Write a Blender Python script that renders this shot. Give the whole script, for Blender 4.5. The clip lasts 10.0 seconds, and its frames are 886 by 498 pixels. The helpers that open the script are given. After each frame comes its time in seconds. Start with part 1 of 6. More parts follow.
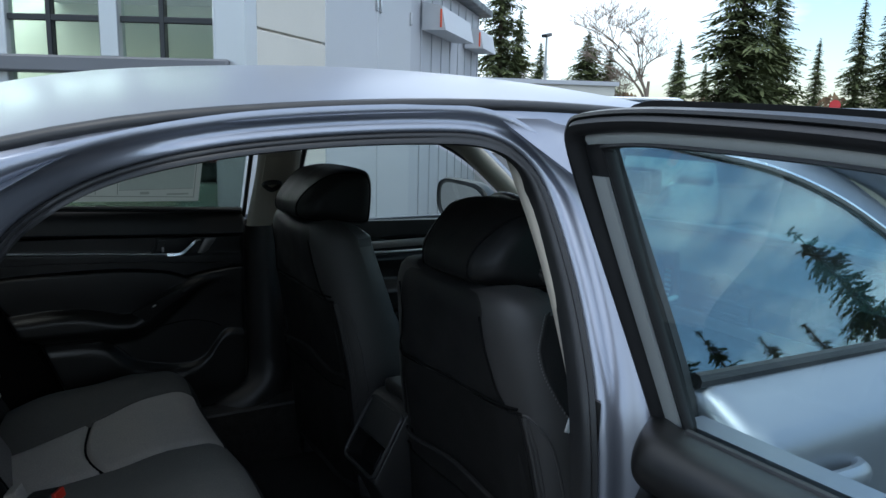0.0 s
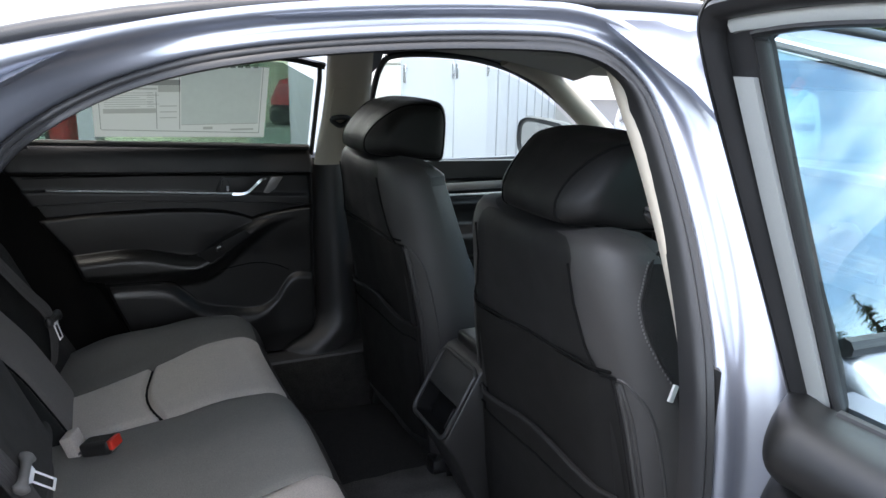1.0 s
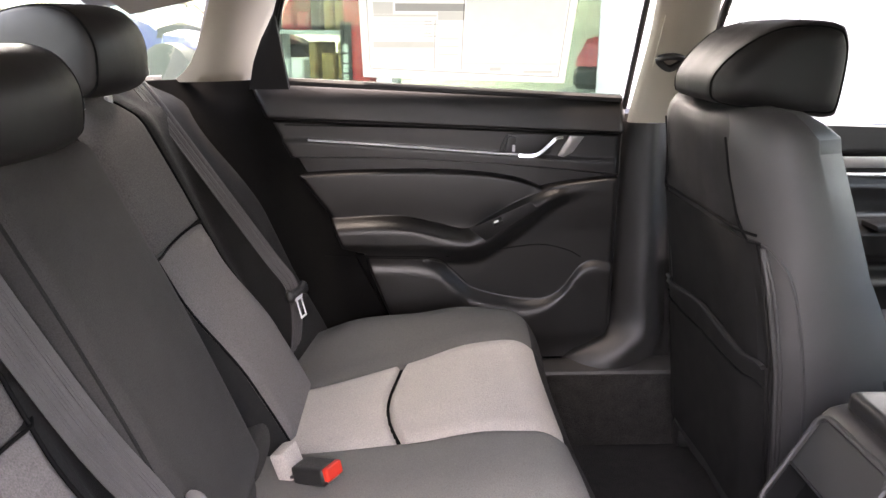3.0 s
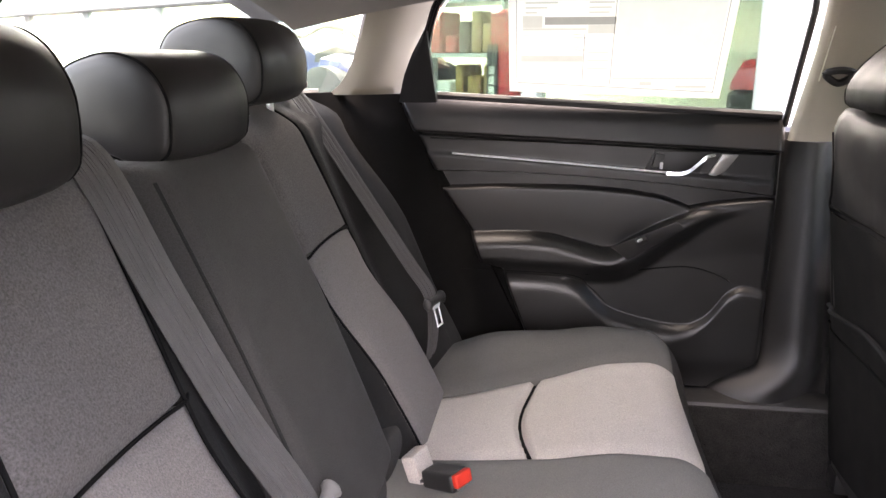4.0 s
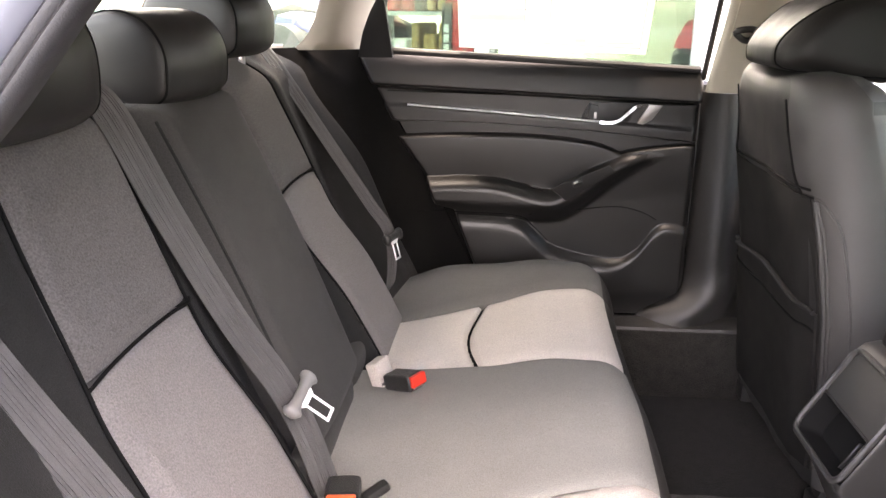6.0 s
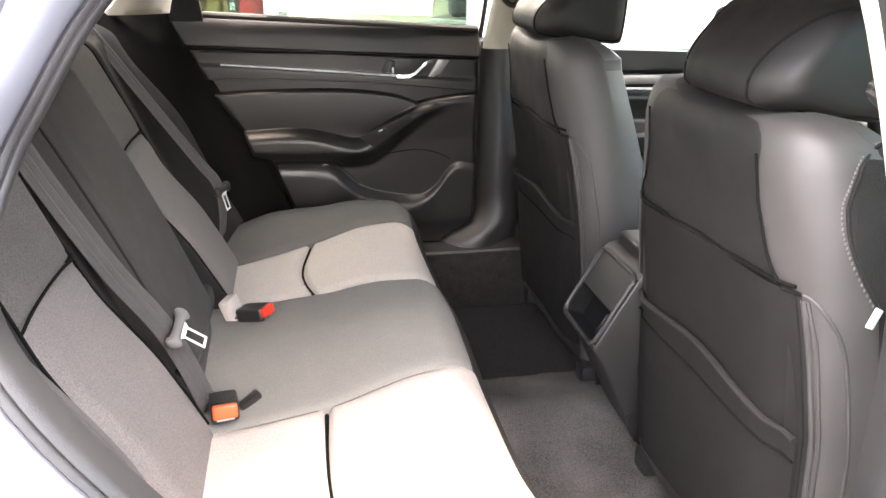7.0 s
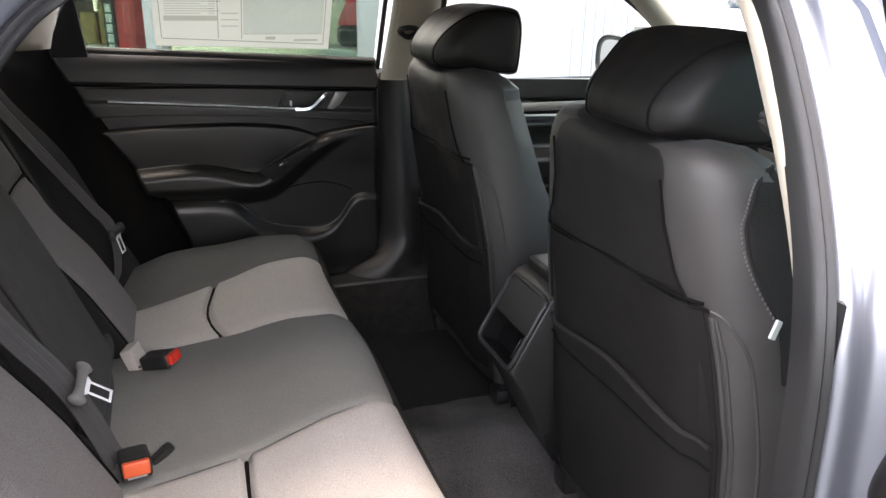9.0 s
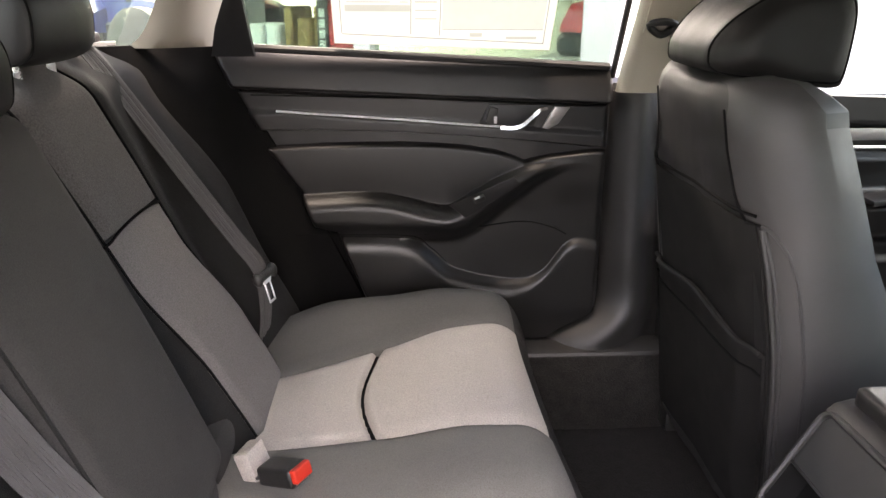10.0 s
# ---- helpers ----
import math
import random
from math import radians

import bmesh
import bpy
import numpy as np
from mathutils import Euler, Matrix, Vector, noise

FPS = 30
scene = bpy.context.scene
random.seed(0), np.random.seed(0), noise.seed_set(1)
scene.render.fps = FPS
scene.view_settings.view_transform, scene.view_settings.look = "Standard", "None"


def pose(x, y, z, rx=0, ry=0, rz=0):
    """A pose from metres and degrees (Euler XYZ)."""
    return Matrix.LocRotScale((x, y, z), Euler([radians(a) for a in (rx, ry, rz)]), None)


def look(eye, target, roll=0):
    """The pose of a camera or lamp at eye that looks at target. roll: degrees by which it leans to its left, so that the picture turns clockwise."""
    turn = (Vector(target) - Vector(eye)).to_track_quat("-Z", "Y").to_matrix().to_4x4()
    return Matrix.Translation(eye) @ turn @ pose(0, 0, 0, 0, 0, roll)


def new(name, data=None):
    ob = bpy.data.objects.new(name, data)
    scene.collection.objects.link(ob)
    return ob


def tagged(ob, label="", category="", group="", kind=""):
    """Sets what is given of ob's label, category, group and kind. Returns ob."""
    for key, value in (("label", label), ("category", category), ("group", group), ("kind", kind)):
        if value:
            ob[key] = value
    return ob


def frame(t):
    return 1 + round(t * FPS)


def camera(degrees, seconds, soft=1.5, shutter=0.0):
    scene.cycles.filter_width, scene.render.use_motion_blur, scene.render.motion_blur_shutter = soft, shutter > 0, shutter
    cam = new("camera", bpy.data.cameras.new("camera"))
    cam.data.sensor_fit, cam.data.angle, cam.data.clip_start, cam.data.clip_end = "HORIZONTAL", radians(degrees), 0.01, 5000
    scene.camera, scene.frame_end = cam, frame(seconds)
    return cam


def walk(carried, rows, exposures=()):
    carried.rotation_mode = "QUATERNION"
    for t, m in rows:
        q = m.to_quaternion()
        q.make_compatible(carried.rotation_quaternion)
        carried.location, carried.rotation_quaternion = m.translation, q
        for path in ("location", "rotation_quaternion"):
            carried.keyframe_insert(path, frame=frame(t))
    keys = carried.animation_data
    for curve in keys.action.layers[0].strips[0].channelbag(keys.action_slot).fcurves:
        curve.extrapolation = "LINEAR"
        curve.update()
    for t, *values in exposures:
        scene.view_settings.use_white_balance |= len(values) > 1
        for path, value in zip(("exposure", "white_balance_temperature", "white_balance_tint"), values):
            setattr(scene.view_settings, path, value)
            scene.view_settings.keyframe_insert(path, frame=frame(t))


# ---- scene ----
cam = camera(61.0, 10.0)
PATH = [
    (0, (-0.29, -1.37, 1.31), (0.716, 0.319, 0.943), 1.5),
    (0.5, (-0.26, -1.356, 1.296), (0.643, 0.37, 0.843), 1.1),
    (1, (-0.22, -1.238, 1.262), (0.595, 0.517, 0.76), 1.1),
    (1.5, (-0.194, -1.037, 1.229), (0.522, 0.745, 0.671), 0.8),
    (2, (-0.173, -0.918, 1.2), (0.434, 0.888, 0.592), 0.5),
    (2.5, (-0.152, -0.83, 1.18), (0.233, 1.035, 0.57), 0.4),
    (3, (-0.126, -0.794, 1.159), (-0.049, 1.121, 0.586), 0.2),
    (4.5, (-0.133, -0.796, 1.133), (-0.521, 1.114, 0.637), -0.1),
    (5, (-0.120, -0.829, 1.132), (-0.579, 1.065, 0.639), 0.0),
    (6.5, (-0.104, -1.053, 1.153), (-0.004, 0.821, 0.461), 0.7),
    (7, (-0.167, -1.171, 1.206), (0.199, 0.649, 0.46), 1.1),
    (7.5, (-0.224, -1.272, 1.23), (0.321, 0.504, 0.489), 1.4),
    (8, (-0.248, -1.314, 1.243), (0.394, 0.441, 0.53), 1.6),
    (8.5, (-0.243, -1.301, 1.238), (0.422, 0.455, 0.549), 1.5),
    (9, (-0.194, -1.161, 1.216), (0.444, 0.609, 0.538), 1.2),
    (9.5, (-0.158, -0.918, 1.188), (0.314, 0.913, 0.535), 1.1),
    (10, (-0.115, -0.713, 1.154), (0.008, 1.173, 0.501), 0.4),
]
EXPOSURE = [(0.0, 1.1, 5900, 4), (0.5, 2.0, 6200, 7), (1.0, 2.9, 6600, 12), (1.5, 4.3, 7100, 16), (2.0, 4.5, 7500, 22), (2.5, 4.7, 7700, 25), (3.0, 4.7, 7700, 26), (4.5, 4.75, 7700, 26), (5.0, 4.85, 7700, 26),
            (6.5, 5.0, 8300, 23), (7.0, 4.95, 8000, 20), (7.5, 4.2, 7700, 17), (8.0, 3.45, 7600, 17), (8.5, 3.3, 7600, 17), (9.0, 3.6, 7500, 18), (9.5, 4.25, 7700, 20), (10.0, 4.55, 8000, 23)]
walk(cam, [(t, look(eye, target, roll)) for t, eye, target, roll in PATH], EXPOSURE)

# ---- world, sun, exposure ----
world = bpy.data.worlds.new("sky")
scene.world = world
world.use_nodes = True
wn, wl = world.node_tree.nodes, world.node_tree.links
wn.clear()
w_out = wn.new("ShaderNodeOutputWorld")
w_bg = wn.new("ShaderNodeBackground")
w_sky = wn.new("ShaderNodeTexSky")
w_sky.sky_type = "NISHITA"
w_sky.sun_disc = False
SUN_EL, SUN_AZ = 77.0, 188.0          # azimuth clockwise from +y
w_sky.sun_elevation = radians(SUN_EL)
w_sky.sun_rotation = radians(SUN_AZ)
w_tc = wn.new("ShaderNodeTexCoord")
w_map = wn.new("ShaderNodeMapping")
w_map.inputs["Scale"].default_value = (1.0, 1.0, 2.6)
w_noise = wn.new("ShaderNodeTexNoise")
w_noise.inputs["Scale"].default_value = 1.7
w_noise.inputs["Detail"].default_value = 6.0
w_noise.inputs["Roughness"].default_value = 0.55
w_ramp = wn.new("ShaderNodeValToRGB")
w_ramp.color_ramp.elements[0].position = 0.43
w_ramp.color_ramp.elements[0].color = (0, 0, 0, 1)
w_ramp.color_ramp.elements[1].position = 0.65
w_ramp.color_ramp.elements[1].color = (1, 1, 1, 1)
w_mix = wn.new("ShaderNodeMixRGB")
w_mix.inputs["Color2"].default_value = (10.5, 10.7, 11.0, 1)
wl.new(w_tc.outputs["Generated"], w_map.inputs["Vector"])
wl.new(w_map.outputs["Vector"], w_noise.inputs["Vector"])
wl.new(w_noise.outputs["Fac"], w_ramp.inputs["Fac"])
wl.new(w_ramp.outputs["Color"], w_mix.inputs["Fac"])
wl.new(w_sky.outputs["Color"], w_mix.inputs["Color1"])
wl.new(w_mix.outputs["Color"], w_bg.inputs["Color"])
wl.new(w_bg.outputs["Background"], w_out.inputs["Surface"])
w_bg.inputs["Strength"].default_value = 0.11

sun = new("sun", bpy.data.lights.new("sun", "SUN"))
sun.data.energy = 0.5
sun.data.angle = radians(24)
sun.data.color = (1.0, 0.95, 0.88)
_a, _e = radians(SUN_AZ), radians(SUN_EL)
SUN_DIR = Vector((math.sin(_a) * math.cos(_e), math.cos(_a) * math.cos(_e), math.sin(_e)))
sun.matrix_world = look(SUN_DIR * 40, (0, 0, 0))


# ---- materials ----
def rgb(c):
    return (c[0], c[1], c[2], 1.0) if not isinstance(c, (int, float)) else (c, c, c, 1.0)


def material(name, base, rough=0.5, metal=0.0, var=0.15, scale=6.0, grain=0.0, grain_scale=900.0,
             coat=0.0, spec=0.5, sheen=0.0, rough_var=0.08, fleck=0.4, relief=0.0012):
    """A surface with colour variation at two scales, fine relief and uneven gloss."""
    m = bpy.data.materials.new(name)
    m.use_nodes = True
    n, l = m.node_tree.nodes, m.node_tree.links
    b = n["Principled BSDF"]
    tc = n.new("ShaderNodeTexCoord")
    n1 = n.new("ShaderNodeTexNoise")
    n1.inputs["Scale"].default_value, n1.inputs["Detail"].default_value = scale, 5.0
    n2 = n.new("ShaderNodeTexNoise")
    n2.inputs["Scale"].default_value, n2.inputs["Detail"].default_value = grain_scale, 2.0
    l.new(tc.outputs["Object"], n1.inputs["Vector"])
    l.new(tc.outputs["Object"], n2.inputs["Vector"])
    mixv = n.new("ShaderNodeMath")
    mixv.operation = "MULTIPLY_ADD"
    mixv.inputs[1].default_value = 1 - fleck
    l.new(n1.outputs["Fac"], mixv.inputs[0])
    half = n.new("ShaderNodeMath")
    half.operation = "MULTIPLY"
    half.inputs[1].default_value = fleck
    l.new(n2.outputs["Fac"], half.inputs[0])
    l.new(half.outputs[0], mixv.inputs[2])
    ramp = n.new("ShaderNodeMapRange")
    ramp.inputs["From Min"].default_value, ramp.inputs["From Max"].default_value = 0.3, 0.7
    ramp.inputs["To Min"].default_value, ramp.inputs["To Max"].default_value = 1 - var, 1 + var
    l.new(mixv.outputs[0], ramp.inputs["Value"])
    mul = n.new("ShaderNodeMixRGB")
    mul.blend_type = "MULTIPLY"
    mul.inputs["Fac"].default_value = 1.0
    mul.inputs["Color1"].default_value = rgb(base)
    l.new(ramp.outputs["Result"], mul.inputs["Color2"])
    l.new(mul.outputs["Color"], b.inputs["Base Color"])
    rr = n.new("ShaderNodeMapRange")
    rr.inputs["From Min"].default_value, rr.inputs["From Max"].default_value = 0.3, 0.7
    rr.inputs["To Min"].default_value, rr.inputs["To Max"].default_value = max(0.02, rough - rough_var), min(1, rough + rough_var)
    l.new(n1.outputs["Fac"], rr.inputs["Value"])
    l.new(rr.outputs["Result"], b.inputs["Roughness"])
    b.inputs["Metallic"].default_value = metal
    b.inputs["Coat Weight"].default_value = coat
    b.inputs["Coat Roughness"].default_value = 0.2
    b.inputs["Specular IOR Level"].default_value = spec
    b.inputs["Sheen Weight"].default_value = sheen
    if grain > 0:
        bump = n.new("ShaderNodeBump")
        bump.inputs["Strength"].default_value = grain
        bump.inputs["Distance"].default_value = relief
        l.new(n2.outputs["Fac"], bump.inputs["Height"])
        l.new(bump.outputs["Normal"], b.inputs["Normal"])
    return m


def glass(name, tint, rough=0.0, mix=0.05):
    """Thin pane: mostly see-through, with more mirror gloss at a slant."""
    m = bpy.data.materials.new(name)
    m.use_nodes = True
    n, l = m.node_tree.nodes, m.node_tree.links
    n.clear()
    o = n.new("ShaderNodeOutputMaterial")
    t = n.new("ShaderNodeBsdfTransparent")
    t.inputs["Color"].default_value = rgb(tint)
    g = n.new("ShaderNodeBsdfGlossy")
    g.inputs["Roughness"].default_value = rough
    f = n.new("ShaderNodeLayerWeight")
    f.inputs["Blend"].default_value = 0.5
    pw = n.new("ShaderNodeMath")
    pw.operation = "POWER"
    pw.inputs[1].default_value = 4.0
    ad = n.new("ShaderNodeMath")
    ad.operation = "MULTIPLY_ADD"
    ad.inputs[1].default_value, ad.inputs[2].default_value = 1.0 - mix, mix
    mx = n.new("ShaderNodeMixShader")
    l.new(f.outputs["Facing"], pw.inputs[0])
    l.new(pw.outputs[0], ad.inputs[0])
    l.new(ad.outputs[0], mx.inputs["Fac"])
    l.new(t.outputs[0], mx.inputs[1])
    l.new(g.outputs[0], mx.inputs[2])
    l.new(mx.outputs[0], o.inputs["Surface"])
    return m


M_PAINT = material("silver_paint", (0.325, 0.342, 0.39), 0.36, 0.75, 0.03, 3.0, 0.0, 3000, coat=0.10, rough_var=0.03)
M_TRIM = material("black_plastic", (0.01735, 0.01685, 0.01654), 0.40, 0, 0.15, 8, 0.35, 1500, spec=0.6)
M_SOFT = material("soft_touch_vinyl", (0.01, 0.00964, 0.009424), 0.34, 0, 0.15, 6, 0.18, 1600, spec=0.55)
M_GREYTRIM = material("charcoal_plastic", (0.02218, 0.02137, 0.02077), 0.44, 0, 0.12, 8, 0.35, 1500, spec=0.65)
M_RUBBER = material("black_rubber", (0.0169, 0.0169, 0.01755), 0.42, 0, 0.1, 20, 0.2, 900, spec=0.5)
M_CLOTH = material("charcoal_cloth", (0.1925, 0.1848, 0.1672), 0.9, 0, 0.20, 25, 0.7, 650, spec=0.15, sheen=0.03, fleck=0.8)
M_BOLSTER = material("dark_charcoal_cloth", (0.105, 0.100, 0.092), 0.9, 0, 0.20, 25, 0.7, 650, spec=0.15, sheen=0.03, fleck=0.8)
# cushion cloth on the front face, with the shade there painted into its colour
M_FRONTSHADE = material("shaded_front_cloth", (0.030, 0.028, 0.026), 0.85, 0, 0.2, 25, 0.5, 700, spec=0.2, fleck=0.8)
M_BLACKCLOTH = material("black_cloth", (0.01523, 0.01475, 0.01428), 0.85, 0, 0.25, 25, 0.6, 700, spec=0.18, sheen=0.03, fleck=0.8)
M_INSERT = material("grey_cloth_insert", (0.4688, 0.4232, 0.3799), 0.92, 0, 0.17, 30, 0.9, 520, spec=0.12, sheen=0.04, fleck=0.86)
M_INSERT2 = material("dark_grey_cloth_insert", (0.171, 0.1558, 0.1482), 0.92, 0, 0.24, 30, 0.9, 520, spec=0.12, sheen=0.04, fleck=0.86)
M_LEATHER = material("black_leatherette", (0.01392, 0.01349, 0.01307), 0.42, 0, 0.10, 8, 0.16, 1700, spec=0.45)
M_SEATCLOTH = material("black_seat_cloth", (0.0126, 0.01197, 0.0117), 0.52, 0, 0.16, 20, 0.22, 1300, sheen=0.02, spec=0.32, fleck=0.7)
M_BACKC = material("charcoal_back_cloth", (0.04131, 0.03902, 0.03672), 0.85, 0, 0.2, 25, 0.6, 650, spec=0.2, sheen=0.03, fleck=0.8)
M_HEADCLOTH = material("black_headrest_cover", (0.01107, 0.01062, 0.01037), 0.5, 0, 0.14, 20, 0.25, 1400, spec=0.38, fleck=0.7)
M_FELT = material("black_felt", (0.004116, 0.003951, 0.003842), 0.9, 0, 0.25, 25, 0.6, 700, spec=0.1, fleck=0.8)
M_GRIP = material("grey_plastic", (0.169, 0.1625, 0.156), 0.5, 0, 0.1, 10, 0.2, 1200)
M_HOLE = material("dark_recess", (0.006, 0.006, 0.006), 0.9, spec=0.1)
M_REARCLOTH = material("matt_black_cloth", (0.01526, 0.01447, 0.01379), 0.8, 0, 0.25, 25, 0.6, 700, spec=0.14, fleck=0.8)
M_WRAP = material("satin_charcoal_cloth", (0.04284, 0.04016, 0.03856), 0.55, 0, 0.12, 20, 0.2, 1300, sheen=0.03, spec=0.65, fleck=0.7)
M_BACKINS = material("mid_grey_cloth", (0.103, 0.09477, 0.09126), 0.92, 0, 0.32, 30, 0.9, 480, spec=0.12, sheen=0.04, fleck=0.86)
M_FRAME = material("pale_frame_paint", (0.36, 0.375, 0.365), 0.42, 0.1, 0.05, 6)
M_DOORGREY = material("grey_door_paint", (0.30, 0.30, 0.30), 0.4, 0.3, 0.05, 6)
M_CARPET = material("black_carpet", (0.01847, 0.0175, 0.01652), 0.95, 0, 0.6, 45, 1.0, 400, sheen=0.04, spec=0.08, fleck=0.6, relief=0.003)
M_MAT = material("floor_mat_pile", (0.0816, 0.0765, 0.07242), 0.95, 0, 0.85, 6, 1.0, 380, sheen=0.04, spec=0.08, fleck=0.42, relief=0.003)
M_BEIGE = material("beige_trim", (0.4851, 0.4405, 0.3614), 0.6, 0, 0.06, 5, 0.25, 1600)
M_LINER = material("headliner_cloth", (0.42, 0.40, 0.37), 0.9, 0, 0.06, 9, 0.5, 1200)
M_WEB = material("belt_webbing", (0.08788, 0.08281, 0.08112), 0.5, 0, 0.15, 30, 0.6, 900, spec=0.25)
M_CHROME = material("chrome", (0.88, 0.88, 0.89), 0.24, 1.0, 0.03, 10, rough_var=0.04)
M_STEEL = material("steel", (0.55, 0.55, 0.56), 0.3, 1.0, 0.08, 20)
M_STRIP = material("bright_strip", (0.94, 0.94, 0.95), 0.25, 0.12, 0.03, 10, coat=0.6)
M_SATIN = material("satin_silver_trim", (0.34, 0.325, 0.31), 0.38, 0.6, 0.06, 8)
M_RED = material("red_plastic", (0.62, 0.035, 0.018), 0.4, 0, 0.05, 20)
M_ORANGE = material("orange_plastic", (0.70, 0.10, 0.03), 0.4, 0, 0.05, 20)
M_STITCH = material("pale_stitching", (0.16, 0.155, 0.15), 0.8)
M_SEAM = material("dark_seam", (0.007, 0.007, 0.007), 0.95, spec=0.08)
M_TAG = material("white_label", (0.65, 0.65, 0.63), 0.7)
M_PRIVACY = glass("grey_tinted_glass", (0.50, 0.55, 0.52), 0.0, 0.05)
M_GLASS = glass("car_glass", (0.90, 0.94, 0.92), 0.0, 0.04)
M_FGLASS = glass("front_car_glass", (0.62, 0.80, 0.78), 0.0, 0.26)
M_TINT = glass("tinted_car_glass", (0.84, 0.93, 0.93), 0.0, 0.07)
M_SCREEN = glass("windscreen_glass", (0.74, 0.80, 0.78), 0.0, 0.05)
M_SHOP = glass("shop_glass", (0.88, 0.96, 0.91), 0.0, 0.05)
M_MIRROR = material("mirror_glass", (0.85, 0.86, 0.87), 0.03, 1.0, 0.01, 5, rough_var=0.01)


def paper(name, colour):
    """Thin paper: light shines through it."""
    m = material(name, colour, 0.8, 0, 0.03, 12)
    n, l = m.node_tree.nodes, m.node_tree.links
    tr = n.new("ShaderNodeBsdfTranslucent")
    tr.inputs["Color"].default_value = rgb(colour)
    mx = n.new("ShaderNodeMixShader")
    mx.inputs["Fac"].default_value = 0.6
    l.new(n["Principled BSDF"].outputs[0], mx.inputs[1])
    l.new(tr.outputs[0], mx.inputs[2])
    l.new(mx.outputs[0], n["Material Output"].inputs["Surface"])
    return m


def ink(name, tint):
    """A film of print: it dims what lies under it."""
    m = bpy.data.materials.new(name)
    m.use_nodes = True
    n, l = m.node_tree.nodes, m.node_tree.links
    n.clear()
    o, t, tc, nz, mr, mx = [n.new("ShaderNode" + k) for k in ("OutputMaterial", "BsdfTransparent", "TexCoord", "TexNoise", "MapRange", "MixRGB")]
    nz.inputs["Scale"].default_value = 60.0
    mr.inputs["To Min"].default_value, mr.inputs["To Max"].default_value = 0.9, 1.0
    mx.blend_type = "MULTIPLY"
    mx.inputs["Fac"].default_value = 1.0
    mx.inputs["Color1"].default_value = rgb(tint)
    l.new(tc.outputs["Object"], nz.inputs["Vector"])
    l.new(nz.outputs["Fac"], mr.inputs["Value"])
    l.new(mr.outputs["Result"], mx.inputs["Color2"])
    l.new(mx.outputs["Color"], t.inputs["Color"])
    l.new(t.outputs[0], o.inputs["Surface"])
    return m


# ---- mesh helpers ----
def empty(name, at):
    ob = new(name)
    ob.location = at
    ob.empty_display_size = 0.1
    return ob


def part(name, bm, mat, parent=None, label="", angle=38):
    """Links a bmesh as one mesh object; parents keep their own place."""
    bmesh.ops.recalc_face_normals(bm, faces=bm.faces)
    me = bpy.data.meshes.new(name)
    bm.to_mesh(me)
    bm.free()
    for p in me.polygons:
        p.use_smooth = True
    me.set_sharp_from_angle(angle=radians(angle))
    me.materials.append(mat)
    ob = new(name, me)
    if parent is not None:
        ob.parent = parent
        base = parent.location if parent.parent is None else parent.parent.location
        ob.matrix_parent_inverse = Matrix.Translation(-Vector(base)) if parent.type == "EMPTY" else Matrix.Identity(4)
    if label:
        tagged(ob, label)
    return ob


def crom(pts, n, closed=False):
    """A smooth line through the points, n steps a span."""
    P = [Vector(p) for p in pts]
    k = len(P)
    out = []
    for i in range(k if closed else k - 1):
        a = P[(i - 1) % k] if closed or i > 0 else P[0] * 2 - P[1]
        b, c = P[i], P[(i + 1) % k]
        d = P[(i + 2) % k] if closed or i + 2 < k else P[-1] * 2 - P[-2]
        for j in range(n):
            t = j / n
            out.append(0.5 * ((2 * b) + (c - a) * t + (2 * a - 5 * b + 4 * c - d) * t * t + (3 * b - a - 3 * c + d) * t ** 3))
    if not closed:
        out.append(P[-1].copy())
    return out


def loft(rings, ring_closed=True, caps=True, loop=False, turn=None):
    bm = bmesh.new()
    if turn is not None:
        rings = [[turn @ p for p in r] for r in rings]
    V = [[bm.verts.new(p) for p in r] for r in rings]
    n = len(rings[0])
    m = len(rings)
    for i in range(m if loop else m - 1):
        a, b = V[i], V[(i + 1) % m]
        for j in range(n if ring_closed else n - 1):
            k = (j + 1) % n
            try:
                bm.faces.new((a[j], a[k], b[k], b[j]))
            except ValueError:
                pass
    if caps and ring_closed and not loop:
        bm.faces.new(V[0][::-1])
        bm.faces.new(V[-1])
    return bm


def surf(f, nu, nv):
    """A sheet of the points f(u, v), u and v from 0 to 1."""
    return loft([[f(i / nu, j / nv) for j in range(nv + 1)] for i in range(nu + 1)], False, False)


def slab(f, nu, nv, back):
    """A sheet with thickness: its rim and back lie at the offset back."""
    bm = surf(f, nu, nv)
    geo = bmesh.ops.extrude_face_region(bm, geom=bm.faces[:])
    vs = [g for g in geo["geom"] if isinstance(g, bmesh.types.BMVert)]
    bmesh.ops.translate(bm, verts=vs, vec=Vector(back))
    return bm


def box(c, s, bevel=0.0, seg=2, rot=None):
    bm = bmesh.new()
    bmesh.ops.create_cube(bm, size=1.0)
    bmesh.ops.scale(bm, vec=Vector(s), verts=bm.verts)
    if bevel > 0:
        bmesh.ops.bevel(bm, geom=bm.edges[:], offset=bevel, segments=seg, profile=0.6, affect="EDGES")
    if rot is not None:
        bmesh.ops.transform(bm, matrix=rot, verts=bm.verts)
    bmesh.ops.translate(bm, vec=Vector(c), verts=bm.verts)
    return bm


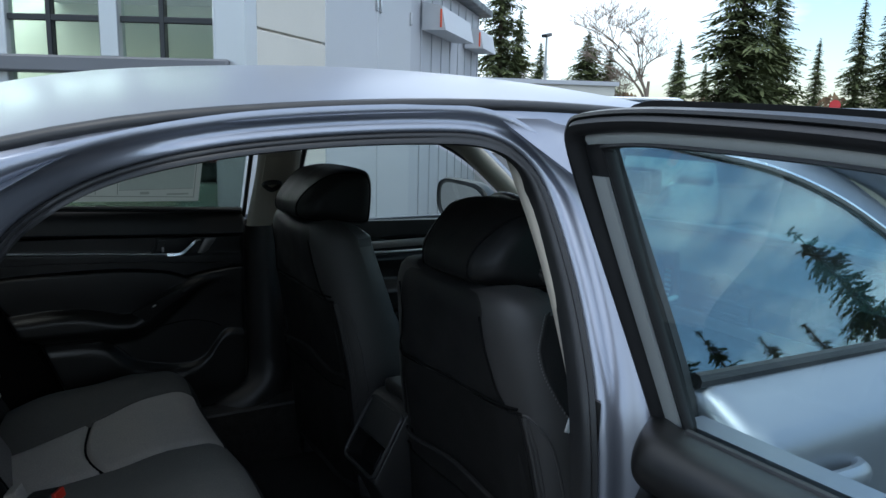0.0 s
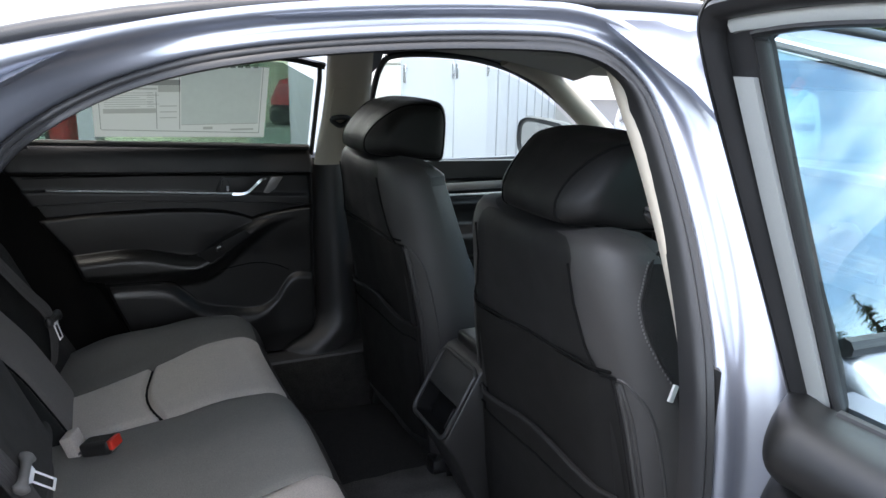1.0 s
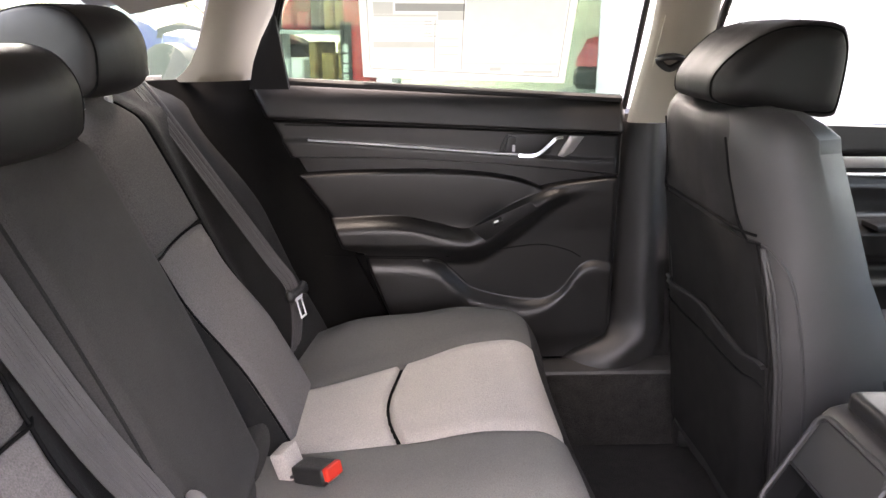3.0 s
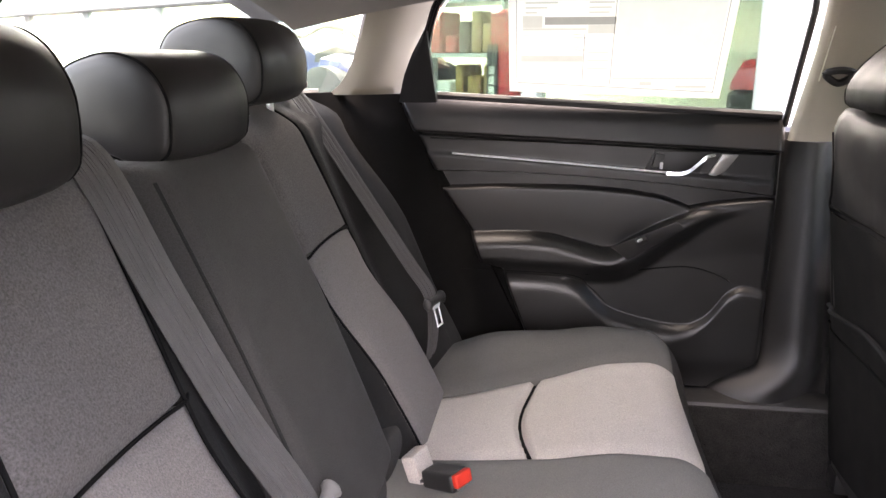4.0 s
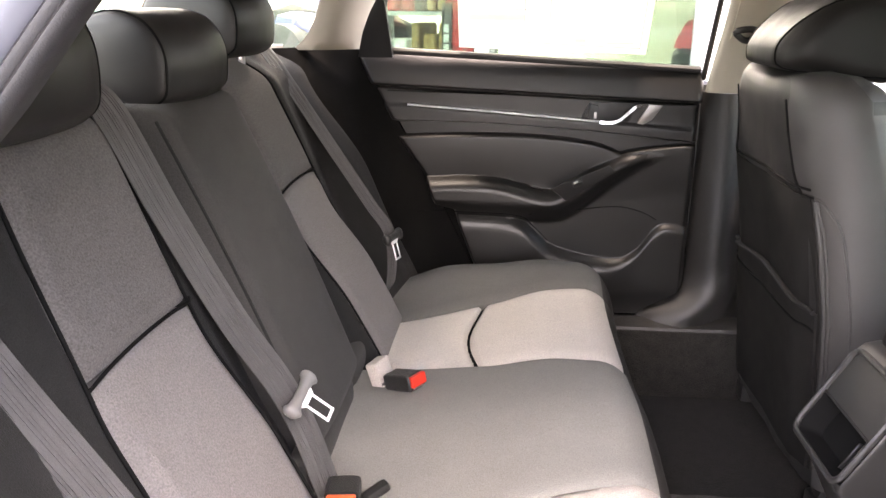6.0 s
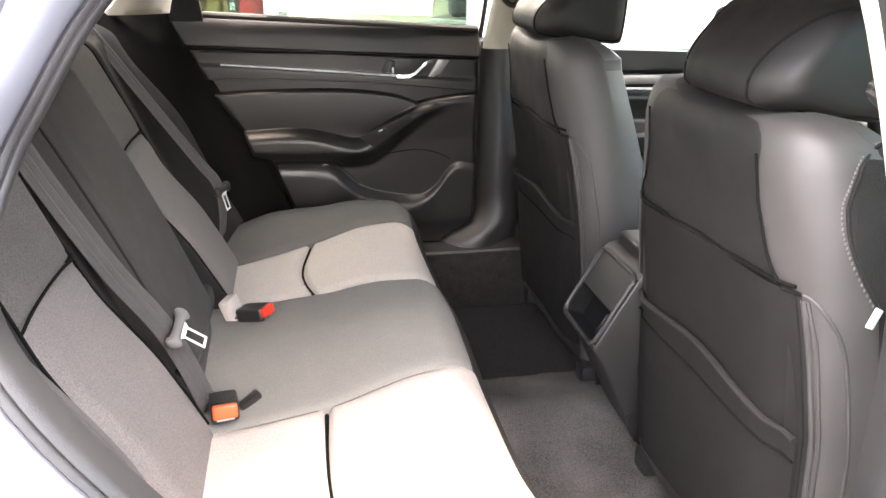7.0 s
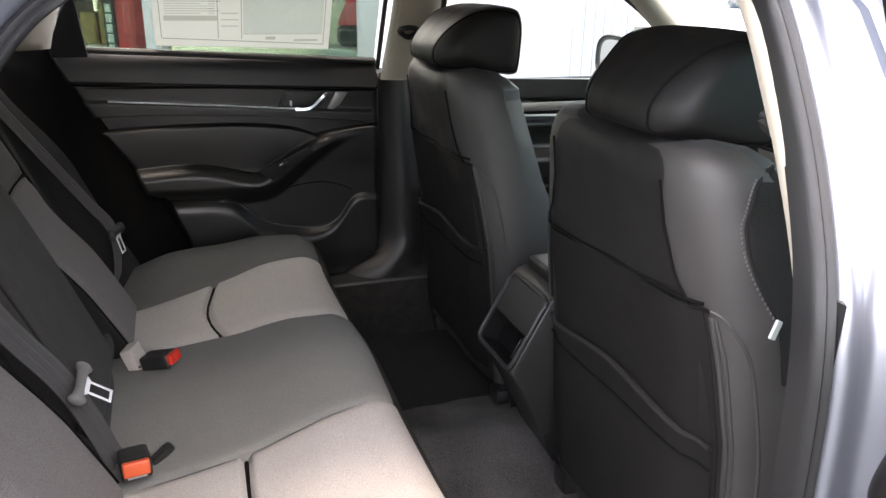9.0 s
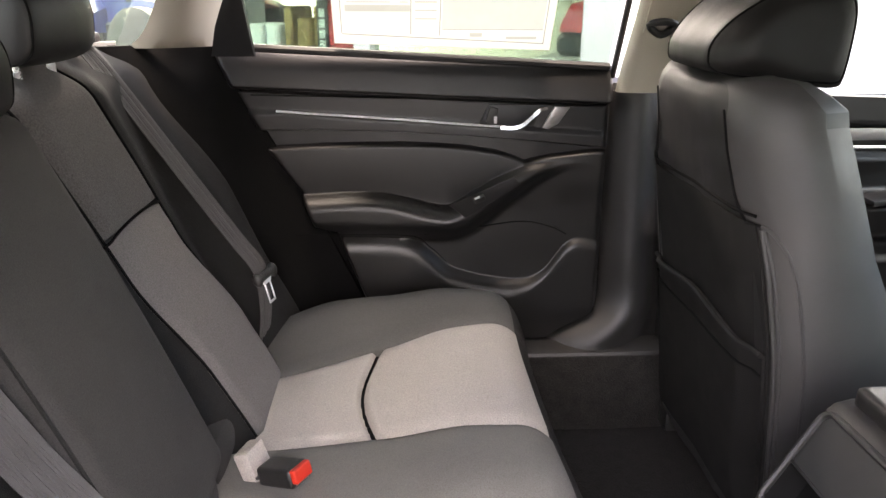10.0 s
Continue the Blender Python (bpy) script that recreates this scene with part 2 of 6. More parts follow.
def tube(path, r, n=8, closed=False, squash=1.0):
    path = [Vector(p) for p in path]
    rings = []
    k = len(path)
    up = Vector((0.13, 0.21, 1)).normalized()
    for i, p in enumerate(path):
        a = path[(i - 1) % k] if closed or i > 0 else path[0]
        b = path[(i + 1) % k] if closed or i < k - 1 else path[-1]
        t = (b - a).normalized()
        if abs(t.dot(up)) > 0.98:
            up = Vector((1, 0.2, 0)).normalized()
        s = t.cross(up).normalized()
        u = s.cross(t).normalized()
        rr = r(i / max(1, k - 1)) if callable(r) else r
        rings.append([p + s * math.cos(2 * math.pi * j / n) * rr + u * math.sin(2 * math.pi * j / n) * rr * squash for j in range(n)])
    return loft(rings, True, True, closed)


def ribbon(path, across, w, th=0.0016):
    """A flat strap along a path; across: its width's direction, one for all or one a point."""
    path = [Vector(p) for p in path]
    rings = []
    for i, p in enumerate(path):
        a, b = path[max(0, i - 1)], path[min(len(path) - 1, i + 1)]
        t = (b - a).normalized()
        s = Vector(across[i] if isinstance(across, list) else across)
        s = (s - t * s.dot(t)).normalized()
        u = s.cross(t).normalized()
        prof = [(-.5, -.5), (-.3, -.5), (-.28, -.2), (-.1, -.2), (-.08, -.5), (.08, -.5), (.1, -.2), (.28, -.2), (.3, -.5), (.5, -.5), (.5, .5), (-.5, .5)]
        rings.append([p + s * (q * w) + u * (h * th) for q, h in prof])
    return loft(rings)


def prism(poly, depth, origin, ax, ay, az, bevel=0.0):
    """A flat outline (ax, ay) with depth along az, its edges rounded."""
    bm = bmesh.new()
    o, ax, ay, az = Vector(origin), Vector(ax), Vector(ay), Vector(az)
    vs = [bm.verts.new(o + ax * p[0] + ay * p[1]) for p in poly]
    f = bm.faces.new(vs)
    g = bmesh.ops.extrude_face_region(bm, geom=[f])
    bmesh.ops.translate(bm, verts=[v for v in g["geom"] if isinstance(v, bmesh.types.BMVert)], vec=az * depth)
    if bevel > 0:
        bmesh.ops.bevel(bm, geom=bm.edges[:], offset=bevel, segments=2, profile=0.6, affect="EDGES")
    return bm


def merge(*bms):
    out = bmesh.new()
    for b in bms:
        me = bpy.data.meshes.new("tmp")
        b.to_mesh(me)
        b.free()
        out.from_mesh(me)
        bpy.data.meshes.remove(me)
    return out


def sstep(a, b, x):
    t = max(0.0, min(1.0, (x - a) / (b - a)))
    return t * t * (3 - 2 * t)


def lerp(a, b, t):
    return a + (b - a) * t


def pl(x, pts):
    """Piecewise-linear value at x."""
    if x <= pts[0][0]:
        return pts[0][1]
    for (a, u), (b, v) in zip(pts, pts[1:]):
        if x <= b:
            return u + (v - u) * (x - a) / (b - a)
    return pts[-1][1]


def cur(x, pts):
    """A smooth curve through the points at x."""
    if x <= pts[0][0]:
        return pts[0][1]
    if x >= pts[-1][0]:
        return pts[-1][1]
    k = 0
    while x > pts[k + 1][0]:
        k += 1
    def slope(i):
        a, b = pts[max(0, i - 1)], pts[min(len(pts) - 1, i + 1)]
        return (b[1] - a[1]) / (b[0] - a[0])
    (x0, y0), (x1, y1) = pts[k], pts[k + 1]
    h = x1 - x0
    t = (x - x0) / h
    return (2 * t ** 3 - 3 * t * t + 1) * y0 + (t ** 3 - 2 * t * t + t) * h * slope(k) + (3 * t * t - 2 * t ** 3) * y1 + (t ** 3 - t * t) * h * slope(k + 1)


def bumpf(x, c, w):
    return math.exp(-((x - c) / w) ** 2)


# ---- the car ----
def tumble(z):
    """How far the side of the car leans in above the belt, eased at the belt."""
    q = (min(z, 1.34) - 0.955) / 0.035
    return 0.58 * 0.035 * (math.log(1 + math.exp(q)) if q < 30 else q)



def side_y(z, out=0.0):
    """Half width of the door opening's plane at a height."""
    return 0.76 + out - tumble(z)


def rail_z(x):
    return 1.311 - 0.125 * (x - 0.28) ** 2 - 0.26 * max(0.0, min(0.2, -0.1 - x)) ** 2 - 0.25 * max(0.0, x - 0.75) ** 2


def roof_pt(x, y, low=0.0):
    w = 0.565 - 0.06 * max(0, x - 0.4) ** 2
    q = min(1.0, abs(y) / w)
    return Vector((x, y, rail_z(x) + 0.068 * (1 - q ** 2.2) - low))


car = tagged(empty("car", (0.3, 0, 0)), "silver four-door sedan with its rear passenger door open", "car")

roof = part("roof", slab(lambda u, v: roof_pt(lerp(-0.66, 1.02, u), lerp(-0.56, 0.56, v)), 36, 40, (0, 0, -0.012)), M_PAINT, car, "silver painted roof panel")
headliner = part("headliner", surf(lambda u, v: roof_pt(lerp(-0.60, 1.0, u), lerp(-0.55, 0.55, v), 0.035), 30, 24), M_LINER, car, "pale woven headliner")
for s in (-1, 1):
    path = [Vector((x, s * 0.563, rail_z(x) + 0.004)) for x in [lerp(-0.62, 1.0, i / 30) for i in range(31)]]
    part("roof_moulding", tube(path, 0.0085, 10), M_RUBBER, car, "black rubber roof moulding")

# outline of the rear door opening, as (x, z)
OPEN = [(-0.17, 0.66), (-0.265, 0.812), (-0.330, 0.908), (-0.366, 0.972), (-0.374, 1.02), (-0.366, 1.07), (-0.343, 1.115), (-0.314, 1.163), (-0.276, 1.204),
        (-0.205, 1.241), (-0.10, 1.263), (0.02, 1.275), (0.157, 1.281), (0.245, 1.277), (0.296, 1.252), (0.320, 1.20), (0.322, 1.10),
        (0.312, 1.01), (0.303, 0.93), (0.305, 0.81), (0.312, 0.68), (0.316, 0.54), (0.29, 0.455), (0.20, 0.425), (0.0, 0.42), (-0.10, 0.47), (-0.14, 0.56)]


def opening_sweep(profile, s, name, mat, label, parent):
    """Runs a profile of (outward in the side's plane, out of the car) round the door opening on side s."""
    line = crom([(x, 0, z) for x, z in OPEN], 5, True)
    n = len(line)
    rings = []
    for i in range(n):
        t = (line[(i + 1) % n] - line[i - 1]).normalized()
        o = Vector((-t.z, 0, t.x))
        ring = []
        k = 1 - 0.46 * sstep(1.19, 1.25, line[i].z)
        for d, e in profile:
            d, e = d * (k if d > 0 else 0.8 + 0.2 * sstep(0.0, 0.28, line[i].x)), e * k
            if e < -0.035:
                e = lerp(-0.080, e, max(sstep(0.0, 0.25, line[i].x), sstep(1.10, 1.02, line[i].z)))
            else:
                c = sstep(-0.12, -0.24, line[i].x) * sstep(0.98, 1.08, line[i].z)
                e -= 0.036 * c * sstep(0.030, 0.0, d)
                d -= 0.006 * c * sstep(-0.0155, -0.012, d) * sstep(0.022, 0.008, d)
            q = line[i] + o * d
            ring.append(Vector((q.x, s * (side_y(q.z) + e), q.z)))
        rings.append(ring)
    return part(name, loft(rings, False, False, True), mat, parent, label, 60)


SEAL = [(-0.015, -0.040), (-0.016, -0.020), (-0.014, -0.011), (-0.010, -0.008), (-0.007, -0.010), (-0.005, -0.007), (-0.002, -0.005), (0.001, -0.008), (0.001, -0.03)]
FLANGE = [(-0.001, -0.022), (0.003, -0.006), (0.007, -0.001), (0.013, 0.001), (0.020, 0.000), (0.027, 0.000), (0.034, 0.005), (0.039, 0.016), (0.045, 0.028), (0.052, 0.034), (0.062, 0.036)]
for s in (-1,):
    opening_sweep(SEAL, s, "door_seal", M_RUBBER, "black rubber door seal", car)
    opening_sweep(FLANGE, s, "door_frame", M_PAINT, "silver painted door frame flange", car)

# painted quarter panel, pillar and sill outside the flange
def quarter(s):
    """Side skin behind the opening, from the flange back over the rear arch."""
    line = crom([(x, 0, z) for x, z in OPEN], 5, True)
    n = len(line)
    pick = [i for i in range(n) if line[i].x < -0.05 and line[i].z < 1.25 or line[i].x < -0.19]
    pick.sort(key=lambda i: (i - 115) % n)
    rings = []
    for i in pick:
        t = (line[(i + 1) % n] - line[i - 1]).normalized()
        o = Vector((-t.z, 0, t.x))
        ring = []
        for k in range(13):
            d = 0.058 + 0.75 * (k / 12) ** 1.5
            q = line[i] + o * d
            q.x = min(q.x, -0.02 - 0.9 * k / 12)
            q.z = max(0.3, min(q.z, rail_z(q.x) - 0.004))
            if s > 0:
                q.z = min(q.z, 1.0 + 0.26 * sstep(-0.50, -0.38, q.x))
            e = 0.04 + 0.055 * sstep(0, 0.25, d) * sstep(1.25, 0.95, q.z)
            ring.append(Vector((q.x, s * (side_y(q.z) + e), q.z)))
        rings.append(ring)
    return loft(rings, False, False)


for s in (-1, 1):
    part("quarter_panel", quarter(s), M_PAINT, car, "silver painted rear quarter panel", 60)

# B pillar skins between the two doors
for s in (-1, 1):
    def bp(u, v, s=s):
        z = lerp(0.42, 1.300, v)
        x0 = pl(z, [(0.42, 0.33), (0.7, 0.368), (0.93, 0.36), (1.1, 0.378), (1.2, 0.360), (1.23, 0.342), (1.26, 0.308), (1.29, 0.262)])
        x = lerp(x0, x0 + 0.055 + 0.115 * sstep(1.18, 1.29, z), u)
        return Vector((x, s * (side_y(z) + 0.040 - 0.016 * sstep(1.2, 1.26, z) - 0.010 * sstep(1.27, 1.30, z) - 0.022 * sstep(0.35, 0.6, u) * (1 - 0.7 * sstep(1.22, 1.27, z))), z))
    part("b_pillar", slab(bp, 8, 26, (0, -s * 0.01, 0)), M_PAINT, car, "silver painted centre pillar", 60)

# upper rail skin between flange and moulding
for s in (-1, 1):
    def rail(u, v, s=s):
        x = lerp(-0.62 if s < 0 else -0.30, 1.0, u)
        line_z = cur(x, [(-0.62, 1.10), (-0.42, 1.16), (-0.30, 1.228), (-0.205, 1.276), (-0.10, 1.298), (0.02, 1.310), (0.16, 1.314), (0.26, 1.306), (0.33, 1.288), (0.42, 1.268), (0.7, 1.262), (1.0, 1.2)])
        z = lerp(min(line_z, rail_z(x)) - 0.004, rail_z(x) + 0.001, v)
        return Vector((x, s * (lerp(side_y(z) + 0.016, 0.568, v)), z))
    part("roof_rail", slab(rail, 44, 3, (0, -s * 0.006, -0.004)), M_PAINT, car, "silver painted roof rail", 60)

# floor, tunnel, sills, rear shelf
part("floor_pan", slab(lambda u, v: Vector((lerp(-0.6, 1.5, u), lerp(-0.66, 0.66, v),
     0.315 + 0.045 * bumpf(lerp(-0.66, 0.66, v), 0, 0.11) + 0.012 * math.sin(9 * u) * math.cos(7 * v))), 40, 40, (0, 0, -0.03)), M_CARPET, car, "black carpeted floor")
for s in (-1, 1):
    prof = [(0.60, 0.31), (0.63, 0.40), (0.66, 0.448), (0.70, 0.459), (0.745, 0.452), (0.775, 0.41), (0.79, 0.30)]
    part("sill_trim", loft([[Vector((x, s * y, z)) for y, z in prof] for x in [lerp(-0.2, 1.4, i / 12) for i in range(13)]], False, False), M_TRIM, car, "black plastic sill cover")
    part("sill_carpet", slab(lambda u, v, s=s: Vector((lerp(-0.2, 1.4, u), s * lerp(0.585, 0.652, v ** 1.4), lerp(0.315, 0.442, v))), 16, 6, (0, s * 0.006, 0)), M_CARPET, car, "black carpet on the inner sill")
part("parcel_shelf", slab(lambda u, v: Vector((lerp(-0.62, -1.15, u), lerp(-0.66, 0.66, v), 1.03 + 0.02 * math.sin(u * 2))), 8, 12, (0, 0, -0.02)), M_BLACKCLOTH, car, "black cloth rear parcel shelf")

# lower and upper inner pillar trim
for s in (-1, 1):
    def low(u, v, s=s):
        z = lerp(0.448, 0.972, v)
        flare = 0.022 * sstep(0.60, 0.45, z) ** 1.5
        x0 = 0.305 - 0.115 * sstep(0.560, 0.448, z) ** 1.6
        x1 = 0.43 + 0.05 * (1 - v)
        x = lerp(x0, x1, u)
        y = 0.742 - 0.055 * math.sin(math.pi * min(1, u * 1.25 + 0.05)) - flare
        return Vector((x, s * y, z))
    part("lower_pillar_trim", slab(low, 16, 44, (0, s * 0.012, 0)), M_GREYTRIM, car, "charcoal plastic lower pillar trim", 60)
    if s > 0:
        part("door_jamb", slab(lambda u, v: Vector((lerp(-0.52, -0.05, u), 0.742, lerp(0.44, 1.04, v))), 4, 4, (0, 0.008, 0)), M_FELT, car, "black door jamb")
        part("kick_trim", slab(lambda u, v: Vector((lerp(0.04, 0.36, u), 0.744, lerp(0.40, 0.985, v))), 4, 4, (0, 0.008, 0)), M_TRIM, car, "black plastic kick trim")
    def upp(u, v, s=s):
        z = lerp(0.974, 1.285, v)
        x, d = [(0.322, 0.010), (0.312, 0.016), (0.304, 0.025), (0.299, 0.038), (0.300, 0.050), (0.308, 0.058), (0.325, 0.062), (0.36, 0.060), (0.40, 0.051), (0.424, 0.036), (0.430, 0.02)][round(u * 10)]
        x += 0.010 * bumpf(z, 1.14, 0.12) - 0.02 * v * u
        y = side_y(z) - d
        return Vector((x, s * y, z))
    part("upper_pillar_trim", slab(upp, 10, 14, (0.004, s * 0.006, 0)), M_BEIGE, car, "beige upper pillar trim", 60)
    slide = part("anchor_slide", slab(lambda u, v, s=s: Vector((lerp(0.318, 0.366, u), s * (side_y(lerp(1.085, 1.175, v)) - 0.066 - 0.004 * math.sin(math.pi * u)), lerp(1.085, 1.175, v))), 6, 6, (0, s * 0.008, 0)), M_BEIGE, car, "beige belt height adjuster")
    part("belt_anchor", tube(crom([(0.322, s * (side_y(1.095) - 0.076), 1.098), (0.345, s * (side_y(1.09) - 0.084), 1.104), (0.368, s * (side_y(1.095) - 0.076), 1.098), (0.345, s * (side_y(1.08) - 0.080), 1.082)], 5, True), 0.0065, 8, True), M_TRIM, slide, "black belt anchor loop")
    # rear pillar trim
    def cp(u, v, s=s):
        z = lerp(1.055, 1.27, v)
        xf = pl(z, [(1.05, -0.436), (1.13, -0.408), (1.175, -0.385), (1.237, -0.338), (1.28, -0.30)])
        xr = pl(z, [(1.05, -0.575), (1.08, -0.535), (1.13, -0.505), (1.2, -0.475), (1.27, -0.45)])
        x = lerp(xf, xr, u)
        y = 0.72 - 0.36 * (z - 1.0) - 0.02 * math.sin(math.pi * u) - 0.06 * u
        return Vector((x, s * y, z))
    part("rear_pillar_trim", slab(cp, 14, 12, (0, s * 0.012, 0)), M_BEIGE, car, "beige rear pillar trim", 60)
    def cl(u, v, s=s):
        z = lerp(0.55, 1.06, v)
        x = lerp(pl(z, [(0.55, -0.18), (0.77, -0.285), (0.95, -0.385), (1.06, -0.445)]), pl(z, [(0.55, -0.45), (1.06, -0.66)]), u)
        y = 0.715 - 0.12 * sstep(0.0, 0.9, u)
        return Vector((x, s * y, z))
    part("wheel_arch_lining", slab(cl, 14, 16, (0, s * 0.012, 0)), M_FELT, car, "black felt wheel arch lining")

# rear shell and front: closing panels, boot, bonnet, windscreen surround
def deck(u, v):
    x = lerp(-0.98, -2.1, u)
    y = lerp(-0.80, 0.80, v)
    return Vector((x, y, 1.02 - 0.03 * u - 0.06 * (abs(y) / 0.8) ** 4 - 0.25 * sstep(0.9, 1, u)))


part("boot_lid", slab(deck, 14, 20, (0, 0, -0.02)), M_PAINT, car, "silver painted boot lid")
def rear_pane(u, v):
    """Raked rear window that wraps round to the rear pillars."""
    a = 2 * v - 1
    e = abs(a) ** 3
    x = lerp(lerp(-0.66, -0.47, e), lerp(-1.36, -0.60, e), u)
    z = lerp(lerp(1.325, 1.245, abs(a) ** 2.2), lerp(1.045, 1.055, e), u)
    return Vector((x, a * lerp(0.575, 0.68, u), z))


rear_glass = part("rear_window", slab(rear_pane, 10, 24, (0, 0, 0.004)), M_GLASS, car, "raked wrap-round rear window glass")
rear_glass.visible_shadow = False
part("window_edge", tube([rear_pane(0.0, v / 24) + Vector((0, 0, -0.004)) for v in range(25)], 0.007, 8), M_RUBBER, car, "black rear window edge")
part("window_edge", tube([rear_pane(1.0, v / 24) + Vector((0, 0, 0.002)) for v in range(25)], 0.008, 8), M_RUBBER, car, "black rear window edge")
for s in (-1, 1):
    def rp(u, v, s=s):
        z = lerp(1.0, 1.262, v)
        return Vector((lerp(-0.365 - 0.09 * (1 - v) if s > 0 else -0.30 - 0.09 * (1 - v), -0.46 - 0.12 * (1 - v), u), s * (side_y(z) + 0.05 - 0.03 * v - 0.03 * u), z))
    part("rear_pillar", slab(rp, 8, 10, (0, s * 0.01, 0)), M_PAINT, car, "silver painted rear pillar", 60)


def bonnet(u, v):
    x = lerp(1.55, 2.75, u)
    y = lerp(-0.82, 0.82, v)
    return Vector((x, y, 0.98 - 0.10 * u - 0.12 * u * u - 0.10 * (abs(y) / 0.82) ** 3))


part("bonnet", slab(bonnet, 16, 20, (0, 0, -0.02)), M_PAINT, car, "silver painted bonnet")
part("windscreen", slab(lambda u, v: Vector((lerp(1.03, 1.75, u) - 0.10 * abs(2 * v - 1) ** 2 * u, lerp(-0.52 - 0.20 * u, 0.52 + 0.20 * u, v), lerp(1.27, 0.95, u) + 0.05 * (1 - (2 * v - 1) ** 2) * (1 - u))), 6, 12, (0, 0, 0.004)), M_SCREEN, car, "raked windscreen glass")
for s in (-1, 1):
    ap = crom([(0.80, s * 0.59, 1.262), (0.95, s * 0.617, 1.205), (1.08, s * 0.657, 1.122), (1.19, s * 0.697, 1.050), (1.36, s * 0.75, 0.94)], 6)
    part("windscreen_pillar_trim", tube(ap, 0.037, 12, squash=0.8), M_BEIGE, car, "beige windscreen pillar trim")
    ap2 = [p + Vector((0.03, s * 0.035, 0.012)) for p in ap]
    part("windscreen_pillar", tube(ap2, 0.030, 10), M_PAINT, car, "silver painted windscreen pillar")
part("windscreen_header", tube([(1.0, y, rail_z(1.0) + 0.012) for y in [lerp(-0.56, 0.56, i / 10) for i in range(11)]], 0.03, 10), M_LINER, car, "pale headliner edge over the windscreen")
for y in (-0.33, 0.33):
    part("sun_visor", box((0.88, y, 1.262), (0.16, 0.34, 0.016), 0.007, 2, pose(0, 0, 0, 0, 5, 0)), M_LINER, car, "folded pale sun visor")
mirror = part("interior_mirror", box((0.985, -0.048, 1.158), (0.03, 0.215, 0.062), 0.0145, 4, pose(0, 0, 0, 0, 0, 8)), M_TRIM, car, "black-framed interior mirror")
part("mirror_face", box((0.969, -0.048, 1.158), (0.003, 0.195, 0.048), 0.001, 1, pose(0, 0, 0, 0, 0, 8)), M_MIRROR, mirror, "mirror glass")
part("mirror_stalk", tube([(0.99, 0, 1.16), (1.03, 0, 1.20), (1.06, 0, 1.26)], 0.008), M_TRIM, mirror)


# ---- far rear door, seen from inside ----
def smax(a, b, k=0.006):
    """A rounded maximum."""
    h = max(0.0, min(1.0, 0.5 + 0.5 * (a - b) / k))
    return lerp(b, a, h) + k * h * (1 - h)


BELT_TOP = lambda x: 1.035 - 0.05 * (x + 0.036)
BELT_BOT = lambda x: 0.961 - 0.043 * (x + 0.03)
BAND_BOT = lambda x: cur(x, [(-0.45, 0.898), (-0.2, 0.897), (0.06, 0.883), (0.3, 0.860)])
PAD_TOP = lambda x: max(ARM_TOP(x) + 0.003, min(BAND_BOT(x) - 0.006, cur(x, [(-0.45, 0.866), (-0.34, 0.871), (-0.236, 0.876), (-0.057, 0.876), (0.065, 0.864), (0.12, 0.848), (0.16, 0.828), (0.3, 0.78)])))
ARM_TOP = lambda x: min(BAND_BOT(x) - 0.004, cur(x, [(-0.45, 0.774), (-0.28, 0.781), (-0.2, 0.785), (-0.13, 0.781), (-0.045, 0.760), (-0.01, 0.758), (0.03, 0.782), (0.09, 0.818), (0.155, 0.843), (0.3, 0.862)]))
ARM_LOW = lambda x: min(ARM_TOP(x) - 0.006, cur(x, [(-0.45, 0.722), (-0.1, 0.716), (0.0, 0.716), (0.05, 0.738), (0.10, 0.775), (0.187, 0.826), (0.3, 0.850)]))
LOW_TOP = lambda x: cur(x, [(-0.45, 0.710), (-0.16, 0.704), (-0.11, 0.700), (-0.075, 0.688), (-0.045, 0.662), (-0.01, 0.632), (0.07, 0.608), (0.145, 0.602), (0.185, 0.622), (0.222, 0.672), (0.25, 0.686), (0.3, 0.676)])


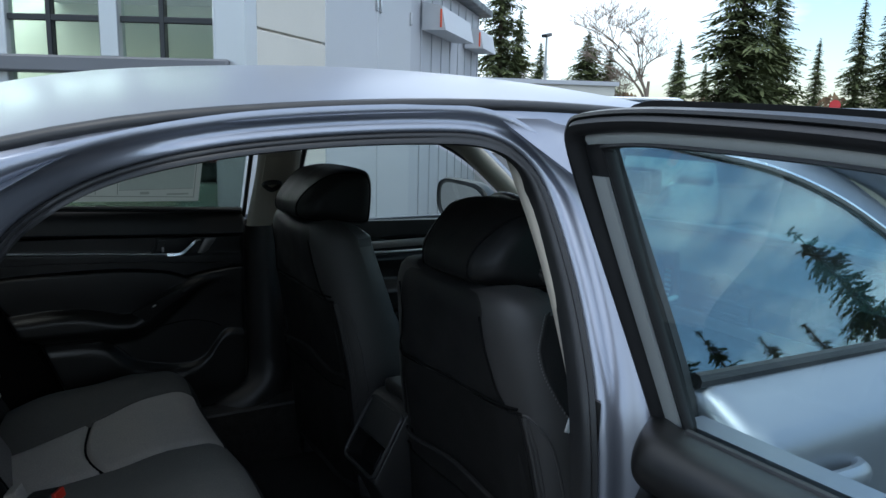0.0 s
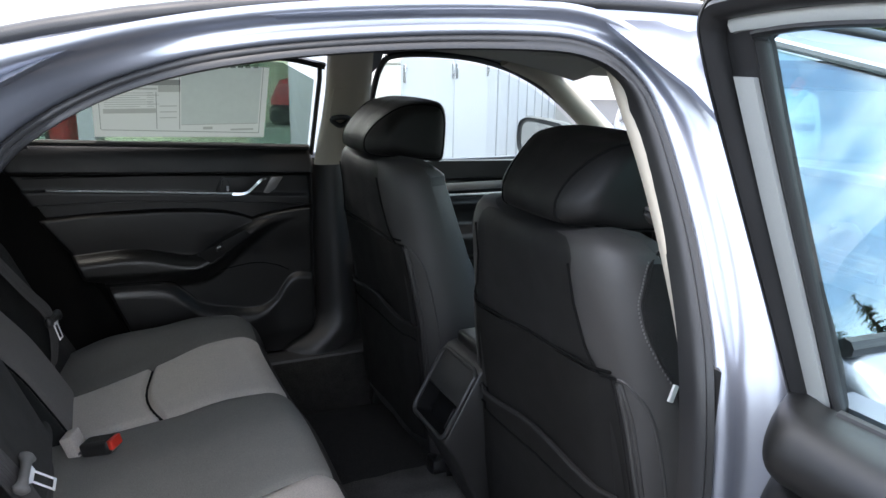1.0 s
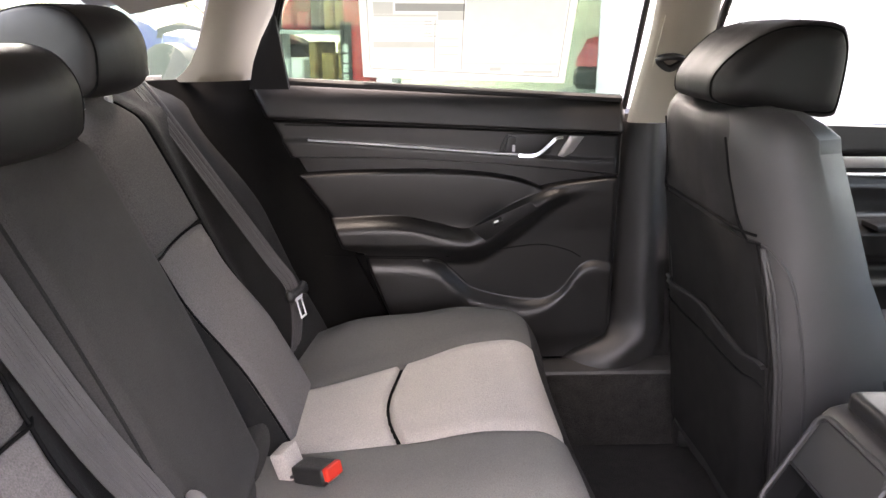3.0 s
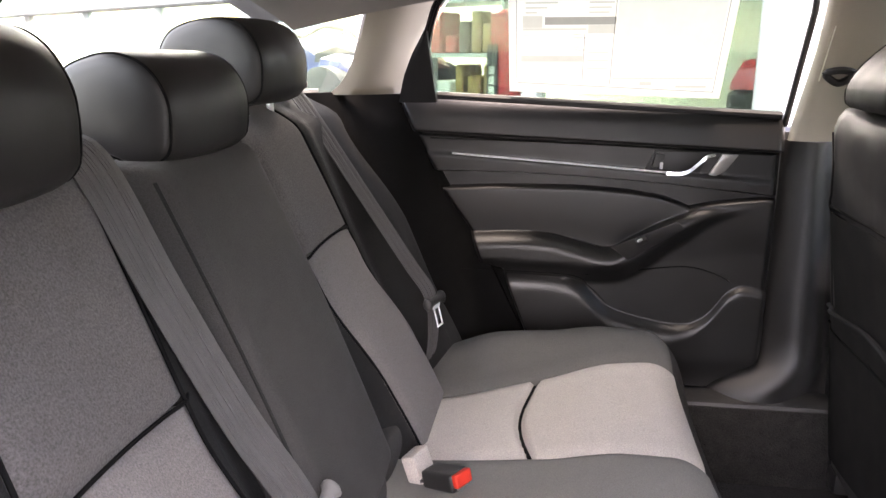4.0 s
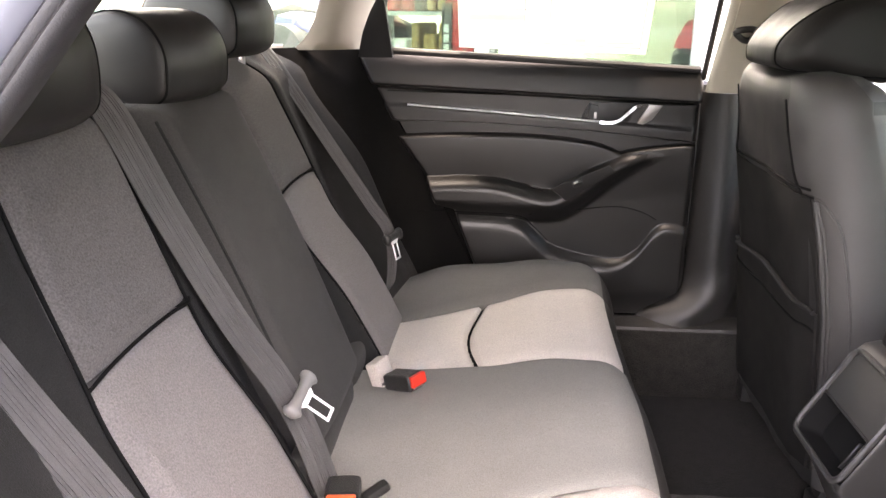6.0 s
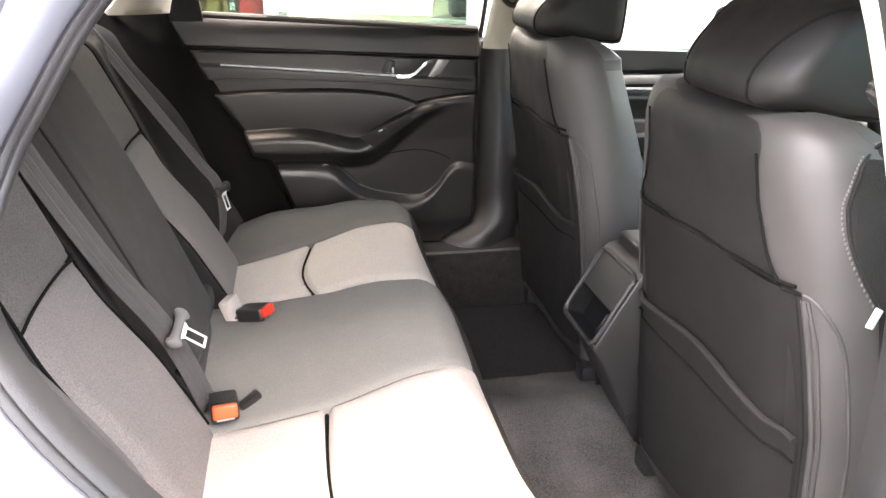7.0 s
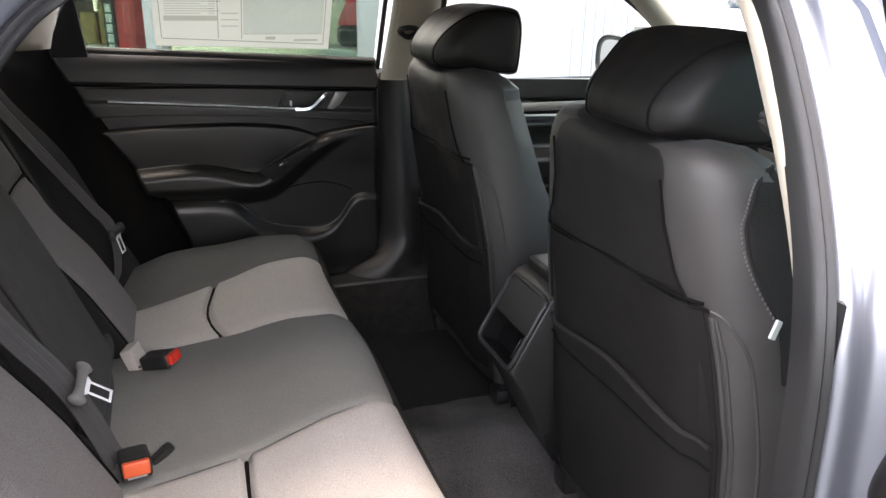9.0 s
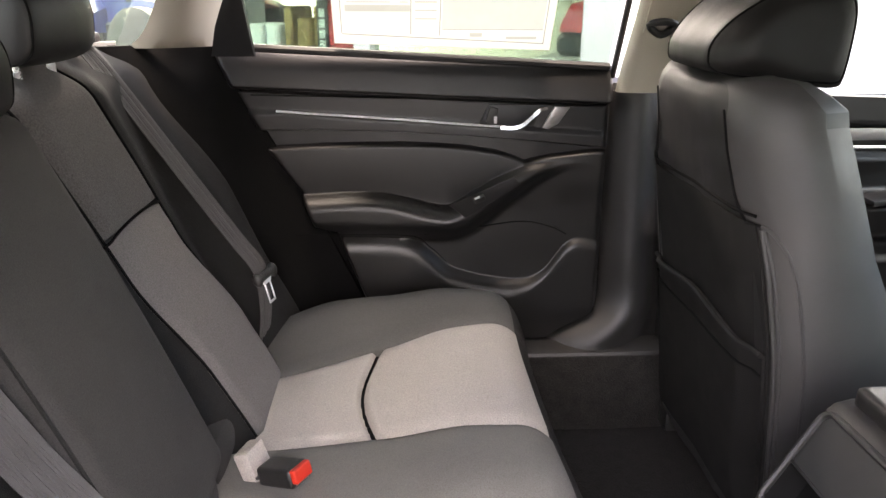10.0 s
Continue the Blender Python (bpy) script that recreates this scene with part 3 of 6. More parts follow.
def door_in(x, z):
    """How far the trim stands in from the door's base plane: rolled belt, band, pad, armrest, ramp, pocket."""
    belt_top, belt_bot, band_bot, arm_top, arm_low, low_top = BELT_TOP(x), BELT_BOT(x), BAND_BOT(x), ARM_TOP(x), ARM_LOW(x), LOW_TOP(x)
    strip_z = pl(x, [(-0.34, 0.938), (0.107, 0.906), (0.3, 0.893)])
    # belt roll
    belt = 0.0
    if z >= belt_bot:
        q = min(1.0, (z - belt_bot) / (belt_top - belt_bot))
        belt = (0.050 - 0.016 * q) * math.sqrt(1 - (1 - min(1.0, q / 0.12)) ** 2) - 0.007 * max(0.0, (q - 0.5) / 0.5) ** 2
    # band under it, a shade prouder below the bright strip
    band = (0.022 + 0.005 * sstep(strip_z + 0.003, strip_z - 0.006, z)) * sstep(band_bot - 0.001, band_bot + 0.005, z) * sstep(belt_bot + 0.001, belt_bot - 0.004, z)
    # pad
    pad_top = PAD_TOP(x)
    t = max(0.0, min(1.0, (pad_top - z) / 0.11))
    roll = math.sqrt(max(0.0, 1 - (1 - max(0.0, min(1.0, (pad_top - z) / 0.009))) ** 2))
    pad = (0.026 + 0.004 * math.sin(math.pi * min(1, 0.3 + 0.7 * t))) * roll if z < pad_top else 0.0
    pad = max(pad, 0.012)
    # armrest and ramp
    A = cur(x, [(-0.45, 0.056), (-0.1, 0.062), (0.03, 0.062), (0.10, 0.052), (0.20, 0.038), (0.3, 0.030)])
    k = max(0.0, min(1.0, (arm_top - z) / 0.034))
    top = math.sqrt(1 - (1 - k) ** 2)
    u = max(0.0, min(1.0, (arm_low + 0.014 - z) / 0.075))
    arm = A * top * (1 - sstep(0, 1, u) * 0.80)
    # plain panel ahead of the ramp
    flat = 0.024 * sstep(arm_low + 0.01, arm_low - 0.012, z)
    # lower panel with its rolled top edge, and the pod inside the pocket rim
    low = lerp(0.050, 0.038, sstep(0.10, 0.20, x)) * math.sqrt(max(0.0, 1 - (1 - max(0.0, min(1.0, (low_top - z) / lerp(0.042, 0.022, sstep(0.10, 0.20, x))))) ** 2)) if z < low_top else 0.0
    low *= sstep(0.44, 0.53, z) * 0.5 + 0.5
    p = smax(max(belt, band), pad, 0.004)
    p = smax(p, arm, 0.005)
    p = smax(p, flat, 0.006)
    p = smax(p, low, 0.006)
    p -= 0.02 * sstep(0.285, 0.302, x)
    p = lerp(p, 0.012, sstep(-0.43, -0.452, x) * sstep(0.93, 1.0, z))
    return max(0.006, p)


DOOR_ROWS = (34, 30, 26, 30, 16, 24, 26)


def rear_door_trim(s):
    """The panel's rows follow its own lines, so that every step in it runs clean."""
    rows = []
    for k, n in enumerate(DOOR_ROWS):
        rows += [(k, 0.5 - 0.5 * math.cos(math.pi * j / n)) for j in range(n)]
    rows.append((len(DOOR_ROWS) - 1, 1.0))
    def f(u, v):
        k, q = rows[round(v * (len(rows) - 1))]
        knots = (lambda x: 0.462, LOW_TOP, ARM_LOW, ARM_TOP, PAD_TOP, BAND_BOT, BELT_BOT, BELT_TOP)
        zz = lerp(knots[k](0), knots[k + 1](0), q)
        x0 = pl(zz, [(0.46, -0.12), (0.60, -0.20), (0.77, -0.285), (0.95, -0.390), (1.04, -0.435)]) - 0.02
        x = lerp(x0, 0.298 - 0.10 * sstep(0.54, 0.46, zz) ** 2, u)
        z = lerp(knots[k](x), knots[k + 1](x), q)
        d = 0.004 + (door_in(x, z) - 0.004) * math.sqrt(1 - (1 - min(1.0, u / 0.02)) ** 2)
        return Vector((x, s * (0.735 - d), z))
    return slab(f, 170, len(rows) - 1, (0, s * 0.03, 0))


door_far = part("rear_door", rear_door_trim(1), M_SOFT, car, "closed rear door with black soft-touch trim", 50)


def strip_line(pts, off):
    return crom([(x, 0.735 - door_in(x, z) - off, z) for x, z in pts], 6)


part("trim_strip", tube(strip_line([(-0.335, 0.9375), (-0.113, 0.922), (0.03, 0.911), (0.095, 0.9065)], 0.0032), 0.0024, 8), M_STRIP, door_far, "bright chrome trim strip")
hp = crom([(0.085, 0.700, 0.907), (0.110, 0.697, 0.907), (0.128, 0.694, 0.914), (0.148, 0.691, 0.933), (0.158, 0.692, 0.942), (0.172, 0.695, 0.944)], 6)
part("door_handle", ribbon([p + Vector((0, -0.004, 0)) for p in hp], (0, 0.2, 1), 0.0065, 0.005), M_CHROME, door_far, "chrome pull handle")
part("handle_recess", prism([(0.045, 0.911), (0.062, 0.949), (0.17, 0.949), (0.148, 0.908)], 0.006, (0, 0.7125, 0), (1, 0, 0), (0, 0, 1), (0, -1, 0), 0.002), M_RUBBER, door_far, "dark handle recess")
part("handle_bezel", prism([(0.165, 0.905), (0.188, 0.946), (0.218, 0.944), (0.196, 0.912), (0.178, 0.902)], 0.007, (0, 0.7110, 0), (1, 0, 0), (0, 0, 1), (0, -1, 0), 0.002), M_SATIN, door_far, "satin grey handle bezel")
part("lock_lever", box((0.068, 0.700, 0.930), (0.018, 0.010, 0.030), 0.003, 2, pose(0, 0, 0, 0, 14, 0)), M_GREYTRIM, door_far, "small lock lever")
part("lock_lever_tip", box((0.074, 0.695, 0.922), (0.006, 0.005, 0.014), 0.001, 1), M_STEEL, door_far)
sw = part("window_switch_plate", prism([(-0.015, 0.0), (0.02, -0.028), (0.12, 0.045), (0.105, 0.060)], 0.003, (0.0, 0.663, 0.765), (1, 0, 0), (0, -0.25, 0.97), (0, -0.8, 0.2), 0.001), M_TRIM, door_far, "black switch panel")
part("window_switch", box((0.040, 0.640, 0.784), (0.022, 0.012, 0.012), 0.003, 2, pose(0, 0, 0, 30, -25, 0)), M_GREYTRIM, sw)
part("switch_mark", box((0.036, 0.6335, 0.787), (0.010, 0.002, 0.006), 0.0005, 1, pose(0, 0, 0, 30, -25, 0)), M_TAG, sw, "pale switch symbol")
for pts, nm in (([(-0.33, 0.700), (-0.1, 0.697), (-0.05, 0.668), (-0.015, 0.634)], "panel_joint"), ([(-0.13, 0.777), (-0.07, 0.764), (-0.03, 0.752)], "panel_joint")):
    part(nm, tube(strip_line(pts, 0.0005), 0.0012, 6), M_SEAM, door_far)
for pts in ([(-0.06, 0.700), (0.05, 0.710), (0.137, 0.718), (0.194, 0.706), (0.225, 0.690)], [(-0.38, 0.967), (-0.1, 0.9605), (0.1, 0.9525), (0.29, 0.9445)]):
    part("panel_joint", tube(strip_line(pts, 0.0005), 0.0014, 6), M_SEAM, door_far)

# far side window, frame and fixed dark corner
WIN = [(-0.366, 1.052), (0.285, 1.012), (0.283, 1.10), (0.280, 1.195), (0.20, 1.235), (0.05, 1.246), (-0.10, 1.246), (-0.26, 1.240), (-0.325, 1.225), (-0.350, 1.188), (-0.366, 1.15)]


def side_glass(name, outline, s, mat, label, parent, off=0.0):
    bm = bmesh.new()
    for k in (0.0, 0.004):
        vs = [bm.verts.new((x, s * (side_y(z) - 0.015 + off + k), z)) for x, z in outline]
        bm.faces.new(vs)
    ob = part(name, bm, mat, parent, label)
    ob.visible_shadow = False
    return ob


side_glass("window_pane", WIN, 1, M_PRIVACY, "grey tinted side window glass", door_far)
part("window_frame", tube([(x, side_y(z) - 0.016, z) for x, z in [(0.296, 1.0), (0.295, 1.10), (0.293, 1.20), (0.288, 1.236)]], 0.006, 8), M_RUBBER, door_far, "black window channel")
part("window_seal", tube([(x, side_y(z) - 0.019, z) for x, z in [(-0.362, 1.0535), (0.286, 1.0195)]], 0.0075, 8), M_RUBBER, door_far, "black window seal")
part("window_header", ribbon(crom([(x, side_y(z) - 0.022, z) for x, z in [(-0.374, 1.14), (-0.358, 1.19), (-0.335, 1.230), (-0.28, 1.249), (-0.12, 1.254), (0.05, 1.255), (0.2, 1.247), (0.30, 1.228)]], 6), (0, -0.5, 1), 0.013, 0.012), M_RUBBER, door_far, "black upper window frame")
def corner_piece(u, v):
    z = lerp(1.040, 1.172, v)
    return Vector((lerp(pl(z, [(1.04, -0.434), (1.09, -0.418), (1.13, -0.398), (1.172, -0.370)]), pl(z, [(1.04, -0.360), (1.172, -0.366)]), u), side_y(z) - 0.045 - 0.004 * math.sin(math.pi * u), z))


part("quarter_trim", slab(corner_piece, 6, 10, (0, 0.02, 0)), M_RUBBER, door_far, "black plastic window corner trim")

# ---- far front door ----
def fdoor_in(x, z):
    p = 0.012
    belt = 0.965 - 0.03 * (x - 0.4)
    p += 0.03 * sstep(belt - 0.055, belt - 0.04, z)
    p += 0.012 * sstep(belt - 0.095, belt - 0.088, z) * sstep(belt - 0.05, belt - 0.06, z)
    p += 0.02 * sstep(belt - 0.10, belt - 0.125, z) * sstep(0.8, 0.86, z)
    p += 0.06 * sstep(0.775, 0.745, z) * sstep(0.66, 0.70, z)
    p += 0.03 * sstep(0.66, 0.62, z)
    return p


def fdoor(s):
    def f(u, v):
        x, z = lerp(0.435, 1.30, u), lerp(0.45, 0.975, v)
        z -= 0.03 * (x - 0.4) * sstep(0.9, 0.97, z)
        return Vector((x, s * (0.74 - fdoor_in(x, z)), z))
    return slab(f, 40, 90, (0, s * 0.03, 0))


fd = part("front_door", fdoor(1), M_SOFT, car, "closed front door with black soft-touch trim", 50)
part("door_accent", box((0.85, 0.705, 0.890), (0.78, 0.008, 0.024), 0.003), M_SATIN, fd, "satin champagne accent strip")
part("trim_strip", tube([(0.46, 0.708, 0.872), (0.8, 0.706, 0.864), (1.05, 0.704, 0.862), (1.12, 0.700, 0.885)], 0.0035, 8), M_STRIP, fd, "bright chrome trim strip")
part("switch_panel", box((0.92, 0.668, 0.776), (0.22, 0.06, 0.012), 0.004, 2, pose(0, 0, 0, 0, -6, 0)), M_TRIM, fd, "window switch panel")
for k in range(3):
    part("window_switch", box((0.86 + 0.045 * k, 0.655, 0.790), (0.026, 0.03, 0.012), 0.003, 2, pose(0, 0, 0, 20, -10, 0)), M_STEEL, fd, "silver-edged window switch")
FWIN = [(0.452, 0.945), (1.28, 0.925), (1.16, 1.03), (1.03, 1.115), (0.92, 1.175), (0.80, 1.222), (0.66, 1.247), (0.52, 1.252), (0.462, 1.235), (0.450, 1.15)]
side_glass("window_pane", FWIN, 1, M_GLASS, "clear front window glass", fd, 0.02)
part("window_frame", tube(crom([(x, side_y(z), z) for x, z in [(0.445, 0.98), (0.444, 1.12), (0.452, 1.23), (0.50, 1.258), (0.66, 1.256), (0.80, 1.231), (0.93, 1.183), (1.05, 1.118), (1.2, 1.02)]], 5), 0.008, 8), M_RUBBER, fd, "black window frame")


MIRROR_TURN = Matrix.Translation((1.205, 1.0, 0.962)) @ Matrix.Rotation(radians(32), 4, 'Z') @ Matrix.Scale(1.18, 4) @ Matrix.Translation((-1.17, -1.02, -0.957))


def mirror_shell():
    """A swept-back mirror housing: its open face looks back along the car."""
    rings = []
    for d, r in ((0.0, 0.93), (-0.004, 1.0), (0.02, 1.04), (0.06, 0.98), (0.10, 0.72), (0.12, 0.35)):
        ring = []
        for j in range(28):
            a = 2 * math.pi * j / 28
            cy, cz = math.cos(a), math.sin(a)
            yy = 0.105 * math.copysign(abs(cy) ** 0.6, cy) * r
            zz = 0.072 * math.copysign(abs(cz) ** 0.7, cz) * r + 0.02 * cy
            ring.append(Vector((1.17 + d + 0.02 * cy, 1.02 + yy, 0.957 + zz)))
        rings.append(ring)
    bm = loft(rings)
    bmesh.ops.transform(bm, matrix=MIRROR_TURN, verts=bm.verts)
    return bm


dm = part("door_mirror", mirror_shell(), M_RUBBER, fd, "dark-rimmed door mirror housing")
part("mirror_face", loft([[Vector((1.167 + 0.02 * math.cos(a) - k, 1.02 + 0.088 * math.copysign(abs(math.cos(a)) ** 0.6, math.cos(a)), 0.957 + 0.060 * math.copysign(abs(math.sin(a)) ** 0.7, math.sin(a)) + 0.02 * math.cos(a))) for a in [2 * math.pi * j / 28 for j in range(28)]] for k in (0, 0.004)], turn=MIRROR_TURN), M_MIRROR, dm, "mirror glass")
part("mirror_foot", tube([(1.16, 0.78, 0.955), (1.16, 0.88, 0.95), (1.165, 0.97, 0.952)], 0.022, 10, squash=0.7), M_RUBBER, dm)

# ---- near front door, seen from outside through the open door's glass ----
def fskin(u, v):
    x, z = lerp(0.405, 1.50, u), lerp(0.30, 0.992, v)
    e = 0.10 + 0.03 * math.sin(math.pi * (z - 0.3) / 0.75) + 0.012 * sstep(0.80, 0.93, z) - 0.075 * sstep(0.925, 1.0, z) ** 1.4
    return Vector((x, -(0.76 + e - 0.03 * (1 - sstep(0.405, 0.435, x))), z - 0.02 * (x - 0.4)))


nfd = part("front_door", slab(fskin, 60, 40, (0, 0.03, 0)), M_PAINT, car, "silver painted front passenger door", 60)
FW2 = [(0.405, 0.996), (1.20, 0.965), (1.06, 1.032), (0.92, 1.124), (0.85, 1.168), (0.78, 1.200), (0.70, 1.226), (0.62, 1.242), (0.44, 1.274), (0.405, 1.275)]
side_glass("window_pane", FW2, -1, M_FGLASS, "glossy front window glass", nfd, 0.07)
part("window_moulding", tube([(x, -(side_y(z) + 0.062), z) for x, z in [(0.41, 0.998), (0.9, 0.985), (1.38, 0.97)]], 0.010, 8), M_RUBBER, nfd, "black window sill moulding")
CHROME = [(0.40, 1.287), (0.52, 1.267), (0.62, 1.250), (0.70, 1.234), (0.78, 1.208), (0.85, 1.176), (0.92, 1.132), (1.06, 1.040), (1.22, 0.965)]
def over_chrome(u, v):
    """Painted frame of the front window between its chrome strip and the windscreen pillar."""
    z = cur(lerp(0.40, 1.22, u), CHROME) + 0.007 + (0.008 + 0.047 * sstep(0.50, 0.78, lerp(0.40, 1.22, u))) * v
    return Vector((lerp(0.40, 1.22, u) + 0.02 * v, -(side_y(z) + 0.058 - 0.02 * v), z))


part("window_frame", slab(over_chrome, 30, 4, (0, 0.006, 0)), M_PAINT, nfd, "silver painted window frame", 60)
part("window_chrome", tube(crom([(x, -(side_y(z) + 0.062), z) for x, z in CHROME], 5), 0.006, 8), M_CHROME, nfd, "chrome window surround")
part("window_post", slab(lambda u, v: Vector((lerp(0.393, 0.404, u), -(side_y(lerp(0.955, 1.262, v)) + 0.062), lerp(0.955, 1.262, v))), 2, 10, (0, 0.012, 0)), M_RUBBER, nfd, "gloss black window post")
part("outer_handle", tube(crom([(0.458, -0.868, 0.893), (0.472, -0.902, 0.896), (0.53, -0.910, 0.893), (0.59, -0.902, 0.888), (0.605, -0.866, 0.884)], 5), 0.012, 10, squash=1.2), M_PAINT, nfd, "silver exterior door handle")
hc = bmesh.new()
bmesh.ops.create_uvsphere(hc, u_segments=20, v_segments=10, radius=0.035, matrix=pose(0.515, -0.864, 0.894) @ Matrix.Diagonal((1.2, 0.45, 0.85, 1)))
part("handle_cup", hc, M_RUBBER, nfd, "dark handle recess")

def farskin(u, v):
    x, z = lerp(-0.42, 1.50, u), lerp(0.28, 0.985, v)
    z -= 0.036 * v * sstep(0.36, 0.46, x)
    return Vector((x, 0.86 + 0.03 * math.sin(math.pi * (z - 0.3) / 0.75), z + 0.03 * sstep(0.3, -0.4, x) * v))


part("side_skin", slab(farskin, 20, 20, (0, -0.02, 0)), M_PAINT, car, "silver painted far side doors", 60)
part("underbody", slab(lambda u, v: Vector((lerp(-2.1, 2.7, u), lerp(-0.86, 0.86, v), 0.27)), 4, 4, (0, 0, -0.03)), M_RUBBER, car, "black underbody")

# ---- open rear door ----
HINGE, SWING = Vector((0.368, -0.815, 0.0)), radians(92)
DU = Vector((-math.cos(SWING), -math.sin(SWING), 0))      # along the door, away from the hinge
DN = Vector((math.sin(SWING), -math.cos(SWING), 0))       # out of the door


def dpt(u, n, z):
    return HINGE + DU * u + DN * n + Vector((0, 0, z))


def dtum(z):
    return 0.012 - 0.48 * max(0.0, z - 0.965)


def trim_n(u, v):
    """Inner face of the open door: a fat roll at the top, seams, pads, rounded at the hinge side."""
    z = lerp(0.42, 0.976, v)
    lead = 0.010 * sstep(0.90, 0.84, z) + 0.02 * sstep(0.82, 0.60, z)
    uu = lerp(-0.012 - lead, 0.80, u ** 1.5)
    n = -0.048
    if z > 0.908:
        n -= 0.012 + 0.044 * math.sqrt(max(0.0, 1 - ((z - 0.941) / (0.036 if z > 0.941 else 0.034)) ** 2))
    else:
        n -= 0.044 * math.sqrt(max(0.0, 1 - (1 - min(1.0, (0.908 - z) / 0.03)) ** 2)) * sstep(0.822, 0.840, z)
        n -= 0.040 * sstep(0.828, 0.800, z) + 0.022 * sstep(0.76, 0.70, z) * sstep(0.06, 0.2, uu)
    k = min(1.0, (uu + 0.012 + lead) / 0.045)
    n = lerp(-0.030, n, math.sqrt(1 - (1 - k) ** 2))
    return dpt(uu, n, z)


od = part("open_rear_door", slab(lambda u, v: dpt(lerp(0.0, 0.86, u), 0.02 + 0.035 * math.sin(math.pi * v) + dtum(lerp(0.40, 0.965, v)), lerp(0.40, 0.965, v)), 16, 24, -DN * 0.035), M_PAINT, car, "silver painted rear door standing open", 60)
part("trim_panel", slab(trim_n, 70, 130, DN * 0.03), M_SOFT, od, "black soft-touch inner trim", 50)
part("trim_strip", tube([dpt(u, -0.076, z) for u, z in ((0.17, 0.850), (0.3, 0.856), (0.5, 0.864), (0.75, 0.874))], 0.003, 8), M_STRIP, od, "bright chrome trim strip")
part("door_handle", tube(crom([dpt(0.108, -0.094, 0.904), dpt(0.116, -0.104, 0.893), dpt(0.126, -0.107, 0.872), dpt(0.142, -0.105, 0.852), dpt(0.185, -0.098, 0.842)], 6), 0.0042, 8), M_SATIN, od, "satin chrome pull handle")
part("trim_edge", tube(crom([dpt(0.084, -0.092, 0.907), dpt(0.088, -0.092, 0.885), dpt(0.096, -0.092, 0.862), dpt(0.115, -0.086, 0.842)], 5), 0.0022, 8), M_GREYTRIM, od, "satin edge of the handle recess")
# the window's frame: a pale post, a black corner block, and a pale band under the top rail
DFRAME = [(0.012, 0.94), (0.010, 1.05), (0.008, 1.16), (0.009, 1.255), (0.013, 1.284), (0.035, 1.293), (0.12, 1.296), (0.30, 1.288), (0.48, 1.265), (0.605, 1.223), (0.687, 1.153), (0.725, 1.05), (0.745, 0.96)]


def dsweep(path, profile, name, mat, label):
    """Runs a profile of (outward in the door's plane, out of the door) along a line in that plane."""
    line = crom([(a, 0, b) for a, b in path], 7)
    rings = []
    for i, p in enumerate(line):
        t = (line[min(i + 1, len(line) - 1)] - line[max(0, i - 1)]).normalized()
        o = Vector((-t.z, 0, t.x))
        rings.append([dpt(p.x + o.x * d, n + dtum(p.z), p.z + o.z * d) for d, n in profile])
    return part(name, loft(rings), mat, od, label, 50)


dsweep(DFRAME, [(-0.010, -0.030), (-0.009, -0.034), (0.0, -0.036), (0.014, -0.036), (0.020, -0.030), (0.020, -0.014), (-0.010, -0.014)], "frame_core", M_RUBBER, "black window frame core")
dsweep([(0.010, 0.94), (0.009, 1.05), (0.007, 1.16), (0.007, 1.250)], [(-0.010, -0.036), (-0.009, -0.040), (0.0, -0.042), (0.009, -0.040), (0.010, -0.036)], "window_post", M_FRAME, "pale grey painted window post")
dsweep([(0.004, 1.281), (0.016, 1.2825), (0.055, 1.2845), (0.12, 1.286), (0.30, 1.278), (0.48, 1.255), (0.612, 1.212), (0.684, 1.147), (0.727, 1.05), (0.747, 0.96)], [(-0.0015, -0.034), (-0.001, -0.039), (0.004, -0.042), (0.009, -0.041), (0.0098, -0.036)], "upper_frame", M_FRAME, "pale grey painted upper window frame")
dsweep(DFRAME, [(-0.0145, -0.024), (-0.0145, -0.035), (-0.013, -0.038), (-0.0105, -0.037), (-0.0105, -0.020)], "window_channel", M_RUBBER, "black window channel")
dsweep([(-0.012, 0.93), (-0.014, 1.05), (-0.017, 1.16), (-0.019, 1.262), (-0.010, 1.294), (0.02, 1.304), (0.12, 1.308), (0.30, 1.300), (0.48, 1.276), (0.61, 1.234), (0.70, 1.16), (0.745, 1.06), (0.765, 0.96)],
       [(-0.013, -0.020), (-0.013, -0.040), (-0.010, -0.047), (-0.004, -0.050), (0.0, -0.046), (0.001, -0.041), (0.003, -0.045), (0.006, -0.044), (0.008, -0.034), (0.008, 0.0), (-0.005, 0.004)], "door_seal", M_RUBBER, "black rubber door seal")
part("outer_frame", slab(lambda u, v: (lambda p, q: dpt(lerp(p.x, q.x, v), 0.004 + dtum(lerp(p.z, q.z, v)), lerp(p.z, q.z, v)))(*[crom([(a, 0, b) for a, b in path], 4)[round(u * 32)] for path in ([(-0.014, 1.270)] + DFRAME[5:], [(-0.016, 1.284)] + [(a, b + 0.025) for a, b in DFRAME[5:]])]), 32, 2, DN * 0.006), M_RUBBER, od, "black outer window frame")
gl = bmesh.new()
gp = [(0.024, 0.965), (0.021, 1.16), (0.021, 1.276), (0.035, 1.285), (0.12, 1.288), (0.30, 1.280), (0.48, 1.256), (0.600, 1.215), (0.680, 1.148), (0.734, 0.965)]
for k in (0.0, 0.004):
    gl.faces.new([gl.verts.new(dpt(a, -0.03 + k + dtum(b), b)) for a, b in gp])
gob = part("window_pane", gl, M_TINT, od, "lightly tinted rear door glass")
gob.visible_shadow = False
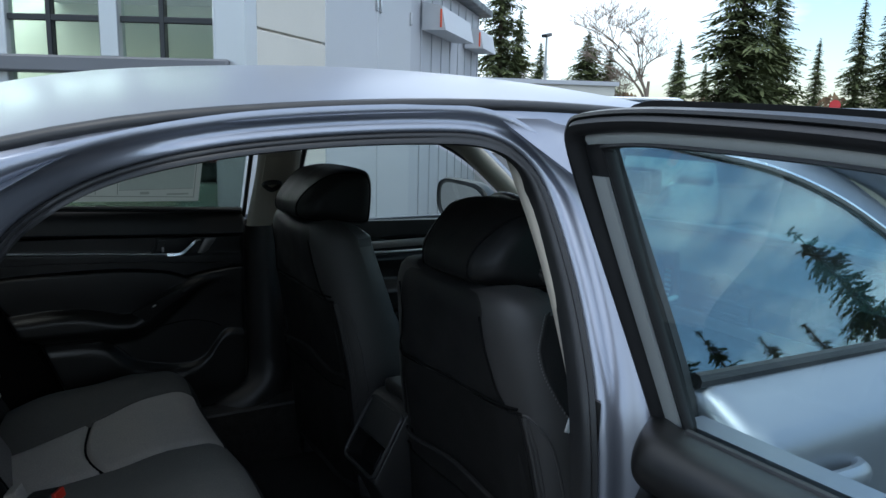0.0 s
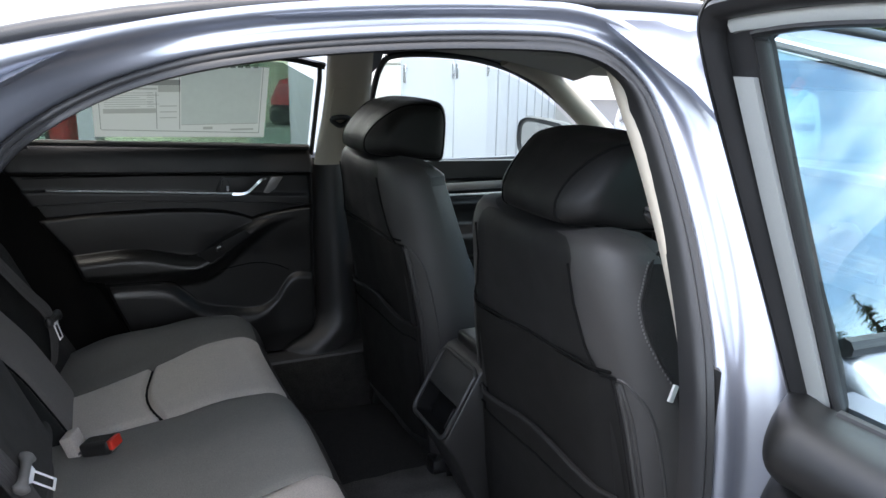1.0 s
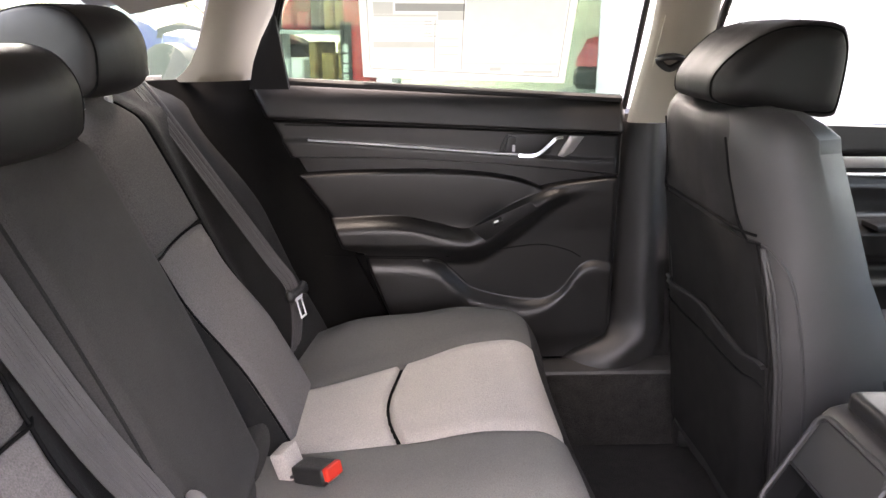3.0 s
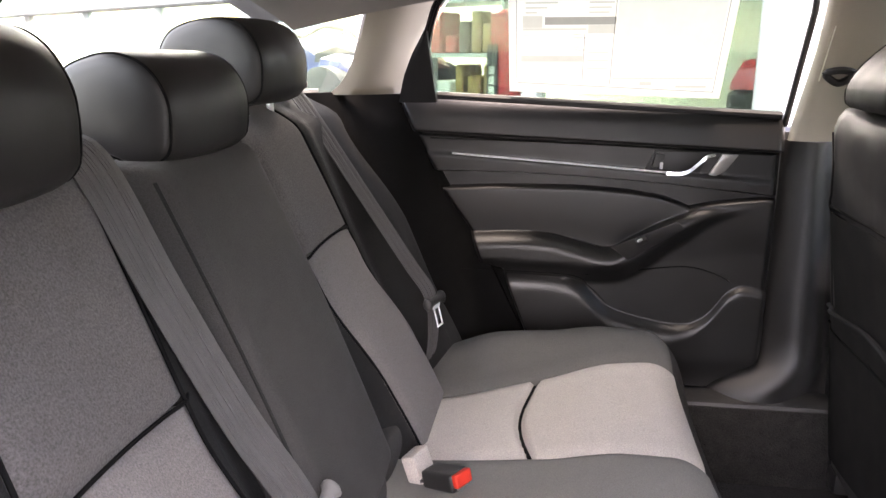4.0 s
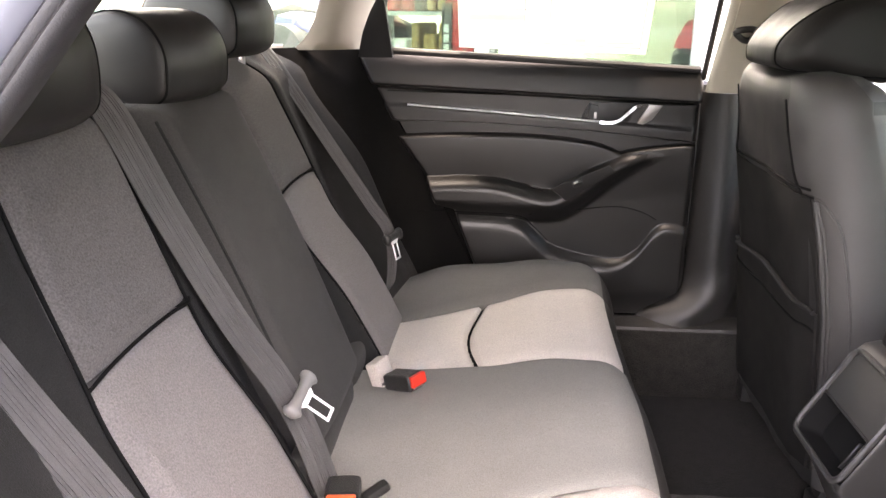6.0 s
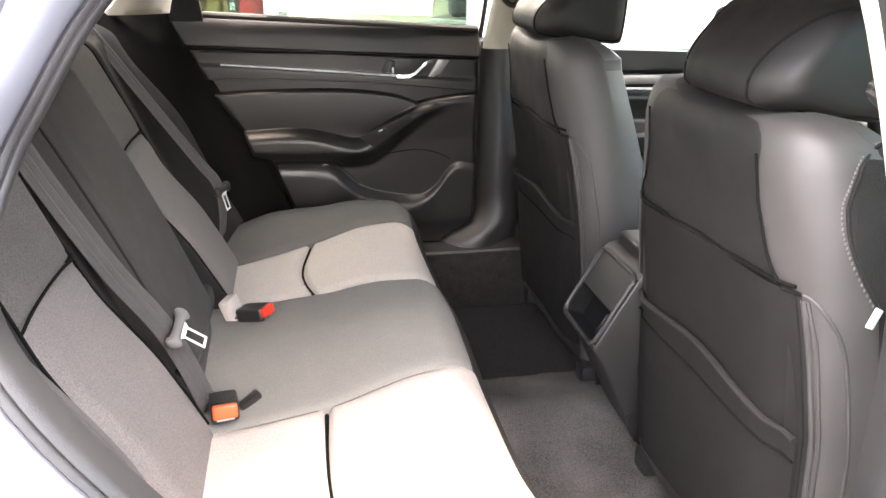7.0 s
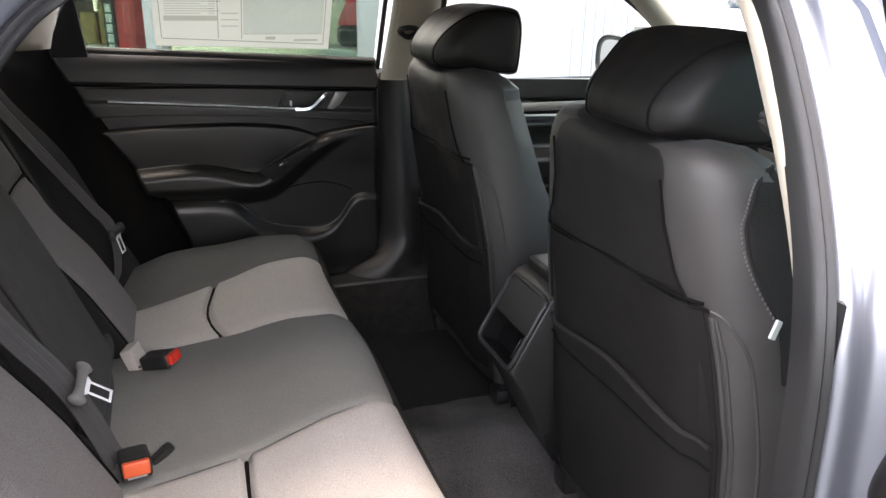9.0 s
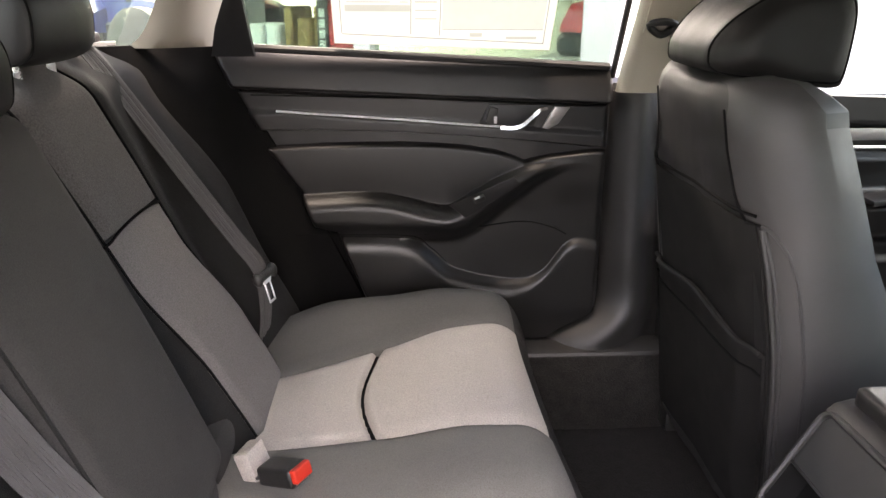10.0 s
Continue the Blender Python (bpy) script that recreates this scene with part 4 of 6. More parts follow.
part("window_sill_seal", tube([dpt(0.04, -0.043, 0.974), dpt(0.4, -0.043, 0.974), dpt(0.75, -0.043, 0.973)], 0.006, 8), M_RUBBER, od, "black window seal")
part("door_check_bolt", merge(*[box(tuple(dpt(0.0 + dx, -0.06, 0.62 + dz)), (0.016, 0.016, 0.016), 0.004) for dx, dz in ((0, 0), (0.012, 0.022))]), M_STEEL, od, "steel hinge bolts")

# ---- front seats ----
SEAT_REAR = [(0.42, 0.206), (0.6, 0.216), (0.72, 0.215), (0.80, 0.206), (0.873, 0.192), (0.90, 0.188), (1.0, 0.168), (1.06, 0.14)]
SEAT_WIDE = [(0.42, 0.236), (0.60, 0.249), (0.72, 0.251), (0.85, 0.240), (0.95, 0.224), (1.02, 0.198), (1.07, 0.165)]


def seat_rear_x(z):
    return 0.359 + (0.70 - z) * (0.17 if z > 0.70 else 0.10)


def yoke(z):
    """Half the width of the rear panel between the shoulder seams."""
    return pl(z, [(0.42, 0.186), (0.72, 0.194), (0.86, 0.173), (0.875, 0.171), (0.909, 0.148), (0.96, 0.131), (1.01, 0.126), (1.06, 0.118)])


def flank(z, dx):
    """Half the backrest's width at a depth behind which its side runs forward."""
    hr = pl(z, SEAT_REAR)
    hw = pl(z, SEAT_WIDE)
    return pl(dx, [(0.010, hr), (0.022, hr + (hw - hr) * 0.45), (0.05, hr + (hw - hr) * 0.85), (0.085, hw), (0.14, hw * 0.99)])


def seat_ring(z, yc, grow=1.0, dx=0.0):
    """Outline of the backrest at a height, rear face first."""
    xr = seat_rear_x(z) + dx
    hr = pl(z, SEAT_REAR) * grow
    hw = pl(z, SEAT_WIDE) * grow
    th = pl(z, [(0.42, 0.17), (0.62, 0.16), (0.74, 0.135), (0.84, 0.105), (0.95, 0.09), (1.05, 0.085)]) * (0.35 + 0.65 * grow)
    yk = yoke(z) * grow
    half = [(0.0, 0.0), (-0.004, 0.35 * hr), (-0.002 + 0.006 * sstep(0.155, 0.175, yk), yk), (0.004 + 0.004 * sstep(0.16, 0.175, yk), max(0.93 * hr, yk + 0.007)), (0.010, max(hr, yk + 0.014)), (0.022, hr + (hw - hr) * 0.45), (0.05, hr + (hw - hr) * 0.85),
            (0.085, hw), (th, hw * 0.99), (th + 0.035, hw * 0.93), (th + 0.045, hw * 0.83), (th + 0.03, hw * 0.68), (th + 0.005, hw * 0.55), (th, 0.2 * hw)]
    pts = [(xr + a, b) for a, b in half]
    ring = [Vector((x, yc + y, z)) for x, y in pts] + [Vector((x, yc - y, z)) for x, y in pts[:0:-1]]
    return ring


def headrest(yc, xc, zc, w, d, h, mat, parent, lean=0.0, label=""):
    """A wedge-like cushion: low at the back, tall in front."""
    prof = [(-0.50, -0.24), (-0.43, -0.37), (-0.05, -0.42), (0.30, -0.44), (0.44, -0.44), (0.50, -0.34), (0.50, 0.18), (0.45, 0.42), (0.36, 0.50), (0.10, 0.49), (-0.15, 0.38), (-0.36, 0.14), (-0.48, -0.08)]
    line = crom([(a * d, 0, b * h) for a, b in prof], 3, True)
    taper = [(0, 1.01), (0.4, 1.0), (0.66, 0.985), (0.82, 0.945), (0.91, 0.88), (0.97, 0.78), (1, 0.60)]
    R = pose(0, 0, 0, 0, lean, 0)
    def crease(p):
        """Where the cover's side piece begins: far in at the low rear edge, far out on top."""
        return pl(p.x / d, [(-0.5, 0.60), (-0.36, 0.66), (-0.15, 0.80), (0.1, 0.90), (0.4, 0.93)])
    def at(p, t):
        k = pl(abs(t), taper)
        c = crease(p)
        k *= 1 - 0.22 * max(0.0, (abs(t) - c) / (1 - c)) * sstep(0.2, -0.3, p.x / d) - 0.020 * bumpf(abs(t), c, 0.03)
        return Vector((xc, yc, zc)) + R @ Vector((p.x * k, t * w / 2, p.z * k))
    ts = [-1, -0.97, -0.91, -0.82, -0.66, -0.4, 0, 0.4, 0.66, 0.82, 0.91, 0.97, 1]
    ts = sorted(set(ts + [s * q for s in (-1, 1) for q in (0.5, 0.56, 0.59, 0.62, 0.70, 0.74, 0.78, 0.86, 0.885, 0.94)]))
    ob = part("headrest", loft([[at(p, t) for p in line] for t in ts]), mat, parent, label, 70)
    for s in (-1, 1):
        part("seam", tube([at(p, s * crease(p)) for p in line], 0.002, 5, True), M_SEAM, ob)
    return ob


def front_seat(yc, near):
    st = tagged(empty("front_seat", (0.55, yc, 0.32)), "black cloth front seat with a black headrest" if not near else "black cloth front passenger seat with a map pocket", "car seat", "front seats")
    zs = [0.40 + 0.02 * i for i in range(31)]
    rings = [seat_ring(z, yc) for z in zs]
    for k, (dz, g) in enumerate(((0.018, 0.985), (0.032, 0.93), (0.042, 0.82), (0.048, 0.6))):
        r = seat_ring(1.0, yc, g, 0.0)
        c = sum(r, Vector()) / len(r)
        rings.append([Vector((lerp(c.x, p.x - 0.008 * k, 0.98 - 0.14 * k), p.y, 1.0 + dz - (0.012 * bumpf(p.y - yc, 0, 0.11) - 0.004 * k * bumpf(abs(p.y - yc), 0.15, 0.05) if k else 0))) for p in r])
    back = part("backrest", loft(rings), M_SEATCLOTH, st, "black cloth backrest with satin charcoal side bolsters", 70)
    back.data.materials.append(M_WRAP)
    for p in back.data.polygons:
        hr = pl(p.center.z, SEAT_REAR)
        dy, dx = p.center.y - yc, p.center.x - seat_rear_x(p.center.z)
        g = pl(p.center.z, [(1.0, 1.0), (1.018, 0.985), (1.032, 0.93), (1.042, 0.82), (1.048, 0.6)])
        if abs(dy) > (yoke(min(p.center.z, 1.0)) * g if p.center.z > 0.872 else hr) and dx < (0.10 if p.center.z > 1.0 else 0.07 if near == (dy < 0) else 0.16):
            p.material_index = 1
    def on(y, z, off=0.001):
        return Vector((seat_rear_x(z) - 0.004 * min(1, abs(y) / 0.1) - off + 0.012 * sstep(0.155, 0.19, abs(y)), yc + y, z))
    # rear panel seams, pocket and piping
    part("seam", tube([on(lerp(-0.186, 0.186, i / 20), 0.884 - (0.016 * i / 20 if near else -0.004)) for i in range(21)], 0.0022, 6), M_SEAM, back)
    def shell(s, z, f, off=0.0):
        """On the backrest's shell: f = 0 at the rear panel's edge, 1 on the flank."""
        hr = pl(z, SEAT_REAR)
        hw = pl(z, SEAT_WIDE)
        dx = pl(f, [(0, 0.010), (0.33, 0.022), (0.66, 0.05), (1, 0.085)])
        dy = pl(f, [(0, hr), (0.33, hr + (hw - hr) * 0.45), (0.66, hr + (hw - hr) * 0.85), (1, hw)])
        return Vector((seat_rear_x(z) + dx - off, yc + s * (dy + off * 0.5), z))
    for s in (-1, 1):
        part("seam", tube([on(s * yoke(z), z, 0.0002) for z in [lerp(0.874, 1.012, i / 24) for i in range(25)]], 0.0016, 6), M_SEAM, back)
        hem = [shell(s, z, f, 0.0004) for z, f in ((0.877, 0.02), (0.8765, 0.10), (0.872, 0.22), (0.860, 0.36), (0.840, 0.46), (0.80, 0.52), (0.70, 0.54), (0.58, 0.54), (0.44, 0.52))]
        part("piping", tube(crom(hem, 6), 0.0022, 8), M_WRAP, back, "cloth piping")
        part("seam", tube(crom([on(s * yoke(0.875), 0.875, 0.0004), hem[0], hem[1]], 4), 0.0018, 6), M_SEAM, back)
        for f0, r in ((0.05, 0.0034), (0.17, 0.0024)):
            low = [shell(s, lerp(0.44, 0.872, i / 20), f0 * (1 - 0.5 * sstep(0.82, 0.872, lerp(0.44, 0.872, i / 20))), 0.0004) for i in range(21)]
            part("piping", tube(low, r, 8), M_WRAP, back, "cloth piping")
    panel_w = lambda z: pl(z, SEAT_REAR) - 0.007
    part("rear_panel", slab(lambda u, v: (lambda z: on(lerp(-1, 1, u) * panel_w(z), z, 0.0015))(lerp(0.43, 0.878 - 0.016 * (u if near else 0), v)), 24, 24, (0.004, 0, 0)), M_REARCLOTH, back, "matt black cloth rear panel")
    pocket = part("map_pocket", slab(lambda u, v: (lambda z: on(lerp(-1, 1, u) * (panel_w(z) - 0.004), z, 0.006 + 0.004 * math.sin(math.pi * u) * v))(lerp(0.43, 0.711 + 0.009 * math.cos(math.pi * (u - 0.5) * 2), v)), 20, 20, (0.006, 0, 0)), M_REARCLOTH, back, "black cloth map pocket")
    part("pocket_hem", tube([on(lerp(-0.204, 0.204, i / 20), 0.711 + 0.009 * math.cos(math.pi * (i / 20 - 0.5) * 2), 0.008 + 0.004 * math.sin(math.pi * i / 20)) for i in range(21)], 0.004, 8), M_BLACKCLOTH, pocket)
    part("pocket_seam", tube([on(lerp(-0.204, 0.204, i / 20), 0.672, 0.0075 + 0.004 * math.sin(math.pi * i / 20) * 0.9) for i in range(21)], 0.0018, 6), M_SEAM, pocket)
    # side panel with its stitched edge and label
    for s in (-1, 1):
        dxs = lambda z: pl(z, [(0.875, 0.064), (0.902, 0.051), (0.928, 0.043), (0.951, 0.039), (0.976, 0.041), (0.998, 0.048), (1.018, 0.060), (1.030, 0.078), (1.035, 0.094)])
        on_side = lambda dx, z, o: Vector((seat_rear_x(z) + dx - o * 0.4, yc + s * (flank(z, dx) * pl(z, [(1.0, 1.0), (1.018, 0.985), (1.032, 0.94)]) + o + 0.006 * sstep(0.975, 1.015, z)), z))
        edge = crom([on_side(dxs(z), z, 0.0016) for z in (0.875, 0.902, 0.928, 0.951, 0.976, 0.998, 1.018, 1.030, 1.035)], 5)
        st_bm = merge(*[box(tuple(p), (0.0014, 0.0014, 0.0030), 0) for p in edge])
        if near and s == -1:
            part("stitching", st_bm, M_STITCH, back, "pale contrast stitching")
        else:
            st_bm.free()
        if s == -1 and near:
            part("side_panel", slab(lambda u, v: (lambda z: on_side(lerp(dxs(z) + 0.004, 0.098, u), z, 0.0022))(lerp(0.80, 1.035, v)), 14, 30, (0, 0.003, 0)), M_BLACKCLOTH, back, "black woven side panel")
            part("side_piping", tube([on_side(dxs(z) + 0.004, z, 0.002) for z in [lerp(0.875, 1.035, i / 24) for i in range(25)]], 0.0022, 6), M_BLACKCLOTH, back)
    if near:
        part("label_tab", box((0.384, yc - 0.243, 0.872), (0.010, 0.004, 0.022), 0.001, 1, pose(0, 0, 0, 0, 25, 12)), M_TAG, st, "small white fabric label")
    headrest(*((-0.374, 0.388, 1.099, 0.226, 0.165, 0.137) if near else (yc - 0.006, 0.382, 1.100, 0.245, 0.18, 0.139)), M_HEADCLOTH, st, 4, "black leatherette headrest")
    for s in (-1, 1):
        part("headrest_post", tube([(0.362, yc + s * 0.07, 1.10), (0.367, yc + s * 0.07, 1.02)], 0.006, 8), M_STEEL, st, "steel headrest post")
        part("post_collar", tube([(0.365, yc + s * 0.07, 1.066), (0.365, yc + s * 0.07, 1.052)], 0.012, 10), M_TRIM, st)
    # cushion, its skirt and the rails
    def cush(u, v):
        x, y = lerp(0.42, 0.98, u), lerp(-0.25, 0.25, v)
        q = abs(y) / 0.25
        return Vector((x, yc + y, 0.555 + 0.05 * u + 0.035 * bumpf(q, 0.82, 0.18) - 0.10 * sstep(0.9, 1, q) - 0.10 * sstep(0.9, 1, u)))
    part("cushion", slab(cush, 20, 24, (0, 0, -0.12)), M_SEATCLOTH, st, "black cloth seat cushion")
    for s in (-1, 1):
        part("seat_valance", box((0.66, yc + s * 0.245, 0.46), (0.44, 0.025, 0.12), 0.01), M_TRIM, st, "black plastic seat side cover")
        rail_o = part("seat_rail", merge(box((0.64, yc + s * 0.20, 0.355), (0.42, 0.035, 0.03), 0.006), box((0.425, yc + s * 0.20, 0.362), (0.05, 0.045, 0.045), 0.010)), M_TRIM, st, "black seat rail with an end cap")
        part("rail_bolt", tube([(0.418, yc + s * 0.20, 0.384), (0.418, yc + s * 0.20, 0.392)], 0.009, 6), M_STEEL, rail_o)
        part("seat_foot", box((0.44, yc + s * 0.20, 0.40), (0.05, 0.03, 0.09), 0.008, 2, pose(0, 0, 0, 0, 20, 0)), M_TRIM, st)
    q = 1 if near else -1
    cover = part("rail_cover", loft([[Vector((0.462 + a * k, yc + q * b, 0.372 + c * k)) for a, c in ((-0.026, -0.03), (-0.030, 0.0), (-0.022, 0.020), (0.0, 0.026), (0.022, 0.018), (0.028, -0.03))] for b, k in ((0.182, 0.75), (0.190, 0.95), (0.25, 1.0), (0.302, 0.95), (0.310, 0.7))]), M_TRIM, st, "glossy black seat rail cover")
    part("cover_clip", box((0.440, yc + q * 0.186, 0.376), (0.016, 0.012, 0.008), 0.002), M_STEEL, cover, "bright steel clip")
    return st


front_seat(-0.358, True)
front_seat(0.348, False)

# ---- rear bench ----
bench = tagged(empty("rear_seat", (-0.2, 0, 0.32)), "charcoal cloth rear bench with light grey seat inserts", "car seat")


def cush_z(x, y):
    z = 0.552 + 0.035 * sstep(-0.36, 0.02, x)
    a = abs(y)
    z += 0.055 * bumpf(a, 0.54, 0.085) * (1 - 0.5 * sstep(-0.22, 0.08, x)) * sstep(-0.42, -0.22, x)
    z += 0.020 * bumpf(a, 0.0, 0.13)
    z -= 0.10 * sstep(0.58, 0.68, a)
    z += 0.014 * sstep(-0.14, -0.02, x)
    r = min(1.0, max(0.0, (x - 0.040) / 0.078))
    z -= 0.105 * (1 - math.sqrt(max(0.0, 1 - r * r)))
    return z


def in_edge(x):
    return pl(x, [(-0.38, 0.190), (-0.15, 0.177), (-0.05, 0.163), (0.03, 0.157), (0.12, 0.157)])


def near_edge(x):
    return pl(x, [(-0.38, 0.230), (-0.15, 0.215), (-0.05, 0.200), (0.03, 0.178), (0.12, 0.155)])


def out_edge(x):
    return pl(x, [(-0.38, 0.375), (-0.15, 0.430), (0.03, 0.462), (0.12, 0.470)])


def near_out(x):
    return pl(x, [(-0.38, 0.46), (-0.22, 0.53), (-0.10, 0.560), (-0.04, 0.557), (0.014, 0.540), (0.07, 0.522), (0.12, 0.505)])


def cushion_panel(name, y0, y1, mat, label, groove=None, nu=130, nv=28):
    def f(u, v):
        x = lerp(-0.385, 0.040, u / 0.72) if u < 0.72 else 0.040 + 0.078 * math.sin(math.pi / 2 * (u - 0.72) / 0.28)
        a, b = y0(x), y1(x)
        y = lerp(a, b, v)
        w = abs(b - a)
        edge = min(v, 1 - v) * w
        z = cush_z(x, y) + 0.006 * sstep(0, 0.018, edge) - 0.004
        if groove is not None:
            xs = groove(v)
            z -= 0.015 * bumpf(x, xs, 0.0055)
            z += 0.006 * math.sin(math.pi * v) * (bumpf(x, xs - 0.07, 0.06) + bumpf(x, xs + 0.09, 0.07))
        return Vector((x, y, z))
    ob = part(name, slab(f, nu, nv, (0, 0, -0.05)), mat, bench, label, 70)
    ob.data.materials.append(M_FRONTSHADE)       # front face below the roll: its shade put in as near-black colour
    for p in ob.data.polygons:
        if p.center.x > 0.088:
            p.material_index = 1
    return ob


far_groove = lambda v: -0.148 - 0.022 * math.sin(math.pi * v)
near_groove = lambda v: cur(v, [(0.0, -0.122), (0.12, -0.136), (0.3, -0.146), (0.6, -0.150), (1.0, -0.145)])
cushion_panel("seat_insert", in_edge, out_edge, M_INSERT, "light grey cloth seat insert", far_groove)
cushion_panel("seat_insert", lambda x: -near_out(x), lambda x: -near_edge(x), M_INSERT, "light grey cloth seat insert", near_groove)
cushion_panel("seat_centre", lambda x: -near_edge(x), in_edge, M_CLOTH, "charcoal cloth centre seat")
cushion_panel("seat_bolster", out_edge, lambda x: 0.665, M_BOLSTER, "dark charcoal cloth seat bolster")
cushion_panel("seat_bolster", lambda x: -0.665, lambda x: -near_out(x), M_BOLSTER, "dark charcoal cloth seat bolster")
for s, gr, ya, yb in ((1, far_groove, in_edge(-0.16), out_edge(-0.16)), (-1, near_groove, -near_out(-0.15), -near_edge(-0.15))):
    part("groove_seam", tube([(gr(v), lerp(ya, yb, v), cush_z(gr(v), lerp(ya, yb, v)) - 0.009) for v in [0.03 + 0.94 * i / 24 for i in range(25)]], 0.0034, 6), M_SEAM, bench)
part("cushion_base", slab(lambda u, v: Vector((lerp(0.045, 0.108, u ** 0.5), lerp(-0.62, 0.62, v), lerp(0.325, 0.505, u))), 8, 20, (-0.06, 0, 0)), M_CARPET, bench, "black carpeted seat riser")


def back_x(y, z):
    """Face of the rear backrest: padded panels with a lumbar swell, side bolsters, a sunk middle."""
    a = abs(y)
    x = -0.365 - 0.41 * (z - 0.57) + 0.010 * sstep(0.70, 0.55, z)
    x += (0.010 + 0.028 * sstep(0.80, 0.66, z)) * sstep(0.165, 0.21, a) * sstep(0.46, 0.40, a)
    x += 0.045 * sstep(0.44, 0.56, a) * sstep(1.0, 0.8, z)
    x -= 0.005 * sstep(0.19, 0.15, a)
    x -= 0.04 * sstep(1.0, 1.06, z) ** 2
    return x


def back_panel(name, y0, y1, z0, z1, mat, label, nu=24, nv=40, puff=0.007, crown=0.0):
    """A padded panel of the backrest; crown: how far its top edge bows up in the middle."""
    def f(u, v):
        zt = z1 + crown * math.sin(math.pi * min(1.0, max(0.0, u))) ** 0.7
        z = lerp(z0, zt, v)
        y = lerp(y0(z), y1(z), u)
        w = abs(y1(z) - y0(z))
        e = min(min(u, 1 - u) * w, min(v, 1 - v) * (z1 - z0))
        return Vector((back_x(y, z) + puff * sstep(0, 0.02, e) - 0.004, y, z))
    return part(name, slab(f, nu, nv, (-0.05, 0, -0.01)), mat, bench, label, 70)


bi = lambda z: pl(z, [(0.54, 0.212), (0.7, 0.205), (0.83, 0.195), (1.06, 0.172)])
bo = lambda z: pl(z, [(0.54, 0.445), (0.8, 0.410), (0.9, 0.402), (1.06, 0.376)])
AL, AR = -0.135, 0.105                     # sides of the folded centre armrest
for s, zi in ((-1, 0.818), (1, 0.846)):
    sd = (lambda f, s=s: (lambda z: s * f(z)))
    mid = AL if s < 0 else AR
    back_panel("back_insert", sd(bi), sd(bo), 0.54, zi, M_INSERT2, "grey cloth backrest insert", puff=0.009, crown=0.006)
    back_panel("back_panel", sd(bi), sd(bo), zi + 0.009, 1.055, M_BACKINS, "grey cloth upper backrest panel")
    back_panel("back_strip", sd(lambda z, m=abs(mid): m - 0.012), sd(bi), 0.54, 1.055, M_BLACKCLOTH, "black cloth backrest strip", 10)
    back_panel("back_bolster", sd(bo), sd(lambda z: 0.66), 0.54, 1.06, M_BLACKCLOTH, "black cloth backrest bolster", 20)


def back_seam(pts):
    """A dark stitched joint on the backrest through (y, z) points."""
    line = crom([(0, y, z) for y, z in pts], 8)
    part("back_seam", tube([(back_x(p.y, p.z) - 0.0015, p.y, p.z) for p in line], 0.0021, 6), M_SEAM, bench)


for s, zi in ((-1, 0.818), (1, 0.846)):
    back_seam([(s * lerp(bi(zi), bo(zi), k / 6), zi + 0.004 + 0.006 * math.sin(math.pi * k / 6) ** 0.7) for k in range(7)])
    for f in (bi, bo):
        back_seam([(s * f(z), z) for z in (0.56, 0.7, 0.83, 0.94, 1.05)])
    back_seam([(s * bi(zi), zi + 0.002), (s * (bi(zi) - 0.018), zi + 0.008), (s * (bi(zi) - 0.034), zi + 0.022), (s * (bi(zi) - 0.046), zi + 0.045)])


def armrest_ring(z, k=1.0):
    """The folded armrest at a height: flat face with rounded edges, standing proud of the backrest."""
    x0 = -0.365 - 0.41 * (z - 0.57) - 0.02
    d = (0.072 + 0.006 * math.sin(math.pi * (z - 0.6) / 0.43)) * k
    r, w, yc = 0.022 * k, (AR - AL) / 2 * (0.94 + 0.06 * k), (AL + AR) / 2
    half = [(0.0, w), (d - r, w), (d - 0.55 * r, w - 0.10 * r), (d - 0.25 * r, w - 0.32 * r), (d - 0.06 * r, w - 0.65 * r), (d, w - 1.1 * r), (d + 0.003 * k, w * 0.4)]
    return [Vector((x0 + a, yc - b, z)) for a, b in half] + [Vector((x0 + a, yc + b, z)) for a, b in half[::-1]]


arm_rings = [armrest_ring(0.596, 0.55), armrest_ring(0.600, 0.8), armrest_ring(0.608, 0.94)] + [armrest_ring(lerp(0.62, 1.015, i / 20)) for i in range(21)] + [armrest_ring(1.024, 0.93), armrest_ring(1.030, 0.75)]
arm = part("centre_armrest", loft(arm_rings), M_BACKC, bench, "charcoal cloth armrest folded into the backrest", 60)
for k, r in ((2, 0.0022), (11, 0.0026)):
    part("piping", tube([armrest_ring(lerp(0.61, 1.015, i / 24))[k] for i in range(25)], r, 6), M_BLACKCLOTH, arm, "black cloth piping")
# the flap along the foot of the backrest
for y0, y1, x0, z1 in ((0.085, 0.415, -0.338, 0.604), (-0.175, 0.075, -0.330, 0.612), (-0.43, -0.190, -0.335, 0.596)):
    def flap(u, v, y0=y0, y1=y1, x0=x0, z1=z1):
        y = lerp(y0, y1, u)
        q = math.pi * v
        e = math.sqrt(max(0.0, 1 - abs(2 * u - 1) ** 8))
        return Vector((x0 - 0.014 + 0.014 * math.sin(q) * e, y, lerp(0.548, z1, 0.5 - 0.5 * math.cos(q)) * 1.0 - 0.010 * (1 - e)))
    part("back_flap", slab(flap, 24, 10, (-0.02, 0, 0)), M_BACKC, bench, "charcoal cloth flap at the foot of the backrest", 60)


